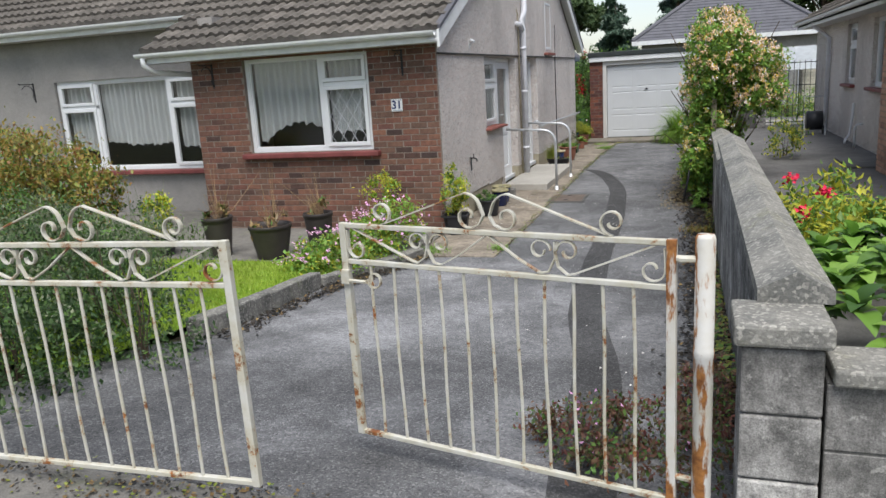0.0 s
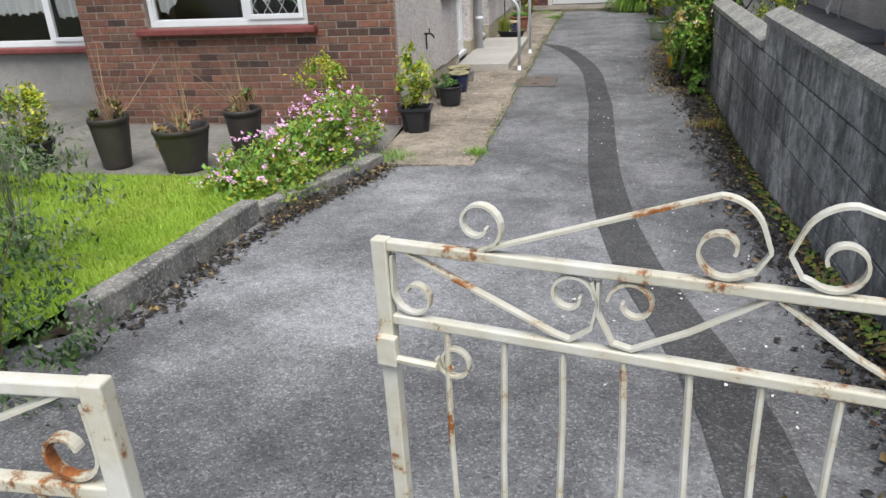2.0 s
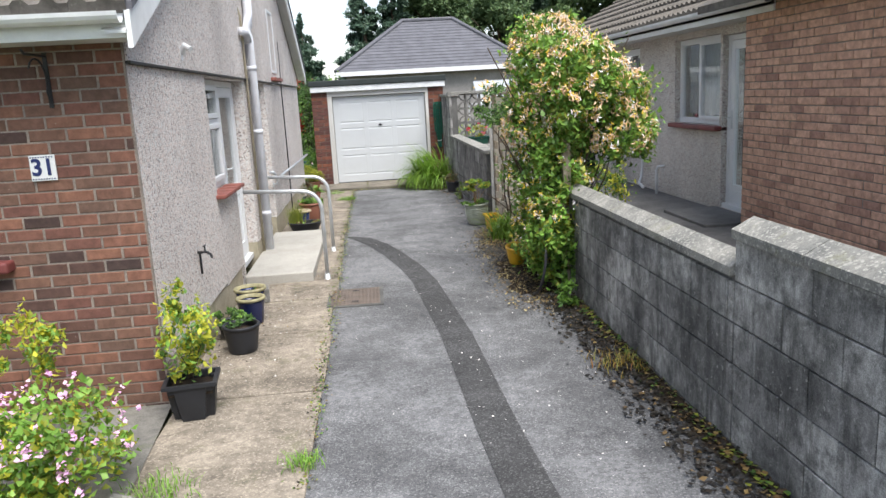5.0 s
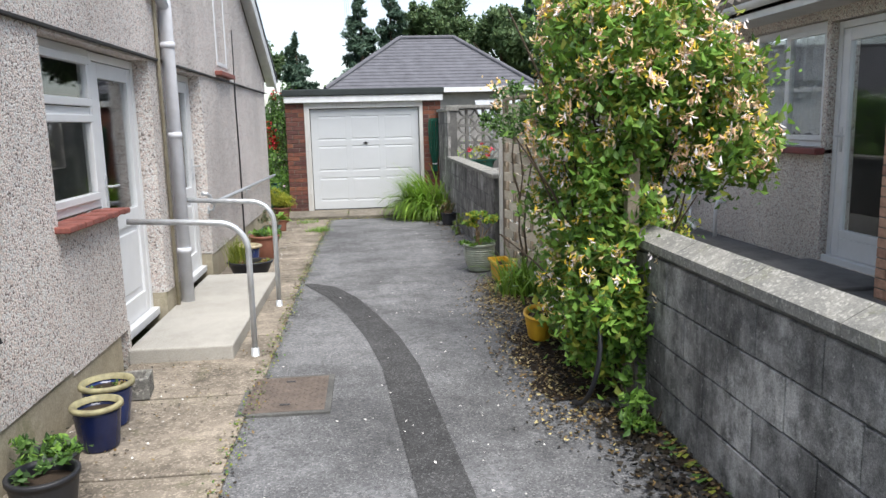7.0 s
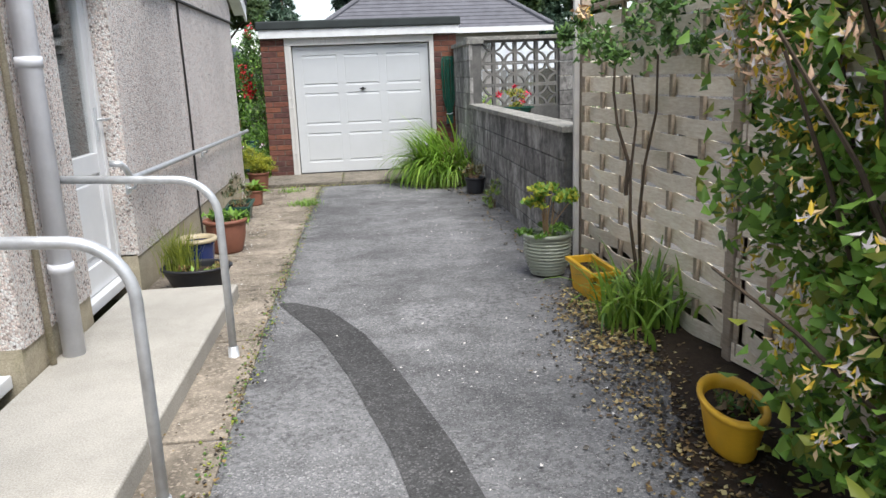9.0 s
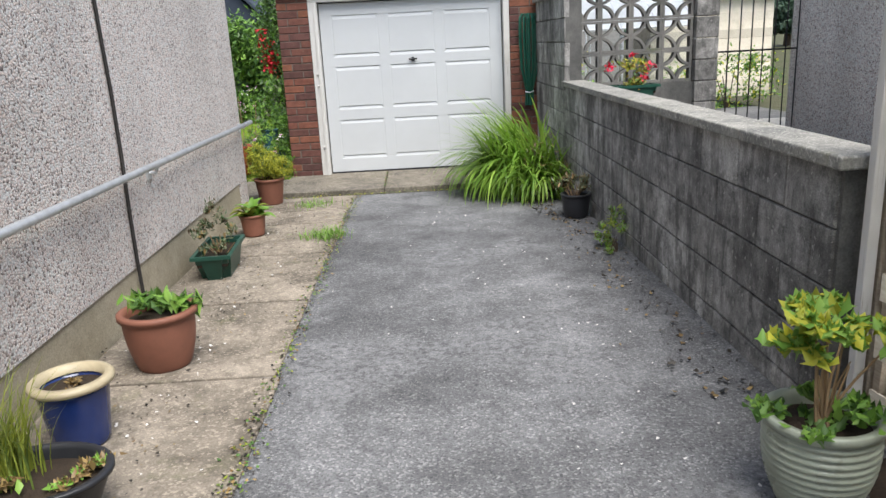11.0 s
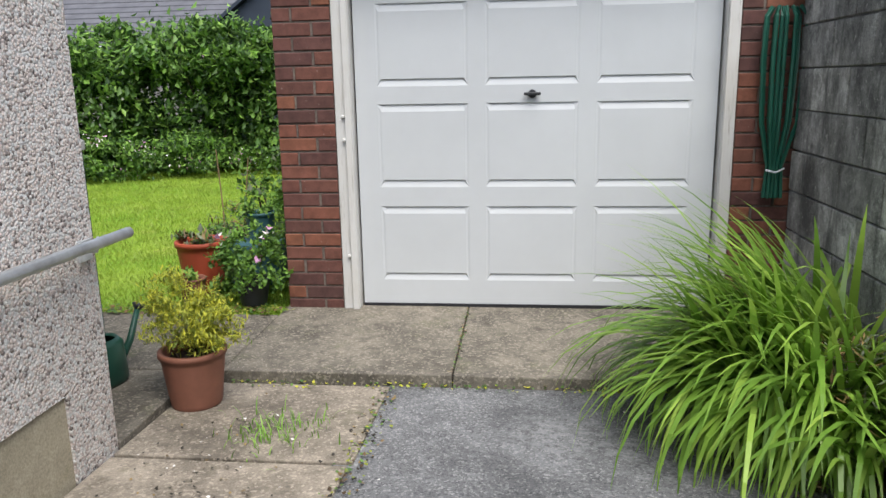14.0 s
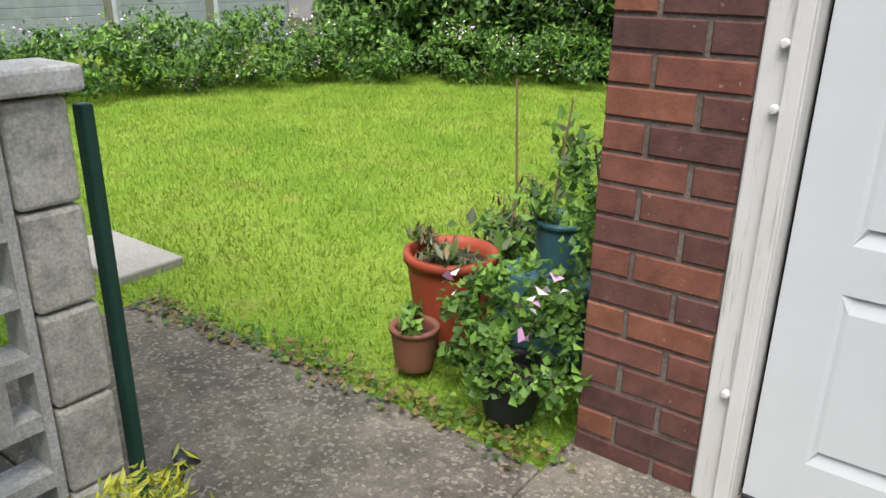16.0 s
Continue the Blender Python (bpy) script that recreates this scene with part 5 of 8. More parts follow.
def garden_gate(at, label, latch):
    g = thing("garden_gate", label, "gate", at, "driveway gates")
    W, H, M = 1.305, 0.9, 0.745
    for u in (0.014, W - 0.014):
        b = bmesh.new()
        box(b, u - 0.015, u + 0.015, -0.013, 0.013, 0, H, 0.003)
        part("stile", b, RUSTY_POST if u > 0.5 and latch else RUSTY, g)
    for z in (0.012, M, H - 0.011):
        b = bmesh.new()
        box(b, 0.029, W - 0.029, -0.011, 0.011, z - 0.0095, z + 0.0095, 0.003)
        part("rail", b, RUSTY, g)
    for i in range(11):
        b = bmesh.new()
        u = 0.029 + (W - 0.058) * (i + 1) / 12
        tube(b, [(u + 0.003 * math.sin(z * 9 + i), 0.002 * math.sin(z * 7 + i * 2), z) for z in np.linspace(0.02, M - 0.01, 7)], 0.0062, 7)
        part("bar", b, RUSTY, g)
    pi = math.pi
    for s in (1, -1):
        def mir(pts):
            return [(W / 2 + s * (u - W / 2), z) for u, z in pts]
        # crest: outer ring, sloping strip, inner scroll
        b = bmesh.new()
        ribbon(b, mir(spiral(0.2, H + 0.046, 0.046, 0.016, -pi / 2, 1.9 * pi)), 0.018, 0.005)
        part("scroll", b, RUSTY, g)
        b = bmesh.new()
        ribbon(b, mir([(0.21, H + 0.002), (0.36, H + 0.055), (0.5, H + 0.105), (W / 2 - 0.085, H + 0.128)] + spiral(W / 2 - 0.085, H + 0.064, 0.064, 0.064, pi / 2, 0.12 * pi, 8) + [(W / 2 - 0.012, H + 0.05), (W / 2 - 0.03, H + 0.018)] + spiral(W / 2 - 0.075, H + 0.046, 0.046, 0.016, -0.25 * pi, -2.1 * pi)), 0.018, 0.005)
        part("scroll", b, RUSTY, g)
        # between the rails
        c = 0.07
        b = bmesh.new()
        ribbon(b, mir([(0.035, H - 0.03), (0.033, M + 0.07)] + spiral(0.075, M + 0.052, 0.042, 0.016, pi, 2.9 * pi)), 0.016, 0.005)
        part("scroll", b, RUSTY, g)
        b = bmesh.new()
        ribbon(b, mir([(0.06, H - 0.02), (0.2, H - 0.08), (0.33, M + 0.02), (0.355, M + 0.014), (0.39, M + 0.04), (0.4, M + 0.09), (0.39, H - 0.03)]), 0.016, 0.005)
        part("scroll", b, RUSTY, g)
        b = bmesh.new()
        ribbon(b, mir(spiral(0.355, M + 0.095, 0.04, 0.016, 0, 2.0 * pi)), 0.016, 0.005)
        part("scroll", b, RUSTY, g)
        b = bmesh.new()
        ribbon(b, mir([(0.4, H - 0.03), (0.4, M + 0.07), (0.425, M + 0.02), (0.455, M + 0.014), (0.54, M + 0.06), (W / 2 - 0.005, H - 0.02)]), 0.016, 0.005)
        part("scroll", b, RUSTY, g)
        b = bmesh.new()
        ribbon(b, mir(spiral(0.455, M + 0.095, 0.04, 0.016, pi, -1.0 * pi)), 0.016, 0.005)
        part("scroll", b, RUSTY, g)
    if latch:
        b = bmesh.new()
        box(b, 0.0, 0.04, -0.03, -0.012, M - 0.09, M - 0.03, 0.003)
        tube(b, [(0.02, -0.02, M - 0.075), (0.12, -0.022, M - 0.075)], 0.008, 6)
        lt = part("latch", b, RUSTY, g, "rusted sliding latch")
        b = bmesh.new()
        ribbon(b, spiral(0.145, M - 0.07, 0.035, 0.02, pi, 3.4 * pi), 0.014, 0.005)
        part("ring", b, RUSTY, lt)
    for z in (H - 0.06, 0.1):
        b = bmesh.new()
        tube(b, [(W, 0, z), (W + 0.07, 0, z)], 0.011, 8)
        part("hinge", b, RUSTY, g, "white painted hinge pin")
    return g


garden_gate(pose(-0.42, -1.045, 0.464, 0, -0.3, -12.2), "rusty white wrought iron gate leaf with scrolls, half open", True)
garden_gate(pose(-0.548, -1.6, 0.515, 0, 0.9, 181), "rusty white wrought iron gate leaf with scrolls, standing shut", False)
for x, y, label in ((0.935, -1.345, "white round steel gate post streaked with rust"), (-1.95, -1.63, "white round steel gate post with rust")):
    gp = thing("gate_post", label, "gate post", pose(x, y, 0.38))
    bm = bmesh.new()
    lathe(bm, [(0.03, -0.2), (0.03, 0.62), (0.032, 0.625), (0.032, 0.65), (0.03, 0.655), (0.03, 1.0), (0.026, 1.012), (0, 1.014)], 20)
    part("tube", bm, RUSTY_POST, gp, smooth=True)
    bm = bmesh.new()
    tube(bm, [(-0.02, 0, 0.935), (-0.075, -0.0, 0.935)], 0.012, 8)
    part("hinge_pin", bm, RUSTY, gp)

# gate pillar and front wall
bm = bmesh.new()
box(bm, 1.055, 1.265, -1.33, -1.13, 0.2, 1.045)
pil = setting("pillar", bm, BLOCK_MORTAR, "grey concrete block gate pillar with a flat cap", "pillar")
for k in range(4):
    bm = bmesh.new()
    box(bm, 1.043, 1.277, -1.342, -1.12, 0.16 + k * 0.222, 0.16 + k * 0.222 + 0.214, 0.008)
    part("block", bm, BLOCK, pil)
bm = bmesh.new()
box(bm, 1.02, 1.3, -1.365, -1.09, 1.048, 1.12, 0.012)
part("cap_stone", bm, COPING, pil)
bm = bmesh.new()
box(bm, 1.29, 7.0, -1.31, -1.16, 0.2, 0.93)
fw = setting("wall_street", bm, BLOCK_MORTAR, "low rough grey block wall along the street", "block wall")
for i in range(9):
    bm = bmesh.new()
    box(bm, 1.303 + i * 0.62, 1.303 + i * 0.62 + 0.614, -1.35, -1.12, 0.93, 0.985, 0.01)
    part("coping_stone", bm, COPING, fw)

# ---- kerb of the front garden ----
bm = bmesh.new()
strip(bm, [(0.3, -2.45), (3.9, -2.3)], [(0.3, -2.25), (3.9, -2.2)], -0.01)
kb = setting("trim_kerb", bm, SOIL, "old rough concrete kerb along the lawn", "kerb")
line = [(-2.2, 0.3), (-2.24, 1.25), (-2.32, 2.22)]
low = [(-2.34, 2.27), (-2.2, 2.9), (-2.05, 3.45), (-1.93, 3.9)]
for pts, h in ((line, 0.15), (low, 0.085)):
    for (xa, ya), (xb, yb) in zip(pts, pts[1:]):
        L = math.hypot(xb - xa, yb - ya)
        bm = bmesh.new()
        box(bm, -0.13, 0, 0.003, L - 0.003, -0.14, h, 0.014)
        bmesh.ops.subdivide_edges(bm, edges=[e for e in bm.edges if e.calc_length() > 0.3], cuts=7)
        for v in bm.verts:
            q = noise.noise_vector(Vector((v.co.x * 9, (v.co.y + ya) * 7, v.co.z * 9)))
            v.co += q * 0.012
            v.co.z += ground_z(ya + v.co.y) - ground_z(ya)
        part("kerb_stone", bm, KERB, kb, at=pose(xa, ya, ground_z(ya), 0, 0, math.degrees(math.atan2(-(xb - xa), yb - ya))))

# ---- woven fence ----
PLANK_V = {}
for y0, y1 in ((7.62, 9.28), (9.36, 11.42)):
    fp = thing("woven_fence", "weathered woven timber fence panel between posts", "fence panel", pose(1.28, y0, 0.0, 0, 0, 3.3 if y0 > 9 else 0), "fence panels")
    L = y1 - y0
    n = 17
    for k in range(n):
        bm = bmesh.new()
        z0 = 0.02 + k * 0.106
        m = 28
        rows = []
        wob = random.uniform(-0.006, 0.006)
        for i in range(m + 1):
            y = L * i / m
            off = 0.024 * math.cos(math.pi * y / 0.345 + (math.pi if k % 2 else 0))
            dz = wob * math.sin(y * 2 + k)
            rows.append([bm.verts.new((off + dx, y, z0 + dz + zz)) for dx, zz in ((-0.004, 0), (0.004, 0), (0.004, 0.096), (-0.004, 0.096))])
        for a, b in zip(rows, rows[1:]):
            for j in range(4):
                bm.faces.new((a[j], a[(j + 1) % 4], b[(j + 1) % 4], b[j]))
        part("slat", bm, FENCE_WOOD, fp)
    for i in range(7):
        bm = bmesh.new()
        y = min(max(0.345 * i, 0.02), L - 0.02)
        box(bm, -0.02 if i in (0, 6) else -0.012, 0.02 if i in (0, 6) else 0.012, y - 0.018, y + 0.018, 0.05, 1.85, 0.003)
        part("batten", bm, POST_WOOD, fp)
    bm = bmesh.new()
    box(bm, -0.035, 0.035, 0, L, 1.85, 1.88, 0.004)
    part("top_rail", bm, POST_WOOD, fp)
for y, h, mat, x in ((7.3, 1.62, POST_WOOD, 1.13), (9.32, 1.95, POST_WOOD, 1.28), (11.47, 2.0, POST_WOOD, 1.17)):
    fpo = thing("fence_post", "weathered square timber fence post", "fence post", pose(x, y, 0), "fence posts")
    bm = bmesh.new()
    box(bm, -0.036, 0.036, -0.036, 0.036, -0.1, h, 0.006)
    part("post", bm, mat, fpo)
bm = bmesh.new()
box(bm, -0.02, 0.02, -0.02, 0.02, -0.1, 2.0, 0.004)
tagged(thing("trellis_post", "pale painted thin post at the end of the fence", "post", pose(1.1, 11.45, 0)))
part("post", bm, FRAME_PAINT, bpy.data.objects["trellis_post"])

# ---- pierced screen walls ----
PIER_PALE = concrete_mat("pale_pier_block", (0.74, 0.72, 0.62), (0.5, 0.48, 0.41), 2.2, (0.2, 0.2, 0.14), 0.95, 0.8)


def screen_block(material, square=False):
    b = bmesh.new()
    s, d, t = 0.297, 0.09, 0.022
    for x0, x1, z0, z1 in ((0, s, 0, t), (0, s, s - t, s), (0, t, t, s - t), (s - t, s, t, s - t)):
        box(b, x0, x1, -d / 2, d / 2, z0, z1)
    if square:
        for x0, x1, z0, z1 in ((t, s - t, s / 2 - 0.018, s / 2 + 0.018), (s * 0.3, s * 0.3 + 0.035, t, s / 2 - 0.018), (s * 0.62, s * 0.62 + 0.035, s / 2 + 0.018, s - t)):
            box(b, x0, x1, -d / 2 + 0.004, d / 2 - 0.004, z0, z1)
    else:
        for cx, cz, a in ((0, 0, 0), (s, 0, 90), (s, s, 180), (0, s, 270)):
            pts = [(cx + 0.139 * math.cos(radians(a + k * 9)), cz + 0.139 * math.sin(radians(a + k * 9))) for k in range(11)]
            ribbon(b, pts, d * 0.9, 0.024)
    return mesh_of(b, "screen_block", material)


sw = thing("screen_wall", "grey pierced concrete screen block wall with end pier", "screen wall", pose(1.06, 16.5, 0.97))
ME_SCREEN = screen_block(SCREEN_GREY)
for i in range(4):
    for k in range(3):
        ob = new("screen_block", ME_SCREEN)
        ob.parent, ob.matrix_basis = sw, pose(0.03 + i * 0.3, 0, k * 0.3)
bm = bmesh.new()
box(bm, -0.06, 1.5, -0.12, 0.12, 0.902, 0.955, 0.008)
part("coping_stone", bm, COPING, sw)
bm = bmesh.new()
box(bm, 0.0, 1.24, -0.07, 0.07, -1.2, -0.002)
part("base_wall", bm, BLOCK_MORTAR, sw)
for k in range(10):
    bm = bmesh.new()
    box(bm, 1.24, 1.46, -0.11, 0.11, -1.0 + k * 0.2, -1.0 + k * 0.2 + 0.194, 0.008)
    part("pier_block", bm, BLOCK, sw)
ws = thing("screen_wall", "whitewashed pierced screen block wall with a grey block pier", "screen wall", pose(-2.69, 16.34, -0.05, 0, 0, 90))
ME_WHITE = screen_block(SCREEN_WHITE, True)
for i in range(2):
    for k in range(4):
        ob = new("screen_block", ME_WHITE)
        ob.parent, ob.matrix_basis = ws, pose(i * 0.29 + 0.08, 0, k * 0.29 - 0.02)
for k in range(5):
    bm = bmesh.new()
    box(bm, 0.672, 0.8, -0.06, 0.06, k * 0.222 - 0.0, k * 0.222 + 0.214, 0.01)
    part("pier_block", bm, PIER_PALE, ws)
bm = bmesh.new()
box(bm, -0.02, 0.83, -0.085, 0.085, 1.112, 1.165, 0.01)
part("coping_stone", bm, SCREEN_WHITE, ws)
bm = bmesh.new()
box(bm, 0.828, 0.858, -0.05, -0.012, 0, 1.08, 0.006)
part("side_post", bm, GREEN_PLASTIC, ws, "dark green painted post")

# coiled green washing line on the garage pier
hl = thing("hose_bundle", "tall bundle of green cable hung beside the garage door", "cable bundle", pose(0.945, GY - 0.1, 0.85))
for i in range(11):
    bm = bmesh.new()
    u = (i - 5) * 0.02
    w = 0.05 * math.sin(i * 2.4)
    tube(bm, [(u * 0.45, w * 0.4 - 0.02, -0.18), (u * 0.35, w * 0.4 - 0.02, 0.0), (u * 0.9, w - 0.03, 0.25), (u * 1.05, w - 0.03, 0.6), (u * 1.0, w - 0.03, 0.82), (u * 0.7, w * 0.6 - 0.02, 0.87)], 0.011, 6)
    part("loop", bm, GREEN_CABLE, hl)
bm = bmesh.new()
tube(bm, [(-0.05, -0.05, -0.02), (0, -0.07, -0.03), (0.05, -0.05, -0.01)], 0.006, 6)
part("tie", bm, PIPE_GREY, hl)


# ---- pots ----
def soil_disc(parent, r, z, sx=1.0, sy=1.0):
    b = bmesh.new()
    lathe(b, [(0, z + 0.012), (r * 0.5, z + 0.008), (r, z)], 18, sx, sy)
    part("soil", b, SOIL, parent)


def round_pot(name, label, x, y, r1, r0, h, material, rim_mat=None, z=None, rim=0.03, sx=1.0, sy=1.0, rz=0, belly=0.0, ribs=0, group="", soil=0.05):
    p = thing(name, label, "plant pot", pose(x, y, ground_z(y) + 0.014 if z is None else z, 0, 0, rz), group)
    b = bmesh.new()
    rows = [(0, 0.0), (r0 * 0.96, 0.0), (r0, 0.006)]
    n = 10 if not ribs else ribs * 4
    for i in range(1, n + 1):
        s = i / n
        r = r0 + (r1 - r0) * s + belly * math.sin(math.pi * s) + (0.006 * (0, 1, 0, -1)[i % 4] if ribs else 0)
        rows.append((r, h * s * 0.9))
    if not rim_mat:
        rows += [(r1 + rim * 0.6, h * 0.905), (r1 + rim * 0.6, h - 0.004), (r1 + rim * 0.3, h), (r1 - 0.012, h), (r1 - 0.018, h * 0.9), (r1 * 0.86, h - soil - 0.02)]
    else:
        rows += [(r1 - 0.01, h * 0.9), (r1 * 0.86, h - soil - 0.02)]
    lathe(b, rows, 30, sx, sy)
    part("body", b, material, p, smooth=True)
    if rim_mat:
        b = bmesh.new()
        lathe(b, [(r1 - 0.012, h * 0.88), (r1 + rim, h * 0.9), (r1 + rim * 1.1, h * 0.96), (r1 + rim * 0.6, h), (r1 - 0.01, h), (r1 - 0.018, h * 0.88)], 30, sx, sy)
        part("rim", b, rim_mat, p, smooth=True)
    soil_disc(p, r1 * 0.9, h - soil, sx, sy)
    p["h"] = h - soil
    return p


def trough(name, label, x, y, w, d, h, material, rz=0, cat="planter", taper=0.8, z=None):
    p = thing(name, label, cat, pose(x, y, ground_z(y) + 0.014 if z is None else z, 0, 0, rz))
    b = bmesh.new()
    t = 0.012
    loops = []
    for k, zz, o in ((taper, 0, 0), (1, h - 0.025, 0), (1, h - 0.024, 0.014), (1, h, 0.014), (1, h, -t), (0.98, h - 0.06, -t)):
        loops.append([b.verts.new((sx * (w / 2 * k + o), sy * (d / 2 * k + o), zz)) for sx, sy in ((-1, -1), (1, -1), (1, 1), (-1, 1))])
    for a, c in zip(loops, loops[1:]):
        for i in range(4):
            b.faces.new((a[i], a[(i + 1) % 4], c[(i + 1) % 4], c[i]))
    b.faces.new(loops[0][::-1])
    bmesh.ops.bevel(b, geom=[e for e in b.edges if abs(e.verts[0].co.z - e.verts[1].co.z) > h * 0.5], offset=min(w, d) * 0.2, segments=3, affect="EDGES")
    part("body", b, material, p)
    b = bmesh.new()
    box(b, -w / 2 + 0.02, w / 2 - 0.02, -d / 2 + 0.02, d / 2 - 0.02, h - 0.08, h - 0.045)
    part("soil", b, SOIL, p)
    return p


def bush(parent, blobs, n, size, mats, seed, pick=None, label="", long=1.8, stem=0, stem_h=0.3, stem_mat=None, flat=None, name="foliage", tilt=0.8, shell=0.55):
    plant_part(name, leaves_mesh(name, clumps(blobs, n, seed, shell, flat), size, mats, pick, long, seed=seed, tilt=tilt), parent, label)
    if stem:
        b = bmesh.new()
        stems(b, (blobs[0][0], blobs[0][1], blobs[0][2] - blobs[0][5] - 0.02 if stem_h is None else blobs[0][2] - stem_h), stem, stem_h or 0.3, 0.006, random.Random(seed), 0.6)
        part("stem", b, stem_mat or BARK, parent)


def blooms(parent, blobs, n, size, mats, seed, name="flower", shell=0.9, label=""):
    plant_part(name, leaves_mesh(name, clumps(blobs, n, seed, shell), size, mats, None, 1.2, seed=seed, tilt=0.9), parent, label)


# along the front wall
for x, y, r, h, seed, dead in ((-3.62, 3.52, 0.235, 0.38, 1, True), (-3.32, 4.1, 0.17, 0.42, 2, True), (-4.33, 3.55, 0.17, 0.46, 3, True)):
    p = round_pot("plant_pot", "dark brown plastic pot with dead stems on the paving", x, y, r, r * 0.72, h, BROWN_PLASTIC, z=ground_z(y) + 0.03, rim=0.012, group="brown pots")
    b = bmesh.new()
    rng = random.Random(seed)
    ends = stems(b, (0, 0, h - 0.06), 22, 0.34, 0.004, rng, 0.75, 0.6)
    stems(b, (0.05, 0, h - 0.06), 5, 0.7, 0.005, rng, 0.9, 0.3)
    part("dead_stem", b, DRY_STEM, p)
    bush(p, [(0, 0, h + 0.05, r * 0.9, r * 0.9, 0.12)], 60, 0.035, [LITTER, LEAF_MID], seed + 9, [0.8, 0.2], "withered leaves", long=3)

# corner of the house
p = trough("planter", "black square plastic planter with a yellow-green shrub", -1.9, 5.02, 0.3, 0.26, 0.25, BLACK_PLASTIC, 6)
bush(p, [(0, 0, 0.55, 0.17, 0.17, 0.28), (0.03, 0.02, 0.75, 0.1, 0.1, 0.12), (-0.05, 0, 0.4, 0.14, 0.14, 0.15)], 1500, 0.024, [LEAF_YELLOW, LEAF_BRIGHT, LEAF_MID], 21, [0.6, 0.25, 0.15], "yellow variegated leaves", stem=6, stem_h=0.3)
p = round_pot("plant_pot", "black plastic pot with a few weeds", -1.79, 6.2, 0.14, 0.11, 0.22, BLACK_PLASTIC, rim=0.012)
bush(p, [(0, 0, 0.26, 0.12, 0.12, 0.08)], 90, 0.03, [LEAF_MID, LEAF_DARK], 22)
p = round_pot("plant_pot", "glazed dark blue pot with a cream rim by the wall", -1.825, 6.94, 0.118, 0.095, 0.24, NAVY_GLAZE, MOSSY_RIM, rim=0.012, group="blue pots")
p = round_pot("plant_pot", "glazed blue pot with a mossy cream rim by the wall", -1.875, 7.25, 0.135, 0.1, 0.25, BLUE_GLAZE, MOSSY_RIM, rim=0.012, group="blue pots")
bush(p, [(0, 0, 0.21, 0.1, 0.1, 0.02)], 120, 0.02, [LEAF_MID, LITTER], 23)
bm = bmesh.new()
for q in ((-0.1, 0.1, -0.1, -0.07), (-0.1, 0.1, 0.07, 0.1), (-0.1, -0.07, -0.07, 0.07), (0.07, 0.1, -0.07, 0.07)):
    box(bm, q[0], q[1], q[2], q[3], 0, 0.13, 0.004)
single("stone_pot", bm, KERB, "small square stone pot beside the doorstep", "plant pot", at=pose(-1.87, 7.68, 0.013, 0, 0, 8))
p = round_pot("plant_pot", "black plastic pot with spreading weeds at the wall", -1.92, 6.58, 0.13, 0.1, 0.14, BLACK_PLASTIC, rim=0.012)
bush(p, [(0, 0, 0.17, 0.16, 0.14, 0.06)], 300, 0.026, [LEAF_MID, LEAF_BRIGHT, LEAF_DARK], 24)

# beyond the doorstep
p = round_pot("bowl_planter", "wide black plastic bowl with a clump of spiky grass", -1.7, 11.25, 0.205, 0.14, 0.18, BLACK_PLASTIC, rim=0.016, sx=1.15, sy=0.9)
ob = plant_part("grass_tuft", blades_mesh("grass_tuft", 260, 0.05, 0.34, 0.005, [LEAF_FERN], 31, 0.5), p, "spiky green tuft", pose(-0.12, 0.05, 0.13))
bush(p, [(0.05, 0.0, 0.17, 0.17, 0.12, 0.02)], 220, 0.022, [LITTER, LEAF_BRIGHT], 32, [0.7, 0.3], "dry leaf mulch")
p = round_pot("plant_pot", "glazed blue pot with a broad cream rim at the wall", -1.8, 11.78, 0.135, 0.105, 0.28, BLUE_GLAZE, CREAM_GLAZE, rim=0.022)
bush(p, [(0, 0, 0.23, 0.1, 0.1, 0.02)], 90, 0.02, [LITTER], 33)
p = round_pot("plant_pot", "large terracotta pot with a curved side and small weeds", -1.71, 12.52, 0.17, 0.125, 0.29, TERRACOTTA, rim=0.03, belly=0.012)
bush(p, [(-0.05, 0, 0.29, 0.12, 0.12, 0.05), (0.12, 0.05, 0.33, 0.08, 0.08, 0.06)], 140, 0.035, [LEAF_BRIGHT, LEAF_MID], 34, long=3)
p = trough("trough", "dark green plastic trough with straggly heather", -1.84, 14.15, 0.24, 0.55, 0.18, GREEN_PLASTIC, 3, "planter")
bush(p, [(0, 0, 0.26, 0.13, 0.26, 0.1), (-0.04, 0.1, 0.38, 0.1, 0.15, 0.1)], 620, 0.014, [LEAF_GREY, LITTER, LEAF_DARK], 35, [0.5, 0.3, 0.2], long=3, stem=18, stem_h=0.2, stem_mat=DRY_STEM)
p = round_pot("plant_pot", "terracotta pot with a pale green hosta", -1.83, 15.22, 0.105, 0.085, 0.18, TERRACOTTA, rim=0.014)
plant_part("hosta_leaves", broad_leaves("hosta_leaves", [(0.03, 0, 0.16), (-0.03, 0.03, 0.17), (0, -0.04, 0.15), (0, 0, 0.2)], 9, 0.24, 0.1, [LEAF_BRIGHT, LEAF_FERN], 36, 0.6), p, "broad pale green leaves")
p = round_pot("plant_pot", "terracotta plastic pot with a feathery golden conifer", -1.98, 16.8, 0.145, 0.115, 0.27, TERRACOTTA, rim=0.016)
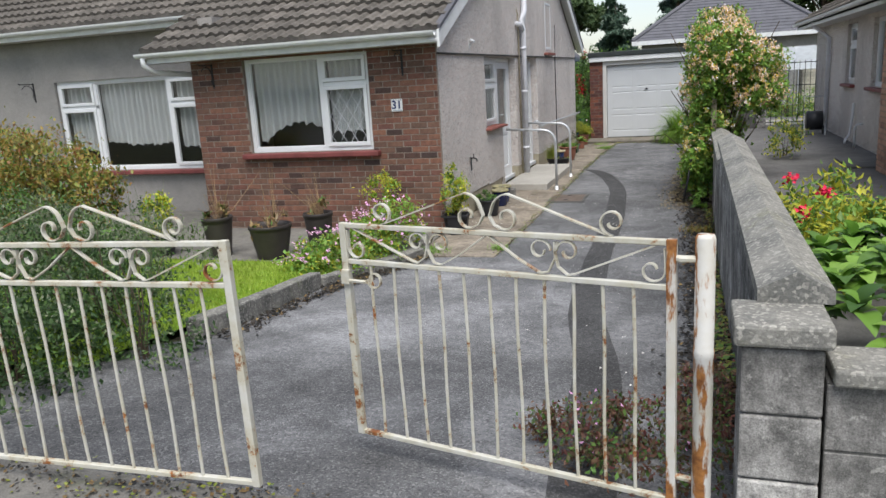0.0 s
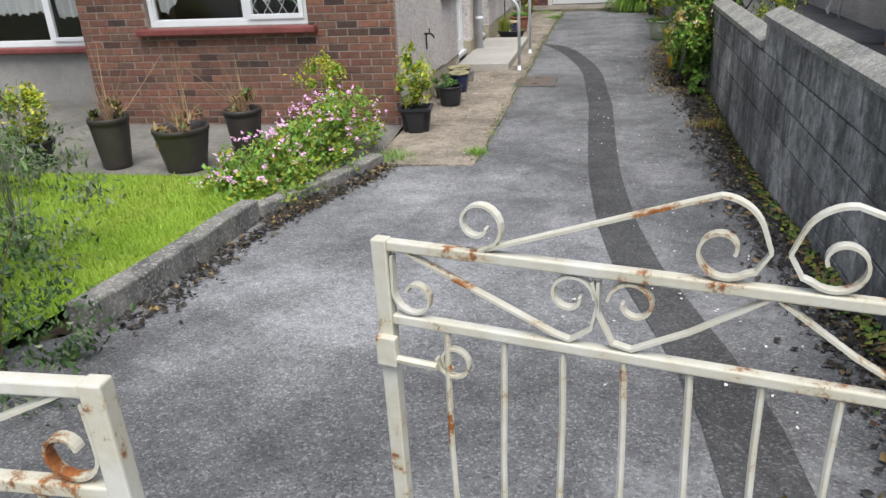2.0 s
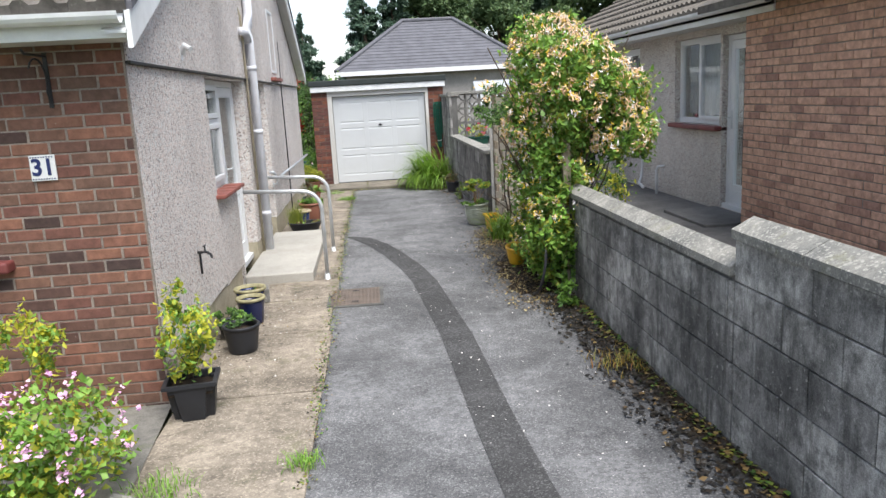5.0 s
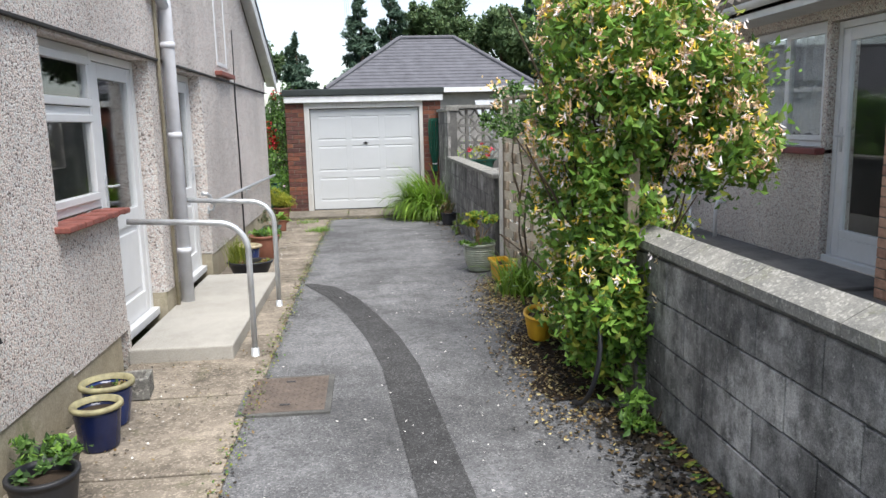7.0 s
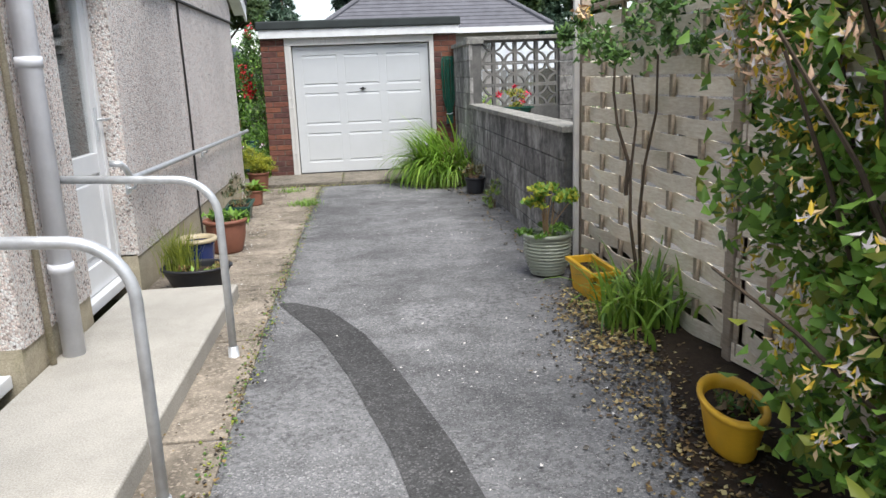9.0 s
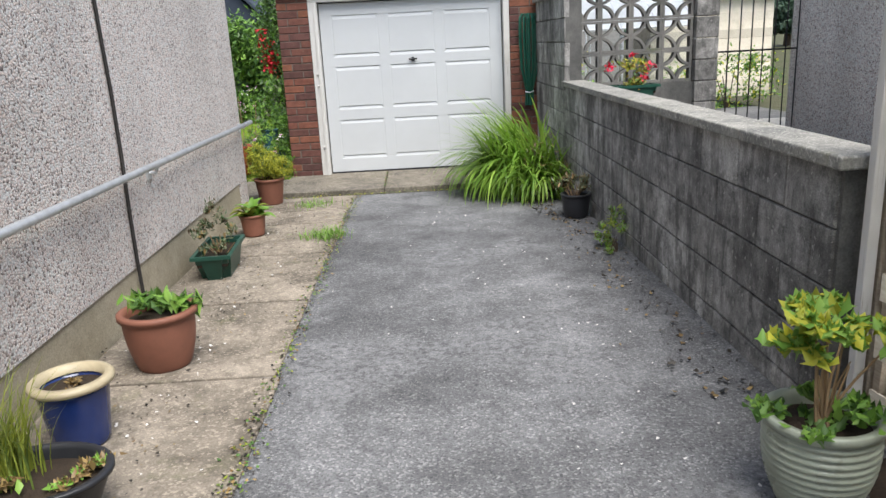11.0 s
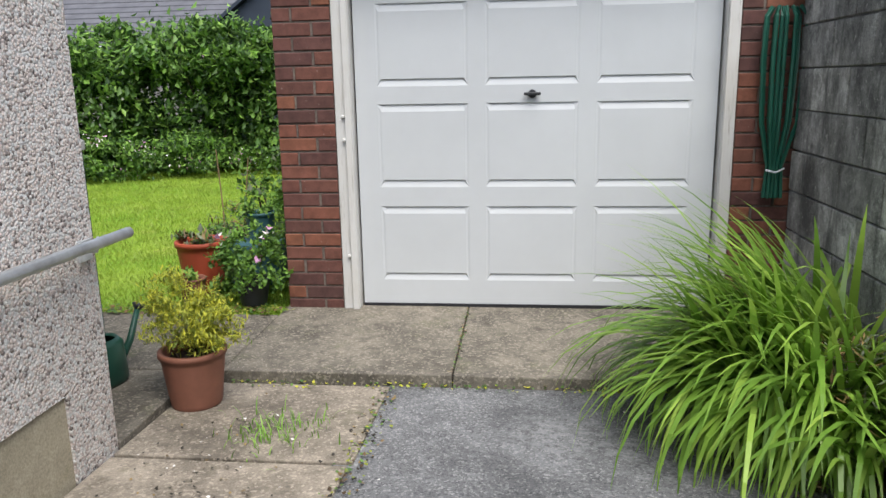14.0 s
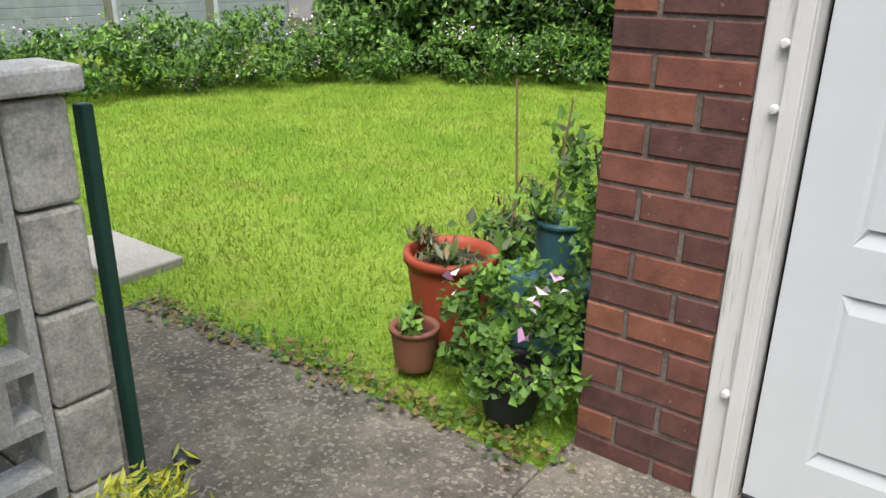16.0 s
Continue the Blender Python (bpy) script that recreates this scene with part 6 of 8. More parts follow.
bush(p, [(0, 0, 0.38, 0.19, 0.19, 0.12), (-0.1, 0.05, 0.5, 0.12, 0.12, 0.12), (0.13, -0.03, 0.37, 0.13, 0.13, 0.1), (0.02, 0.08, 0.44, 0.12, 0.1, 0.12)], 5600, 0.008, [LEAF_FERN, LEAF_YELLOW], 37, [0.35, 0.65], long=4.2, stem=9, stem_h=0.25, shell=0.25)

# garden side of the garage
p = round_pot("plant_pot", "large orange-red pot with dry plants on the lawn edge", -2.66, 18.48, 0.165, 0.125, 0.36, TERRACOTTA_RED, rim=0.02, z=-0.03)
bush(p, [(0, 0, 0.38, 0.16, 0.16, 0.05)], 260, 0.02, [LITTER, LEAF_GREY, LEAF_MID], 41, long=3, stem=8, stem_h=0.12, stem_mat=DRY_STEM)
p = round_pot("plant_pot", "small terracotta pot with seedlings", -2.63, 18.23, 0.085, 0.068, 0.16, TERRACOTTA, rim=0.01, z=-0.03)
bush(p, [(0, 0, 0.18, 0.08, 0.08, 0.04)], 90, 0.025, [LEAF_BRIGHT, LEAF_MID], 42)
p = round_pot("plant_pot", "teal plastic pot with trailing green stems", -2.28, 18.62, 0.1, 0.085, 0.2, TEAL_PLASTIC, rim=0.014, z=0.3)
bush(p, [(0, 0, 0.24, 0.14, 0.14, 0.07)], 260, 0.025, [LEAF_MID, LEAF_BRIGHT], 43)
bm = bmesh.new()
box(bm, -0.18, 0.18, -0.1, 0.1, 0, 0.3, 0.02)
st = thing("crate", "teal plastic crate under a plant pot", "crate", pose(-2.3, 18.6, -0.0))
part("body", bm, TEAL_PLASTIC, st)
p = round_pot("plant_pot", "black plastic pot among leafy geraniums", -2.2, 18.18, 0.11, 0.08, 0.18, BLACK_PLASTIC, rim=0.01, z=-0.03)
bush(p, [(-0.02, 0.0, 0.27, 0.2, 0.16, 0.2), (0.06, -0.04, 0.2, 0.16, 0.12, 0.18), (0.08, 0.2, 0.5, 0.14, 0.2, 0.28), (-0.2, 0.1, 0.2, 0.14, 0.14, 0.16)], 2300, 0.028, [LEAF_MID, LEAF_BRIGHT], 44, [0.5, 0.5], "lobed green leaves", long=1.2)
blooms(p, [(-0.03, -0.02, 0.42, 0.16, 0.12, 0.15)], 14, 0.035, [PINK_FLOWER, WHITE_FLOWER], 45)

# right side of the drive
p = round_pot("planter", "large ribbed sage-green pot with a leafy shrub", 0.79, 11.1, 0.165, 0.115, 0.3, SAGE_GLAZE, rim=0.02, ribs=11, belly=0.02)
bush(p, [(0.05, 0, 0.61, 0.17, 0.17, 0.05), (-0.07, 0.02, 0.54, 0.1, 0.12, 0.05), (0.12, -0.05, 0.56, 0.1, 0.1, 0.05)], 620, 0.034, [LEAF_BRIGHT, LEAF_YELLOW], 51, [0.6, 0.4], "bright green leaf crown", long=1.9)
bush(p, [(0, 0, 0.31, 0.17, 0.17, 0.05)], 300, 0.028, [LEAF_MID, LEAF_BRIGHT], 52, name="ground_leaves")
bm = bmesh.new()
stems(bm, (0, 0, 0.26), 12, 0.32, 0.006, random.Random(5), 0.5)
part("stem", bm, DRY_STEM, p)
yp = trough("trough", "yellow plastic trough of dry leaves by the fence", 0.94, 10.53, 0.17, 0.46, 0.2, YELLOW_PLASTIC, 3, taper=0.84)
bush(yp, [(0, 0, 0.16, 0.06, 0.19, 0.012)], 260, 0.022, [LITTER, LEAF_FERN], 53, [0.6, 0.4], "dry yellow leaves")
yp = round_pot("trough", "oval yellow plastic trough half hidden by honeysuckle", 0.86, 8.5, 0.115, 0.085, 0.19, YELLOW_PLASTIC, rim=0.012, sx=1.0, sy=2.0, rz=-12)
bush(yp, [(0, 0, 0.16, 0.07, 0.17, 0.03)], 160, 0.025, [LITTER, LEAF_MID], 54)
p = round_pot("plant_pot", "dark grey plastic pot with dried stems", 0.9, 15.25, 0.125, 0.1, 0.2, BLACK_PLASTIC, rim=0.01, z=-0.03)
bush(p, [(0, 0, 0.28, 0.13, 0.13, 0.1)], 320, 0.014, [LEAF_GREY, LITTER], 55, long=4, stem=16, stem_h=0.16, stem_mat=DRY_STEM)
wp = trough("window_box", "green plastic window box with red flowers on the wall", 1.55, 16.0, 0.5, 0.17, 0.16, GREEN_PLASTIC, 8, z=0.83)
bush(wp, [(0.02, 0, 0.25, 0.2, 0.1, 0.13)], 420, 0.022, [LEAF_MID, LEAF_YELLOW, LEAF_ORANGE], 56)
blooms(wp, [(0, 0, 0.3, 0.22, 0.1, 0.13)], 70, 0.03, [RED_FLOWER, HOTPINK], 57)
bm = bmesh.new()
box(bm, -0.4, 0.4, -0.12, 0.12, -0.75, 0.0, 0.01)
single("shelf_block", bm, BLOCK, "grey concrete block stand behind the low wall", "stand", at=pose(1.6, 16.0, 0.83))

# water butt and watering can behind the house
wb = thing("water_butt", "dark slate plastic water butt behind the house corner", "water butt", pose(-2.47, 16.56, -0.05))
SLATE_PLASTIC = plain_mat("slate_plastic", (0.1, 0.12, 0.135), 0.5)
for name, rows in (("barrel", [(0, 0), (0.12, 0), (0.125, 0.02), (0.131, 0.48), (0.13, 0.95)]),
                   ("band", [(0.131, 0.49), (0.137, 0.5), (0.137, 0.53), (0.131, 0.54)]),
                   ("lid", [(0.136, 0.945), (0.138, 0.97), (0.128, 0.985), (0.06, 1.02), (0, 1.03)])):
    bm = bmesh.new()
    lathe(bm, rows, 28)
    part(name, bm, SLATE_PLASTIC, wb, smooth=True)
wc = thing("watering_can", "dark green plastic watering can on the patio", "watering can", pose(-2.5, 16.9, -0.05, 0, 0, 75))
bm = bmesh.new()
lathe(bm, [(0, 0), (0.1, 0), (0.115, 0.02), (0.105, 0.2), (0.08, 0.23), (0.07, 0.22)], 22, 1.2, 0.9)
part("body", bm, GREEN_PLASTIC, wc, smooth=True)
bm = bmesh.new()
tube(bm, [(0.1, 0, 0.05), (0.2, 0, 0.16), (0.27, 0, 0.3)], 0.022, 10, 0.014)
part("spout", bm, GREEN_PLASTIC, wc, smooth=True)
bm = bmesh.new()
tube(bm, [(0.27, 0, 0.3), (0.285, 0, 0.325)], 0.014, 12, 0.035)
part("rose", bm, BLACK_PLASTIC, wc, smooth=True)
bm = bmesh.new()
tube(bm, [(0.05 * math.cos(t) - 0.03, 0, 0.2 + 0.12 * math.sin(t)) for t in np.linspace(0, math.pi, 10)] + [(-0.13, 0, 0.1)], 0.013, 8)
part("handle", bm, GREEN_PLASTIC, wc, smooth=True)


EARTH_LITTER = leaf_mat("yellowed_leaf", (0.42, 0.33, 0.12), (0.5, 0.43, 0.22), (0.3, 0.2, 0.08), thin=0.1)
PALE_PINK = plain_mat("pale_pink_petal", (0.74, 0.46, 0.6), 0.6)


# ---- plants of the front garden ----
def plant(name, label, x, y, z=None):
    return thing(name, label, "plant", pose(x, y, ground_z(y) if z is None else z))


def spread_over(blobs, n, seed, out=1.05, low=-0.5):
    """Points spread evenly over the outer side of the clumps."""
    rng_ = np.random.default_rng(seed)
    b = np.array(blobs)
    area = (b[:, 3] * b[:, 4] * b[:, 5]) ** 0.67
    k = rng_.choice(len(b), n, p=area / area.sum())
    d = rng_.normal(0, 1, (n, 3))
    d /= np.linalg.norm(d, axis=1)[:, None]
    d[:, 2] = np.where(d[:, 2] < low, -d[:, 2], d[:, 2])
    q = b[k, :3] + d * b[k, 3:] * rng_.uniform(0.95, out + 0.08, (n, 1))
    inside = np.zeros(n, bool)
    for r in b:
        inside |= (((q - r[:3]) / (r[3:] * 0.9)) ** 2).sum(1) < 1
    return q[~inside]


p = plant("geranium_bed", "sprawling pink-flowered hardy geranium over the kerb", -2.6, 3.2)
GB = [(0.1, -0.3, 0.14, 0.28, 0.4, 0.17), (0.15, 0.3, 0.22, 0.36, 0.45, 0.2), (-0.08, 0.0, 0.18, 0.32, 0.45, 0.19), (0.25, 0.85, 0.27, 0.34, 0.38, 0.26), (0.05, 0.65, 0.24, 0.32, 0.38, 0.24), (-0.2, -0.35, 0.12, 0.26, 0.32, 0.14)]
bush(p, GB, 7500, 0.033, [LEAF_BRIGHT, LEAF_FERN, LEAF_YELLOW], 61, [0.6, 0.26, 0.14], "lobed green leaves", long=1.3, flat=-0.02)
heads = np.repeat(spread_over([(q[0], q[1], q[2] + 0.05, q[3], q[4], q[5]) for q in GB], 230, 62, 1.2, -0.1), 5, 0)
plant_part("flower", leaves_mesh("flower", heads + np.random.default_rng(63).normal(0, 0.01, heads.shape), 0.022, [PINK_FLOWER, PALE_PINK], None, 1.3, 0.1, 62, 0.5), p, "small pink five-petalled flowers")
bm = bmesh.new()
rng = random.Random(6)
for q in GB:
    stems(bm, (q[0], q[1], 0.0), 14, 0.42, 0.0025, rng, 0.7, 0.4)
part("stem", bm, LEAF_BRIGHT, p)
p = plant("golden_shrub", "small golden-leaved shrub against the brick wall", -2.75, 4.75)
bush(p, [(0, 0, 0.6, 0.22, 0.18, 0.22)], 650, 0.026, [LEAF_YELLOW, LEAF_BRIGHT], 63, [0.6, 0.4], stem=6, stem_h=0.55)
p = round_pot("plant_pot", "dark plastic pot with a small upright golden shrub", -5.1, 3.5, 0.17, 0.12, 0.25, BLACK_PLASTIC, z=ground_z(3.5) + 0.03, rim=0.012)
bush(p, [(0, 0, 0.48, 0.17, 0.17, 0.26)], 900, 0.026, [LEAF_YELLOW, LEAF_BRIGHT], 64, [0.7, 0.3], stem=6, stem_h=0.5)
p = plant("hedge_shrub", "dense dark green spreading shrub behind the gate", -3.3, -0.25)
HB = [(0.55, -0.4, 0.2, 0.6, 0.5, 0.26), (0.1, -0.2, 0.34, 0.8, 0.6, 0.36), (-0.7, -0.1, 0.42, 0.8, 0.7, 0.45), (0.5, 0.35, 0.25, 0.6, 0.5, 0.32), (-1.6, 0.1, 0.45, 0.8, 0.7, 0.48), (-0.3, 0.6, 0.35, 0.8, 0.5, 0.4), (1.0, 0.1, 0.1, 0.35, 0.5, 0.18), (0.75, -0.75, 0.22, 0.5, 0.35, 0.3), (-0.3, -0.7, 0.3, 0.9, 0.35, 0.36), (-1.6, -0.6, 0.35, 0.8, 0.4, 0.4)]
bush(p, HB, 26000, 0.021, [LEAF_DARK, LEAF_MID, LEAF_GREY], 65, [0.82, 0.1, 0.08], "small dark leaves", flat=-0.02)
bm = bmesh.new()
rng = random.Random(9)
for q in HB:
    stems(bm, (q[0], q[1], 0.0), 8, 0.7, 0.006, rng, 0.8, 0.4)
part("stem", bm, BARK, p)
p = plant("lavender_bush", "feathery grey-green shrub with thin stalks", -4.1, 0.85)
LB = [(0, 0, 0.5, 0.7, 0.5, 0.42), (0.9, 0.2, 0.4, 0.55, 0.45, 0.35), (-1.0, 0.0, 0.55, 0.8, 0.5, 0.42), (0.5, -0.3, 0.6, 0.45, 0.35, 0.3)]
bush(p, LB, 7500, 0.016, [LEAF_GREY, LEAF_MID], 66, [0.7, 0.3], "narrow grey-green leaves", long=3.2)
bm = bmesh.new()
rng = random.Random(19)
for q in LB:
    stems(bm, (q[0], q[1], 0.1), 26, 0.95, 0.003, rng, 0.55, 0.3)
part("stem", bm, LEAF_GREY, p)
p = plant("orange_shrub", "rounded shrub with orange and bronze leaves by the window", -6.5, 3.25)
bush(p, [(0.1, 0, 1.1, 0.6, 0.5, 0.45), (-0.8, 0.1, 1.15, 0.7, 0.6, 0.48), (0.65, -0.1, 0.85, 0.45, 0.45, 0.38), (-0.3, -0.2, 0.5, 1.2, 0.6, 0.45)], 17000, 0.032, [LEAF_ORANGE, LEAF_MID, LEAF_FERN], 67, [0.7, 0.15, 0.15], stem=14, stem_h=0.8)
p = plant("green_shrub", "loose green shrub at the lawn's far side", -5.9, 2.3)
bush(p, [(0, 0, 0.45, 0.9, 0.7, 0.45), (-1.2, 0.3, 0.6, 0.9, 0.7, 0.5), (1.0, 0.2, 0.3, 0.5, 0.5, 0.3), (0.3, 1.2, 0.3, 0.6, 0.4, 0.3)], 8500, 0.026, [LEAF_MID, LEAF_DARK, LEAF_GREY], 68, [0.5, 0.3, 0.2], stem=10, stem_h=0.5)

# weeds at the gate post and along the walls
p = plant("red_weeds", "purple-red weeds with tiny pink flowers by the gate post", 0.9, -0.95)
bush(p, [(-0.1, 0.0, 0.1, 0.35, 0.3, 0.16), (0.05, 0.5, 0.08, 0.16, 0.4, 0.12), (-0.4, 0.15, 0.06, 0.25, 0.2, 0.1)], 5200, 0.014, [LEAF_RED, LEAF_MID], 71, [0.8, 0.2])
blooms(p, [(-0.1, 0.1, 0.2, 0.35, 0.3, 0.08)], 24, 0.016, [PINK_FLOWER], 72)


def scatter(name, label, rows, n, size, mats, seed, pick=None, kind="stuff", lift=0.012, spread=0.12):
    """Fallen leaves, chips and moss along lines given as (x, y)."""
    rng_ = np.random.default_rng(seed)
    pts = np.array(rows)
    k = rng_.integers(0, len(pts) - 1, n)
    f = rng_.uniform(0, 1, n)[:, None]
    q = pts[k] * (1 - f) + pts[k + 1] * f + rng_.normal(0, spread, (n, 2))
    z = np.array([ground_z(v) for v in q[:, 1]]) + lift + rng_.uniform(0, 0.012, n)
    me = leaves_mesh(name, np.column_stack([q, z]), size, mats, pick, 1.3, 0.1, seed, 0.15)
    return tagged(new(name, me), label, "leaf litter", kind=kind)


scatter("leaf_litter", "dark rotted leaf litter along the block wall", [(1.0, -0.5), (0.98, 2.5), (0.95, 5.2), (0.95, 7.0)], 4200, 0.026, [DARK_LITTER, DARK_LITTER, LITTER], 81, [0.5, 0.42, 0.08], spread=0.1)
scatter("leaf_litter", "dark litter in the gutter below the kerb", [(-2.12, 0.4), (-2.2, 2.2), (-2.12, 2.7), (-1.85, 3.75)], 1500, 0.026, [DARK_LITTER, LITTER], 82, [0.85, 0.15], spread=0.06)
scatter("leaf_litter", "brown fallen leaves and petals below the honeysuckle", [(0.75, 6.7), (0.7, 8.0), (0.75, 9.5), (0.9, 10.6)], 4200, 0.018, [LITTER, DARK_LITTER, EARTH_LITTER], 83, [0.4, 0.42, 0.18], spread=0.15)
scatter("leaf_litter", "fallen petals and chips near the low wall", [(0.85, 11.8), (0.85, 14.5), (0.6, 16.2)], 500, 0.02, [DARK_LITTER, LITTER], 84, [0.7, 0.3], spread=0.1)
scatter("stone_chips", "pale petals and stone chips scattered on the asphalt", [(0.3, 0.5), (0.1, 5), (0.2, 10), (-0.1, 16)], 420, 0.012, [STONE_WHITE], 85, spread=0.5)
scatter("moss", "green moss and weeds in the joint beside the asphalt", [(-1.13, 3.9), (-1.13, 8), (-1.12, 12), (-1.11, 17)], 2600, 0.014, [LEAF_MID, LEAF_FERN, LITTER, DARK_LITTER], 86, spread=0.035)
scatter("moss", "moss and weeds in the apron joint", [(-1.9, 17.08), (-0.3, 17.08), (0.9, 17.08)], 420, 0.014, [LEAF_MID, LEAF_YELLOW], 87, spread=0.03)
scatter("moss", "moss in the crack of the garage apron", [(-0.81, 17.12), (-0.81, 17.6), (-0.81, 18.2)], 160, 0.012, [LEAF_MID, DARK_LITTER, LITTER], 95, spread=0.012, lift=0.06)
scatter("moss", "small weeds at the foot of the block wall", [(1.07, 0.2), (1.08, 6.8)], 900, 0.026, [LEAF_MID, LEAF_FERN, LITTER], 88, spread=0.04, lift=0.02)
scatter("moss", "weeds along the edge of the back lawn", [(-3.9, 17.95), (-2.9, 18.03), (-2.0, 18.06)], 700, 0.022, [LEAF_FERN, LITTER, LEAF_MID], 90, spread=0.05, lift=0.08)
scatter("leaf_litter", "grit and dead leaves on the path slabs", [(-1.85, 5.5), (-1.6, 9), (-1.7, 13), (-1.6, 16.5)], 1500, 0.012, [DARK_LITTER, LITTER, STONE_WHITE], 89, [0.5, 0.3, 0.2], spread=0.2, lift=0.02)
for x, y, r, n, mats, lab in ((0.93, 5.25, 0.1, 160, [LEAF_ORANGE, LEAF_YELLOW], "dry orange grass tuft at the wall foot"), (-1.2, 15.0, 0.09, 240, [LEAF_BRIGHT], "bright grass tuft in the path joint"), (-1.5, 16.5, 0.1, 120, [LEAF_BRIGHT, LEAF_YELLOW], "grass tuft in the slab joint"), (-1.15, 4.2, 0.05, 120, [LEAF_BRIGHT], "small grass tuft at the path corner"), (-1.9, 4.0, 0.1, 200, [LEAF_BRIGHT, LEAF_FERN], "grass tuft at the end of the kerb")):
    g = plant("grass_tuft", lab, x, y, ground_z(y) + 0.01)
    plant_part("blade_tuft", blades_mesh("blade_tuft", n, r, 0.085, 0.005, mats[:1], int(abs(x) * 100 + y), 0.8, 4), g)
p = plant("wall_weed", "straggly green weed growing at the low wall", 0.92, 14.1)
bush(p, [(0, 0, 0.1, 0.1, 0.22, 0.1), (0.05, 0.1, 0.22, 0.05, 0.1, 0.1)], 460, 0.017, [LEAF_BRIGHT, LEAF_GREY, LEAF_FERN], 91, long=3, stem=8, stem_h=0.1)
p = plant("wall_weed", "leafy weed at the end of the block wall", 1.0, 6.75)
bush(p, [(0, 0, 0.12, 0.1, 0.25, 0.1), (0.06, 0.25, 0.3, 0.06, 0.06, 0.22)], 330, 0.032, [LEAF_MID, LEAF_BRIGHT], 92, stem=4, stem_h=0.3)

scatter("leaf_litter", "grit, moss and dead leaves under the closed gate", [(-2.6, -1.62), (-1.2, -1.6), (-0.4, -1.58)], 700, 0.015, [DARK_LITTER, LITTER, LEAF_FERN], 93, [0.4, 0.35, 0.25], spread=0.07)
scatter("leaf_litter", "yellow and brown leaves by the yellow trough", [(0.75, 9.6), (0.95, 10.1), (0.85, 10.3)], 420, 0.028, [EARTH_LITTER, LITTER], 94, [0.65, 0.35], spread=0.1)

# honeysuckle on its post
p = plant("honeysuckle", "large honeysuckle with cream and peach flowers over the fence", 1.2, 7.78)
HS = [(-0.12, -0.1, 0.5, 0.36, 0.6, 0.45), (-0.08, 0.2, 1.0, 0.4, 0.75, 0.4), (-0.05, 0.2, 1.55, 0.42, 0.75, 0.4), (0.0, 0.25, 2.1, 0.42, 0.7, 0.38), (0.0, 0.5, 2.4, 0.34, 0.45, 0.22), (0.42, -0.1, 1.8, 0.4, 0.42, 0.34), (0.5, -0.3, 1.45, 0.32, 0.38, 0.3), (-0.28, -0.6, 0.55, 0.2, 0.32, 0.38), (0.1, -0.5, 1.95, 0.4, 0.28, 0.36), (-0.12, -0.5, 1.25, 0.24, 0.2, 0.36), (-0.02, -0.72, 1.72, 0.2, 0.14, 0.24), (-0.14, -0.78, 0.75, 0.13, 0.14, 0.25)]
bush(p, HS, 24000, 0.04, [LEAF_MID, LEAF_FERN, LEAF_BRIGHT], 101, [0.2, 0.25, 0.55], "oval green leaves", long=1.5, flat=0.02)
bm = bmesh.new()
rng = random.Random(14)
stems(bm, (0, 0, 0.0), 26, 2.3, 0.014, rng, 0.3, 0.5)
stems(bm, (-0.1, -0.3, 0.0), 12, 1.2, 0.012, rng, 0.5, 0.6)
tagged(part("stem", bm, BARK, p), kind="stuff")


def honeysuckle_heads(parent, blobs, n, mats, seed, size=0.03):
    """Whorls of thin curved petals."""
    rng_ = np.random.default_rng(seed)
    c = spread_over(blobs, n, seed)
    pts = np.repeat(c, 14, 0) + rng_.normal(0, 0.021, (len(c) * 14, 3))
    plant_part("flower_head", leaves_mesh("flower_head", pts, size * 0.42, mats, None, 2.9, 1.0, seed, 0.9), parent, "trumpet flowers in whorls")


big = [(q[0], q[1], q[2], q[3], q[4], q[5]) for q in HS]
honeysuckle_heads(p, big[2:7] + big[8:9] + big[10:11], 780, [CREAM_FLOWER, PEACH_FLOWER, PEACH_FLOWER, YELLOW_FLOWER, WHITE_FLOWER], 102, 0.034)
honeysuckle_heads(p, big[:2] + big[7:8] + big[9:10] + big[11:], 170, [CREAM_FLOWER, YELLOW_FLOWER, WHITE_FLOWER], 103)
hp = thing("hose_loop", "old dark hose loop under the honeysuckle", "hose", pose(0.8, 7.15, 0.02))
bm = bmesh.new()
tube(bm, [(0.0 + 0.05 * math.sin(t), 0.3 * math.cos(t), 0.3 + 0.3 * math.sin(t)) for t in np.linspace(-0.6, 4.6, 24)], 0.014, 8)
part("hose", bm, BLACK_PLASTIC, hp, smooth=True)
p = plant("strap_plant", "clump of strap leaves at the fence foot", 1.0, 9.9)
plant_part("leaves", blades_mesh("leaves", 120, 0.12, 0.5, 0.022, [LEAF_BLADE], 104, 0.9), p)
p = plant("strap_plant", "green strap leaves beside the yellow trough", 1.12, 10.05)
plant_part("leaves", blades_mesh("leaves", 90, 0.1, 0.42, 0.02, [LEAF_MID], 105, 1.0), p)

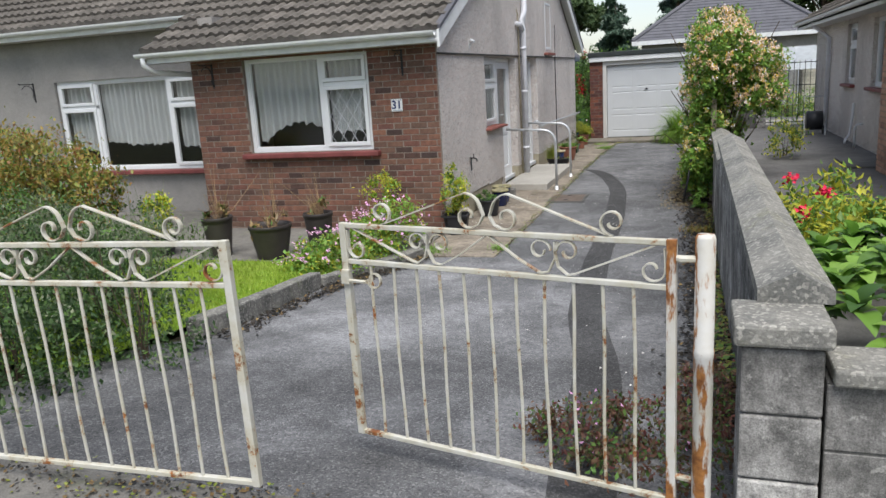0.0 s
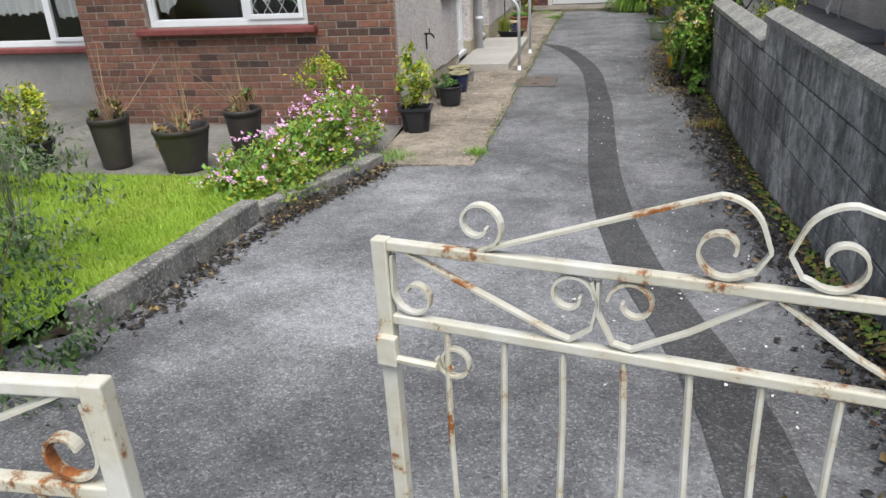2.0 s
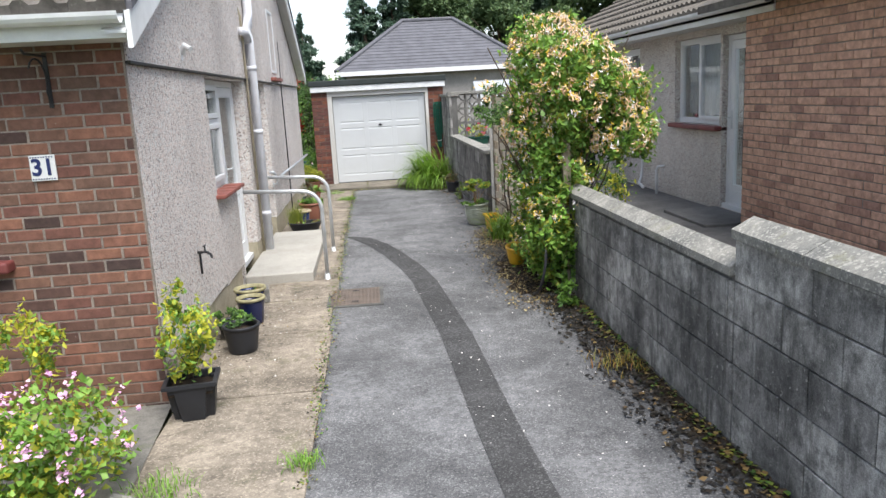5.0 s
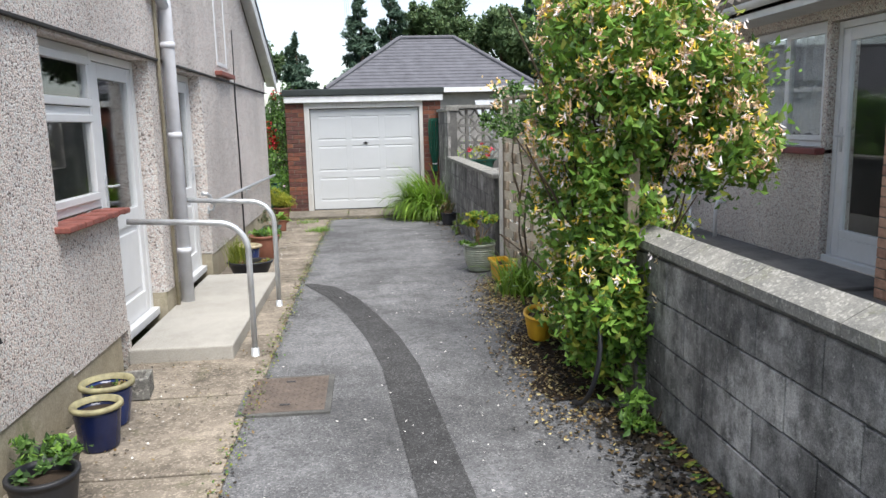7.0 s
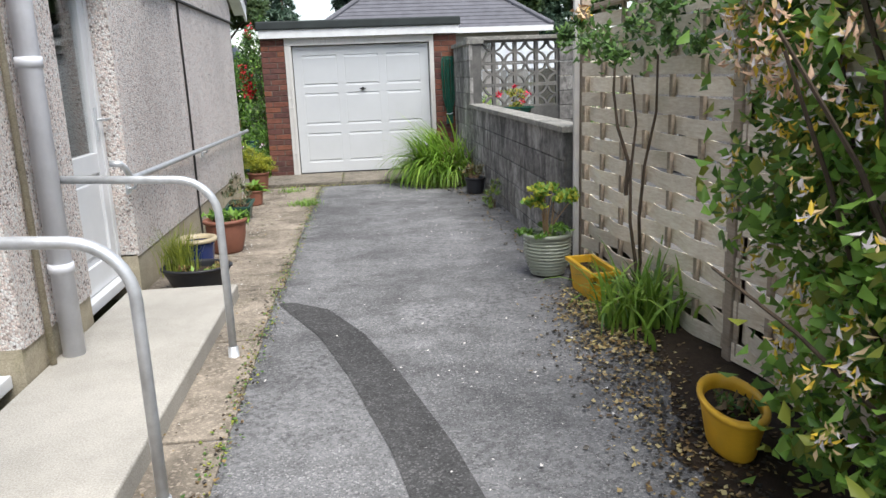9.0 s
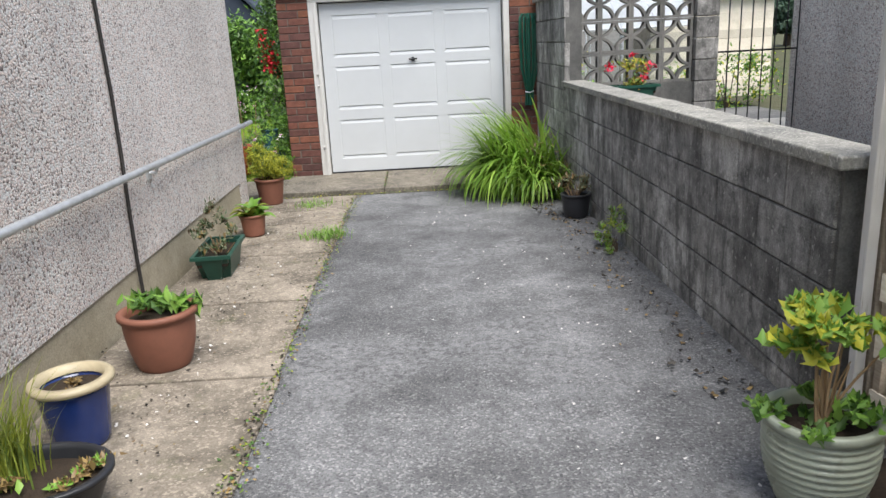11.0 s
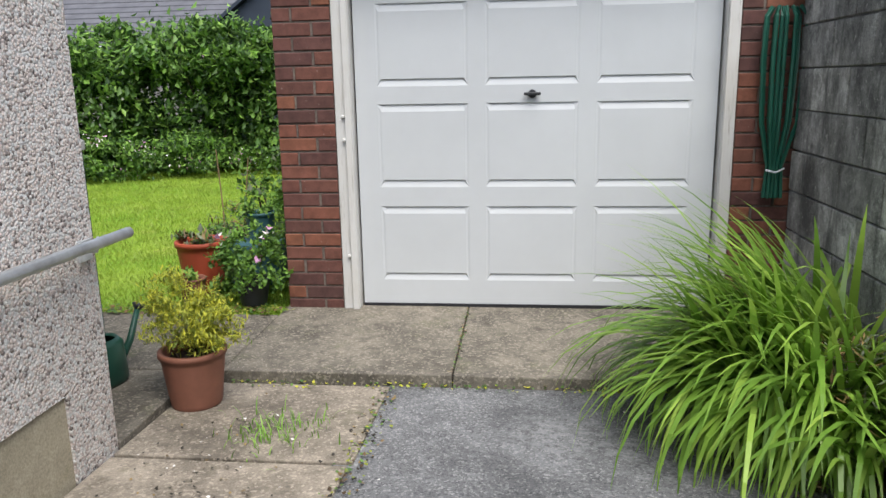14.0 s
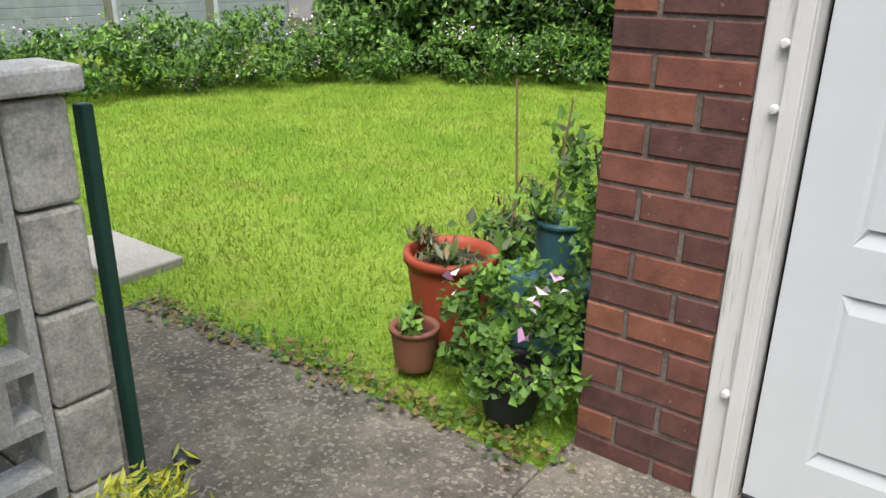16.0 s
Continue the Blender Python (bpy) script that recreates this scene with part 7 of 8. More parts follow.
# climbing rose on the fence
p = plant("climbing_rose", "thin-stemmed rose with yellow and orange blooms on the fence", 1.05, 10.1)
bm = bmesh.new()
for a, b in (((0, 0, 0), (0.02, 0.1, 1.4)), ((0.05, 0.15, 0), (0.05, -0.2, 1.5)), ((0, 0.1, 0.7), (0.0, 0.5, 1.7))):
    tube(bm, [Vector(a).lerp(Vector(b), k / 5) + Vector((0.03 * math.sin(k * 2), 0.03 * math.cos(k * 1.7), 0)) for k in range(6)], 0.013, 7, 0.006)
part("stem", bm, BARK, p)
bush(p, [(0, 0, 1.7, 0.3, 0.5, 0.25), (-0.05, 0.55, 1.75, 0.25, 0.3, 0.22), (0.05, -0.5, 1.65, 0.2, 0.4, 0.2)], 1300, 0.034, [LEAF_MID, LEAF_DARK], 106, [0.6, 0.4], "small rose leaves", long=1.4)
blooms(p, [(0, 0.1, 1.85, 0.3, 0.7, 0.22)], 120, 0.035, [YELLOW_FLOWER, PEACH_FLOWER, CREAM_FLOWER], 107)

# arching grass clump by the garage
p = plant("montbretia_clump", "big clump of arching bright green blades by the garage", 0.62, 16.75, -0.1)
for k, (dx, dy, n, L, az) in enumerate(((0.1, 0.1, 280, 1.05, 3.3), (-0.1, 0.0, 280, 1.0, 3.5), (0.2, 0.2, 200, 1.15, 3.0), (0.05, -0.2, 260, 0.9, 3.9), (0.15, -0.35, 200, 0.8, 4.3))):
    plant_part("blade_tuft", blades_mesh("blade_tuft", n, 0.1, L, 0.034, [LEAF_BLADE], 110 + k, 1.15, 8, (az, 0.8)), p, "long arching blades", pose(dx, dy, 0))
bush(p, [(0.24, -0.4, 0.3, 0.24, 0.25, 0.28), (0.1, -0.5, 0.14, 0.25, 0.2, 0.12)], 2200, 0.011, [LEAF_GREY, LITTER], 116, long=5, stem=24, stem_h=0.3, stem_mat=DRY_STEM, name="lavender")

# ---- back garden ----
def border(name, label, blobs, n, size, mats, pick, seed, x=0, y=0, z=-0.06, flowers=None, trunk=True):
    q = thing(name, label, "shrub", pose(x, y, z))
    bush(q, blobs, n, size, mats, seed, pick, "mixed leaves", flat=0.0)
    if trunk:
        b = bmesh.new()
        for k in blobs[:6]:
            stems(b, (k[0], k[1], 0), 5, k[2] + k[5] * 0.6, 0.015, random.Random(seed), 0.35)
        part("stem", b, BARK, q)
    if flowers:
        blooms(q, [(k[0], k[1], k[2] + 0.05, k[3] * 1.05, k[4] * 1.05, k[5] * 1.05) for k in blobs], flowers[0], flowers[1], flowers[2], seed + 1)
    return q


border("garden_hedge", "tall mixed green hedge behind the lawn with pink flowers", [(-7.6, 25.2, 1.0, 1.2, 0.8, 1.0), (-6.2, 25.9, 1.2, 1.3, 0.8, 1.1), (-4.6, 26.3, 1.1, 1.3, 0.8, 1.1), (-3.0, 26.6, 1.2, 1.3, 0.8, 1.1), (-8.4, 24.6, 1.0, 0.9, 0.8, 1.0), (-5.4, 25.6, 1.9, 1.0, 0.7, 0.5), (-7.0, 25.4, 1.85, 1.0, 0.7, 0.5), (-1.9, 26.6, 1.3, 1.0, 0.8, 1.1)], 46000, 0.075, [LEAF_MID, LEAF_DARK, LEAF_BRIGHT], [0.5, 0.2, 0.3], 121, flowers=(110, 0.055, [PINK_FLOWER, WHITE_FLOWER]))
border("flower_border", "low leafy flower border with white flowers", [(-9.2, 20.6, 0.35, 0.7, 0.7, 0.36), (-9.0, 21.6, 0.4, 0.7, 0.7, 0.4), (-8.6, 22.6, 0.42, 0.7, 0.7, 0.42), (-9.9, 19.6, 0.35, 0.8, 0.8, 0.35), (-7.9, 23.6, 0.4, 0.7, 0.6, 0.4), (-6.8, 24.5, 0.35, 0.7, 0.5, 0.36), (-5.6, 25.1, 0.35, 0.7, 0.5, 0.36), (-4.4, 25.5, 0.35, 0.7, 0.5, 0.36)], 20000, 0.045, [LEAF_BRIGHT, LEAF_MID, LEAF_DARK], [0.4, 0.4, 0.2], 122, flowers=(900, 0.03, [WHITE_FLOWER, WHITE_FLOWER, PINK_FLOWER]), trunk=False)
border("garage_shrubs", "leafy shrubs beside the garage wall", [(-2.4, 19.3, 0.4, 0.3, 0.5, 0.4), (-2.3, 20.3, 0.6, 0.35, 0.6, 0.6), (-2.45, 18.9, 0.25, 0.3, 0.3, 0.22), (-2.3, 21.6, 0.7, 0.35, 0.6, 0.7)], 4200, 0.04, [LEAF_MID, LEAF_BRIGHT, LEAF_GREY], [0.5, 0.3, 0.2], 123)
border("red_rose", "climbing rose with deep red blooms beside the garage", [(-2.35, 20.6, 1.7, 0.32, 0.5, 0.7), (-2.3, 20.9, 2.3, 0.28, 0.4, 0.35)], 1800, 0.04, [LEAF_MID, LEAF_DARK], [0.5, 0.5], 124, flowers=(170, 0.05, [RED_FLOWER]))
tw = thing("dead_stalks", "two tall dead flower stalks by the red pot", "plant", pose(-2.7, 18.95, -0.05))
bm = bmesh.new()
tube(bm, [(0, 0, 0), (0.01, 0.02, 0.5), (0.0, 0, 0.95)], 0.007, 6, 0.004), tube(bm, [(0.16, 0.1, 0), (0.15, 0.1, 0.5), (0.2, 0.1, 0.88)], 0.007, 6, 0.004)
part("stalk", bm, DRY_STEM, tw)
bush(tw, [(0.1, 0.05, 0.3, 0.22, 0.15, 0.22)], 650, 0.014, [LITTER, LEAF_GREY, LEAF_MID], 125, long=4)
# grey fence panels
for k in range(5):
    gf = thing("garden_fence_panel", "grey plastic board fence panel behind the border", "fence panel", pose(-12.6, 17.4 + k * 1.9, -0.1, 0, 0, 8), "grey fence panels")
    for j in range(12):
        bm = bmesh.new()
        box(bm, -0.015, 0.015, 0.06, 1.84, 0.05 + j * 0.15, 0.05 + j * 0.15 + 0.142, 0.006)
        part("board", bm, PANEL_GREY, gf)
    bm = bmesh.new()
    box(bm, -0.05, 0.05, -0.05, 0.05, 0, 1.95, 0.008)
    part("post", bm, PANEL_GREY, gf)


# ---- houses behind ----
def far_house(name, label, x0, x1, y0, y1, eave, ridge_h, rx0, rx1, wall_mat, courses=16, gable=False):
    h = thing(name, label, "house", pose(0, 0, 0))
    b = bmesh.new()
    box(b, x0 + 0.4, x1 - 0.4, y0 + 0.4, y1 - 0.4, -0.15, eave)
    part("wall", b, wall_mat, h)
    b = bmesh.new()
    ym = (y0 + y1) / 2
    n = courses
    for k in range(n):
        s0, s1 = k / n, (k + 1) / n
        lo = 0.03
        za, zb = eave + (ridge_h - eave) * s0 + lo, eave + (ridge_h - eave) * s1
        def ring(s, z):
            a, c = x0 + (rx0 - x0) * s, x1 + (rx1 - x1) * s
            return [(a, y0 + (ym - y0) * s, z), (c, y0 + (ym - y0) * s, z), (c, y1 + (ym - y1) * s, z), (a, y1 + (ym - y1) * s, z)]
        lowr, upr, und = ring(s0, za), ring(s1, zb), ring(s0, za - lo)
        L, U, D = ([b.verts.new(q) for q in r] for r in (lowr, upr, und))
        for i in range(4):
            j = (i + 1) % 4
            b.faces.new((L[i], L[j], U[j], U[i]))
            b.faces.new((D[i], D[j], L[j], L[i]))
    bmesh.ops.remove_doubles(b, verts=b.verts, dist=0.001)
    rf = part("roof", b, SLATE_FAR, h, "grey tiled hipped roof in even courses")
    for a, c in (((x0, y0, eave), (rx0, ym, ridge_h)), ((x1, y0, eave), (rx1, ym, ridge_h)), ((rx0, ym, ridge_h), (rx1, ym, ridge_h))):
        b = bmesh.new()
        tube(b, [Vector(a) + Vector((0, 0, 0.05)), Vector(c) + Vector((0, 0, 0.05))], 0.09, 8)
        part("ridge_tiles", b, SLATE_FAR, rf)
    b = bmesh.new()
    box(b, x0, x1, y0 - 0.05, y0 + 0.05, eave - 0.16, eave + 0.02)
    part("gutter", b, GUTTER, h)
    return h


far_house("bungalow", "bungalow with a grey hipped tiled roof behind the garage", -1.9, 6.3, 32.2, 39.8, 2.95, 5.2, 1.15, 3.45, RENDER_GREY)
far_house("bungalow", "bungalow with a grey tiled roof beyond the back hedge", -20.0, -5.0, 32.5, 40.0, 2.35, 4.6, -17.5, -7.2, RENDER_GREY, 14)
sg = thing("garden_shed", "dark blue boarded gable of a shed behind the hedge", "shed", pose(-5.9, 30.2, -0.1))
bm = bmesh.new()
v = [bm.verts.new(q) for q in ((-1.5, 0, 0), (1.3, 0, 0), (1.3, 0, 2.5), (0.15, 0, 3.75), (-1.5, 0, 2.6))]
w = [bm.verts.new(q.co + Vector((0, 2.4, 0))) for q in v]
bm.faces.new(v), bm.faces.new(w[::-1])
for i in range(5):
    bm.faces.new((v[i], v[(i + 1) % 5], w[(i + 1) % 5], w[i]))
part("wall", bm, SHED_BLUE, sg)
bm = bmesh.new()
bar_between(bm, (0.15, -0.1, 3.9), (0.15, 2.6, 3.9), 0.1, 0.1)
for a, c in (((-1.8, 2.45), (0.15, 3.9)), ((0.15, 3.9), (1.6, 2.4))):
    q = [bm.verts.new((x_, y_, z_)) for x_, z_, y_ in ((a[0], a[1], -0.15), (c[0], c[1], -0.15), (c[0], c[1], 2.6), (a[0], a[1], 2.6))]
    q2 = [bm.verts.new(t.co - Vector((0, 0, 0.09))) for t in q]
    bm.faces.new(q), bm.faces.new(q2[::-1])
    for i in range(4):
        bm.faces.new((q[i], q2[i], q2[(i + 1) % 4], q[(i + 1) % 4]))
part("roof", bm, SHED_BLUE, sg)


# ---- trees ----
def tree(x, y, h, r, mat, seed, conifer=False, label="tall broadleaf tree behind the houses"):
    t = thing("tree", label, "tree", pose(x, y, -0.15), "far trees")
    b = bmesh.new()
    tube(b, [(0, 0, 0), (0.1, 0, h * 0.4), (0, 0.1, h * (0.95 if conifer else 0.7))], 0.25, 9, 0.05)
    rng_ = random.Random(seed)
    if not conifer:
        for k in range(7):
            az = k * 0.9
            z0 = h * rng_.uniform(0.3, 0.6)
            tube(b, [(0, 0, z0), (r * 0.4 * math.cos(az), r * 0.4 * math.sin(az), z0 + h * 0.15), (r * 0.75 * math.cos(az), r * 0.75 * math.sin(az), z0 + h * 0.25)], 0.09, 6, 0.03)
    part("trunk", b, BARK, t)
    if conifer:
        blobs = []
        for k in range(13):
            s = k / 12
            rr = r * (1 - s) ** 0.8 + 0.12
            for j in range(3):
                az = rng_.uniform(0, 6.28)
                blobs.append((rr * 0.5 * math.cos(az), rr * 0.5 * math.sin(az), h * (0.12 + 0.86 * s), rr * 0.6, rr * 0.6, h * 0.045))
        me = leaves_mesh("crown", clumps(blobs, 22000, seed, 0.2), 0.14, [mat], None, 3.0, 0.8, seed, 0.5)
    else:
        blobs = []
        for k in range(30):
            az, el = rng_.uniform(0, 6.28), rng_.uniform(-0.5, 1.3)
            q = rng_.uniform(0.45, 0.85)
            blobs.append((r * q * math.cos(az) * math.cos(el), r * q * math.sin(az) * math.cos(el), h * 0.62 + h * 0.33 * q * math.sin(el), r * rng_.uniform(0.22, 0.4), r * rng_.uniform(0.22, 0.4), r * rng_.uniform(0.2, 0.32)))
        me = leaves_mesh("crown", clumps(blobs, 26000, seed, 0.35), 0.21, [mat], None, 1.5, 0.3, seed, 0.9)
    plant_part("crown", me, t, "uneven leafy crown")


tree(-0.6, 58, 11.5, 2.4, LEAF_PINE, 201, True, "dark conifer behind the hipped roof")
tree(1.6, 60, 12.5, 2.6, LEAF_PINE, 202, True, "dark conifer behind the hipped roof")
tree(5.0, 62, 12.0, 3.4, LEAF_TREE, 203)
tree(9.5, 58, 10.5, 3.2, LEAF_TREE, 204)
tree(12.5, 60, 13.0, 2.6, LEAF_PINE, 205, True, "dark conifer behind the houses")
tree(15.5, 62, 12.0, 3.6, LEAF_TREE, 206)
tree(-5.2, 58, 8.2, 2.4, LEAF_PINE, 207, True, "dark conifer beyond the gable")
tree(-9.5, 60, 10.0, 3.2, LEAF_TREE, 208)
tree(-14.0, 62, 11.0, 3.6, LEAF_TREE, 209)
tree(20.5, 60, 12.5, 3.6, LEAF_TREE, 210)
tree(25.5, 62, 12.5, 2.8, LEAF_PINE, 211, True, "dark conifer behind the houses")
mast = thing("radio_mast", "thin lattice radio mast far behind the roofs", "mast", pose(-1.9, 70, 0))
for dx, dy in ((0, 0), (0.35, 0), (0.17, 0.3)):
    bm = bmesh.new()
    tube(bm, [(dx, dy, 0), (dx, dy, 12.5)], 0.02, 5)
    part("leg", bm, GALVANISED, mast)
bm = bmesh.new()
for k in range(30):
    tube(bm, [(0 if k % 2 else 0.35, 0, k * 0.42), (0.35 if k % 2 else 0, 0, k * 0.42 + 0.42)], 0.012, 4)
part("bracing", bm, GALVANISED, mast)

# ---- neighbour's side ----
bm = bmesh.new()
g = []
for y in (-1.15, 1.0, 2.5, 8, 14, 21):
    z = float(np.interp(y, (-1.15, 2.5, 21), (0.45, 0.3, 0.2)))
    g.append([bm.verts.new((x, y, z)) for x in (1.29, 3.0, 5.0)])
for a, b in zip(g, g[1:]):
    for j in range(2):
        bm.faces.new((a[j], a[j + 1], b[j + 1], b[j]))
setting("floor_neighbour_yard", bm, YARD, "dark concrete yard of the neighbouring house", "yard")
NX = 3.7
bm = bmesh.new()
slab_wall(bm, NX, NX + 0.28, 0.0, 2.62, 8.0, 17.35, "y", [(8.5, 9.5, 0.3, 2.42), (9.56, 10.95, 1.32, 2.45), (12.35, 13.3, 1.32, 2.45)])
box(bm, NX + 0.28, 10.0, 17.05, 17.33, 0.0, 2.62)
setting("wall_neighbour", bm, PEBBLE_NEIGHBOUR, "greyish pebbledashed side wall of the neighbouring bungalow", "wall")
bm = bmesh.new()
box(bm, 3.31, 3.72, -3.0, 8.17, 0.0, 2.75)
wall_nb = setting("wall_neighbour_brick", bm, MORTAR, "red-brown brick wall of the neighbouring bungalow", "brick wall")
# next door's floor and inner wall, darkened in colour like an unlit room
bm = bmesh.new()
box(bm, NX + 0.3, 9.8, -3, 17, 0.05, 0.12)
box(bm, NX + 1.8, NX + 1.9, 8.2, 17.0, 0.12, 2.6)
setting("floor_neighbour", bm, UNLIT_ROOM, "indoor floor and wall next door in a near-black unlit-room colour", "floor")
NR = 0.55
bm = bmesh.new()
for x0, y0, y1 in ((3.28, 7.6, 17.7), (2.9, -3.4, 8.45)):
    z0 = 2.66
    q = [bm.verts.new(t) for t in ((x0, y0, z0), (x0, y1, z0), (9, y1, z0 + (9 - x0) * NR), (9, y0, z0 + (9 - x0) * NR))]
    q2 = [bm.verts.new(t.co - Vector((0, 0, 0.08))) for t in q]
    bm.faces.new(q), bm.faces.new(q2[::-1])
    for i in range(4):
        bm.faces.new((q[i], q2[i], q2[(i + 1) % 4], q[(i + 1) % 4]))
roof_n = setting("roof_neighbour", bm, ROOF_TILE, "brown tiled roof of the neighbouring bungalow", "roof")
rest_v, rest_f = [], []
for k in range(12):
    for j in range(34):
        x_, y_ = 3.24 + k * 0.3, 17.55 - j * 0.3
        at = pose(x_, y_, 2.68 + (x_ - 3.28) * NR, math.degrees(math.atan(NR)), 0, 0)
        at = Matrix.Translation((x_, y_, 2.68 + (x_ - 3.28) * NR)) @ Matrix.Rotation(-math.pi / 2, 4, "Z") @ Matrix.Rotation(math.atan(NR), 4, "X")
        o = len(rest_v)
        rest_v += [at @ t.co for t in TILE.vertices]
        rest_f += [tuple(o + i for i in t.vertices) for t in TILE.polygons]
me = bpy.data.meshes.new("roof_tile_courses")
me.from_pydata(rest_v, [], rest_f)
me.materials.append(ROOF_TILE)
ob = new("roof_tile_courses", me)
ob.parent = roof_n
tagged(ob, kind="stuff")
bm = bmesh.new()
gutter(bm, 7.6, 17.75, 0, 0)
part("gutter", bm, GUTTER, roof_n, "white plastic gutter", at=Matrix.Translation((3.22, 0, 2.66)) @ Matrix(((0, 1, 0, 0), (1, 0, 0, 0), (0, 0, 1, 0), (0, 0, 0, 1))))
bm = bmesh.new()
box(bm, 3.28, 3.3, 7.6, 17.7, 2.52, 2.66)
part("fascia", bm, GUTTER, roof_n)
bm = bmesh.new()
box(bm, 3.3, 3.72, 8.2, 17.7, 2.53, 2.55)
part("soffit", bm, SOFFIT, roof_n)
WEST = lambda y, z: pose(NX + 0.07, y, z, 0, 0, -90)
window_unit("window_5", 1.38, 1.12, [(0.055, 0.62, 0.055, 1.065, False), (0.675, 1.325, 0.055, 1.065, True)], WEST(10.945, 1.325), curtain=[(0.06, 1.3, 1.05, lambda s: 0.08)], label="white plastic side window of the house next door")
window_unit("window_6", 0.94, 1.12, [(0.055, 0.885, 0.055, 0.7, True), (0.055, 0.885, 0.755, 1.065, True)], WEST(13.295, 1.325), label="white plastic side window next door")
door_unit("door_3", 0.98, 2.1, WEST(9.495, 0.31), "white plastic side door next door with a full glass pane", mid=0.16, handle_side=0.12)
for y0, y1 in ((9.5, 11.0), (12.3, 13.35)):
    bm = bmesh.new()
    box(bm, NX - 0.09, NX + 0.1, y0, y1, 1.26, 1.32, 0.012)
    single("window_sill", bm, SILL_RED, "dark red painted sill next door", "window sill", "structure")
bm = bmesh.new()
box(bm, 3.0, NX, 8.4, 9.6, 0.1, 0.3, 0.01)
single("doorstep", bm, YARD, "dark concrete doorstep next door", "step", "structure")
dp = thing("downpipe", "grey downpipe on the neighbouring house", "drainpipe", pose(NX - 0.06, 15.1, 0.2))
bm = bmesh.new()
tube(bm, [(-0.35, 0, 2.42), (-0.3, 0, 2.3), (0, 0, 2.05), (0, 0, 0)], 0.045, 10)
part("pipe", bm, PIPE_GREY, dp, smooth=True)
for x, y, pts in ((NX - 0.03, 12.1, [(0, 0, 0.75), (-0.02, 0, 0.4), (-0.05, 0, 0.16), (-0.12, -0.1, 0.1), (-0.2, -0.5, 0.08)]), (NX - 0.05, 11.3, [(0.04, 0, 0.42), (-0.06, 0, 0.42), (-0.08, 0, 0.36), (-0.08, 0, 0.0)])):
    wpn = thing("waste_pipe", "white plastic waste pipe on the neighbour's wall", "pipe", pose(x, y, 0.24), "waste pipes")
    bm = bmesh.new()
    tube(bm, pts, 0.022, 8)
    part("pipe", bm, UPVC, wpn, smooth=True)
hr = thing("hose_reel", "black garden hose reel on a small cart next door", "hose reel", pose(3.3, 14.2, 0.24))
bm = bmesh.new()
tube(bm, [(-0.15, 0, 0.3), (0.15, 0, 0.3)], 0.2, 20)
part("drum", bm, BLACK_PLASTIC, hr, smooth=True)
bm = bmesh.new()
tube(bm, [(-0.2, -0.15, 0), (-0.2, 0, 0.3), (-0.2, 0.12, 0.8), (0.2, 0.12, 0.8), (0.2, 0, 0.3), (0.2, -0.15, 0)], 0.014, 8)
part("frame_tube", bm, GALVANISED, hr)
for x in (-0.2, 0.2):
    bm = bmesh.new()
    tube(bm, [(x - 0.02, 0.1, 0.09), (x + 0.02, 0.1, 0.09)], 0.09, 16)
    part("wheel", bm, BLACK_PLASTIC, hr)

# plants behind the boundary wall
p = plant("hydrangea", "lush broad-leaved hydrangea behind the street wall", 1.85, -0.55, 0.42)
HYDRANGEA = spread_over([(-0.05, 0, 0.3, 0.5, 0.45, 0.42), (0.5, 0.1, 0.4, 0.55, 0.5, 0.42), (-0.1, 0.6, 0.3, 0.42, 0.45, 0.36), (0.6, 0.8, 0.3, 0.5, 0.5, 0.36)], 150, 131, 1.0, -0.2)
plant_part("leaves", broad_leaves("leaves", HYDRANGEA, 9, 0.19, 0.11, [LEAF_BRIGHT, LEAF_BRIGHT, LEAF_MID], 131), p, "broad glossy green leaves")
bm = bmesh.new()
stems(bm, (0, 0, 0), 14, 0.5, 0.008, random.Random(3), 0.7)
stems(bm, (0.5, 0.4, 0), 12, 0.5, 0.008, random.Random(4), 0.7)
part("stem", bm, BARK, p)
p = plant("rose_bush", "rose bush with hot pink blooms among yellow-green leaves", 1.75, 1.7, 0.32)
bush(p, [(-0.1, 0, 0.45, 0.3, 0.5, 0.3), (0.1, 0.8, 0.4, 0.35, 0.5, 0.3), (0.3, -0.4, 0.4, 0.4, 0.45, 0.3)], 4000, 0.032, [LEAF_YELLOW, LEAF_BRIGHT, LEAF_MID], 133, [0.5, 0.35, 0.15], stem=10, stem_h=0.4)
plant_part("bloom", leaves_mesh("bloom", np.concatenate([np.random.default_rng(k).normal(0, 0.022, (26, 3)) + np.array(c) for k, c in enumerate(((-0.22, 0.25, 0.75), (-0.05, -0.1, 0.72), (-0.2, -0.35, 0.62)))]), 0.036, [HOTPINK], None, 1.1, 0.2, 134, 0.9), p, "hot pink rose blooms")
p = plant("pot_shrub", "round green shrub in the neighbour's yard", 2.3, 9.9, 0.25)
bush(p, [(0, 0, 0.35, 0.3, 0.4, 0.3)], 900, 0.03, [LEAF_MID, LEAF_YELLOW], 135, stem=6, stem_h=0.3)

# railings, greenhouse and shed beyond the screen wall
mf = thing("metal_railing", "thin black metal railing gate between the gardens", "railing", pose(2.52, 17.2, 0.2))
for z in (0.1, 1.0, 1.55):
    bm = bmesh.new()
    tube(bm, [(0, 0, z), (1.2, 0, z)], 0.01, 6)
    part("rail", bm, BLACK_IRON, mf)
for k in range(10):
    bm = bmesh.new()
    tube(bm, [(0.05 + k * 0.125, 0, 0.02), (0.05 + k * 0.125, 0, 1.6)], 0.007, 6)
    part("bar", bm, BLACK_IRON, mf)
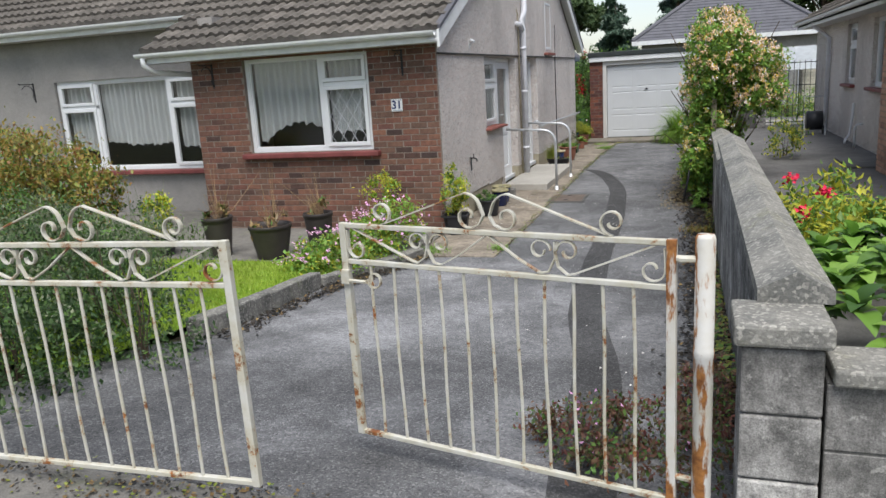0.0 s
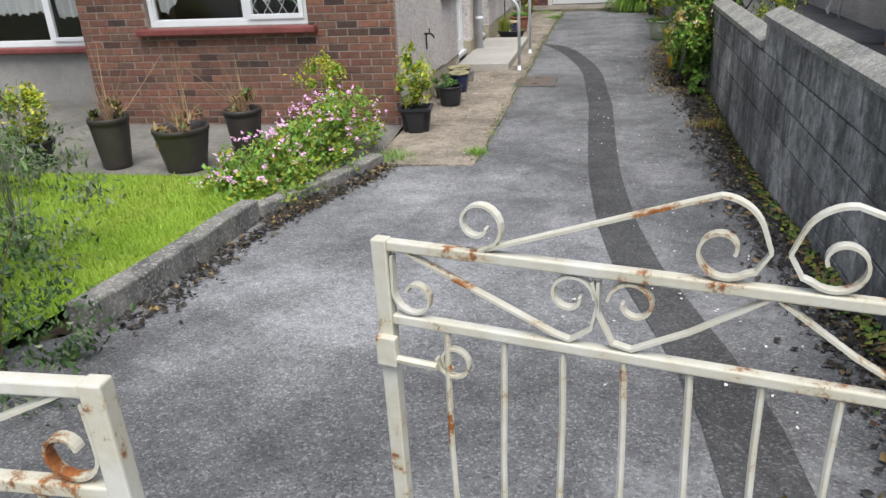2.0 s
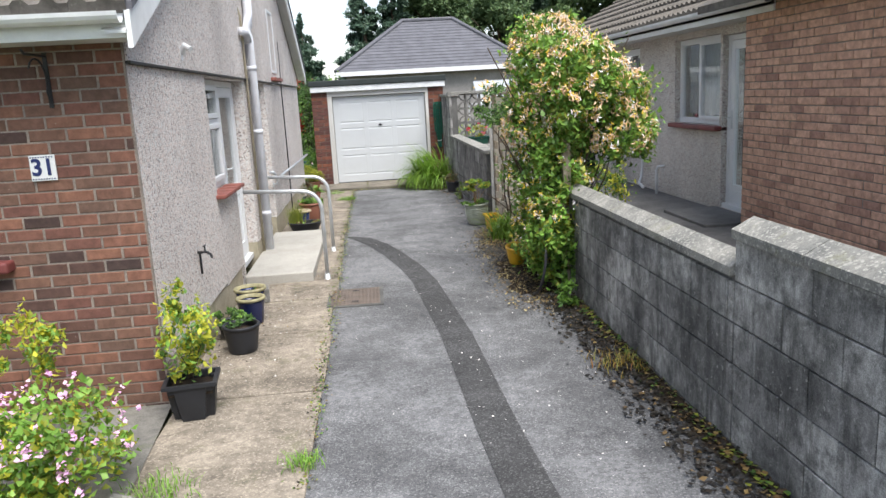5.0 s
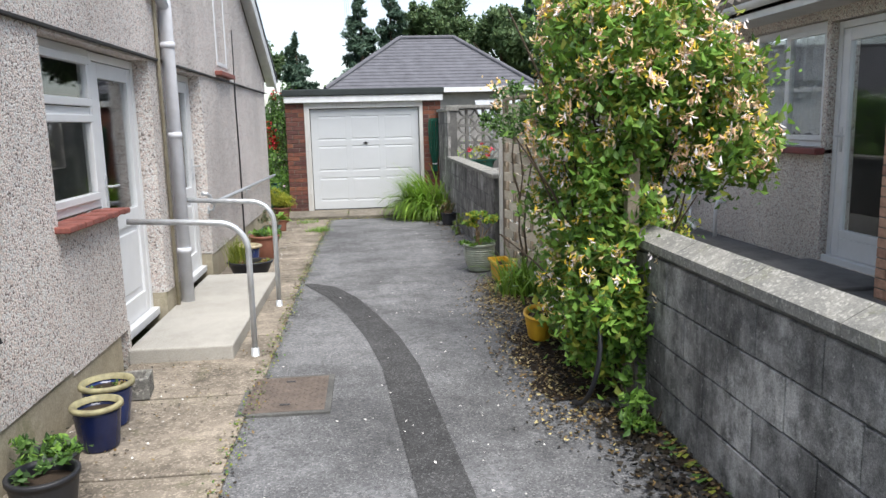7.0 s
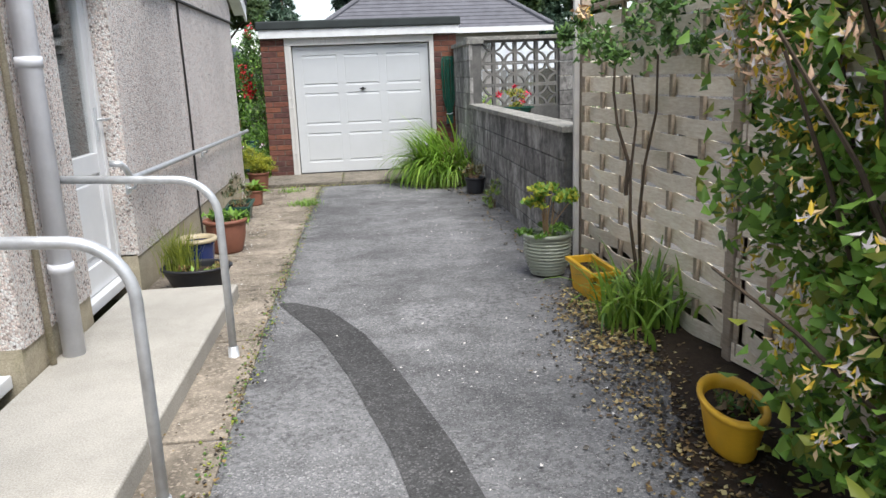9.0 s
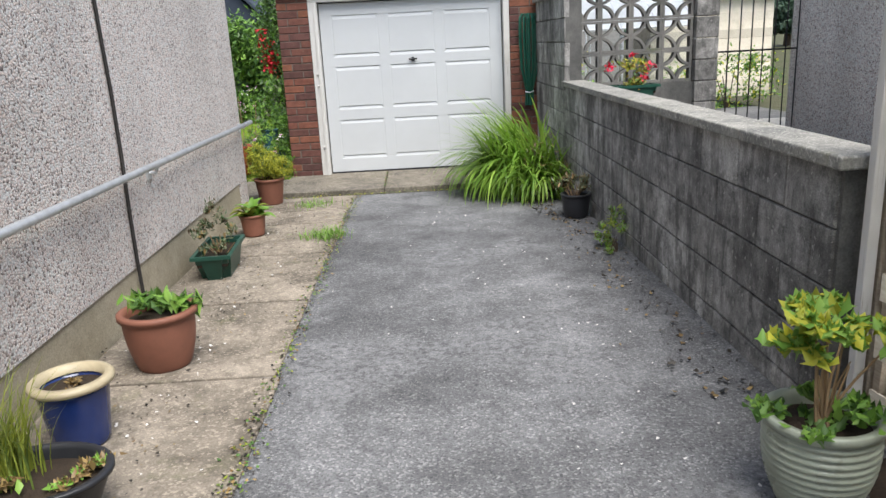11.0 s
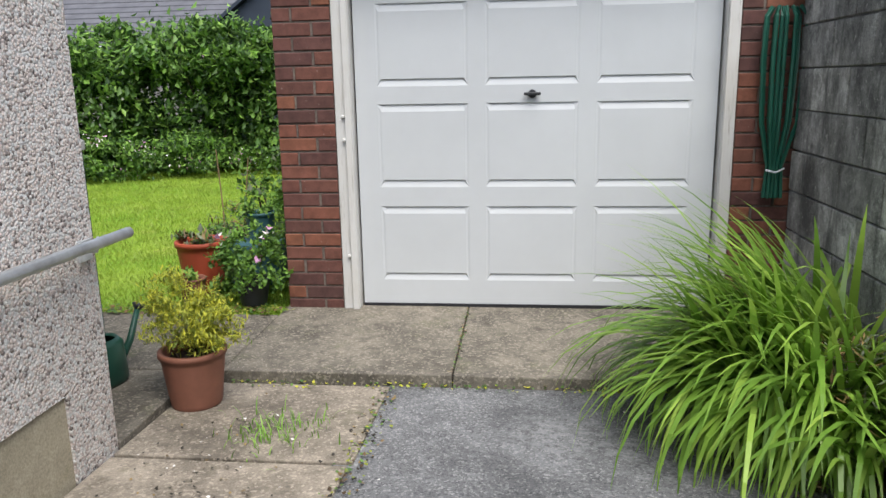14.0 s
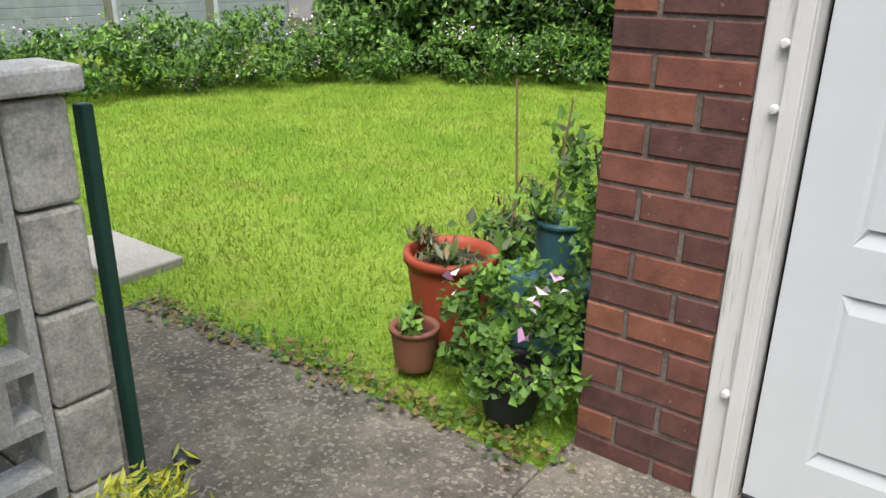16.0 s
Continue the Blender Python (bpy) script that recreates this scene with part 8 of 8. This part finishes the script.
gh = thing("greenhouse", "small aluminium greenhouse with glass panes in the next garden", "greenhouse", pose(2.6, 22.5, 0.0))
for x in (0, 0.65, 1.3, 1.95):
    for y in (0, 2.5):
        bm = bmesh.new()
        tube(bm, [(x, y, 0), (x, y, 1.5), (x, 1.25, 2.2)], 0.018, 5)
        part("rafter", bm, GALVANISED, gh)
for y, z in ((0, 0.05), (0, 1.5), (1.25, 2.2), (2.5, 1.5)):
    bm = bmesh.new()
    tube(bm, [(0, y, z), (1.95, y, z)], 0.018, 5)
    part("frame_bar", bm, GALVANISED, gh)
for i in range(3):
    bm = bmesh.new()
    box(bm, 0.02 + i * 0.65, 0.63 + i * 0.65, 0.0, 0.006, 0.08, 1.48)
    pn = part("pane", bm, GLASS, gh)
    pn.visible_shadow = False
bm = bmesh.new()
q = [bm.verts.new(t) for t in ((0, 0, 1.5), (1.95, 0, 1.5), (1.95, 1.25, 2.2), (0, 1.25, 2.2))]
bm.faces.new(q)
bmesh.ops.solidify(bm, geom=bm.faces[:], thickness=0.01)
part("roof_sheet", bm, plain_mat("white_roof_sheet", (0.6, 0.63, 0.65), 0.4), gh)
border("next_garden_shrubs", "green plants in the garden behind the screen wall", [(2.2, 19.4, 0.3, 0.5, 0.5, 0.3), (3.4, 20.4, 0.4, 0.7, 0.5, 0.4), (1.7, 21.5, 0.5, 0.6, 0.6, 0.5), (4.6, 21.2, 0.5, 0.8, 0.6, 0.5)], 4200, 0.04, [LEAF_MID, LEAF_BRIGHT, LEAF_YELLOW], [0.45, 0.35, 0.2], 141, z=0.1)
bm = bmesh.new()
box(bm, 1.25, 6.0, 17.4, 19.2, 0.0, 0.22)
setting("floor_next_patio", bm, STEP_CONCRETE, "pale concrete patio in the next garden", "patio")
bs = thing("board_shed", "brown lapped timber shed in the next garden", "shed", pose(4.2, 24.0, 0.1))
for k in range(12):
    bm = bmesh.new()
    box(bm, 0, 2.4, -0.012 - 0.004 * (k % 2), 0.01, k * 0.16, k * 0.16 + 0.165, 0.004)
    part("board", bm, FENCE_WOOD, bs)
bm = bmesh.new()
box(bm, 0.02, 2.38, 0.011, 1.8, 0, 1.9)
part("body", bm, POST_WOOD, bs)
bm = bmesh.new()
box(bm, -0.15, 2.55, -0.2, 2.0, 1.92, 2.0, 0.01)
part("roof", bm, FELT, bs)

# hedge that closes the street side behind the camera
border("street_hedge", "green hedge across the street", [(-12 + 3.0 * k, -22, 0.9, 1.9, 0.9, 0.9) for k in range(10)], 9000, 0.12, [LEAF_MID, LEAF_DARK], [0.6, 0.4], 151, z=0.4, trunk=False)

# ---- bricks and blocks ----
lay("brick", wall_front, pose(-5.64, FRONT, -0.05), 3.53, 2.4, (0.215, 0.065), 0.01, BRICK_HOUSE, [(0.81, 2.62, 1.03, 2.36)], limit=300, seed=11)
lay("brick", garage_wall, pose(-1.962, GY - 0.068, -0.07), 0.36, 2.17, (0.235, 0.074), 0.011, BRICK_GARAGE, limit=120, seed=12)
lay("brick", garage_wall, pose(0.735, GY - 0.068, -0.07), 0.36, 2.17, (0.235, 0.074), 0.011, BRICK_GARAGE, limit=120, seed=13)
lay("brick", wall_nb, pose(3.302, 8.172, 0.2, 0, 0, -90), 6.0, 2.5, (0.215, 0.065), 0.01, BRICK_NEIGHBOUR, limit=0, seed=14)
lay("block", wall_drive, pose(1.128, 3.98, -0.23, 0, 0, -90), 5.08, 1.35, (0.44, 0.215), 0.009, BLOCK, limit=200, depth=0.05, seed=15, jitter=0.002)
lay("block", wall_drive, pose(1.128, 7.2, -0.23, 0, 0, -90), 3.2, 1.15, (0.44, 0.215), 0.009, BLOCK, limit=200, depth=0.05, seed=16, jitter=0.002)
lay("block", wall_low, pose(1.038, 16.42, -0.13, 0, 0, -90), 4.85, 1.115, (0.44, 0.215), 0.009, BLOCK, limit=200, depth=0.05, seed=17, jitter=0.002)
lay("block", wall_return, pose(1.033, 18.1, -0.4, 0, 0, -90), 1.7, 2.23, (0.44, 0.215), 0.009, BLOCK, limit=200, depth=0.05, seed=18, jitter=0.002)
lay("block", fw, pose(1.291, -1.316, 0.26), 3.2, 0.67, (0.44, 0.215), 0.009, BLOCK, limit=60, depth=0.05, seed=19, jitter=0.003)
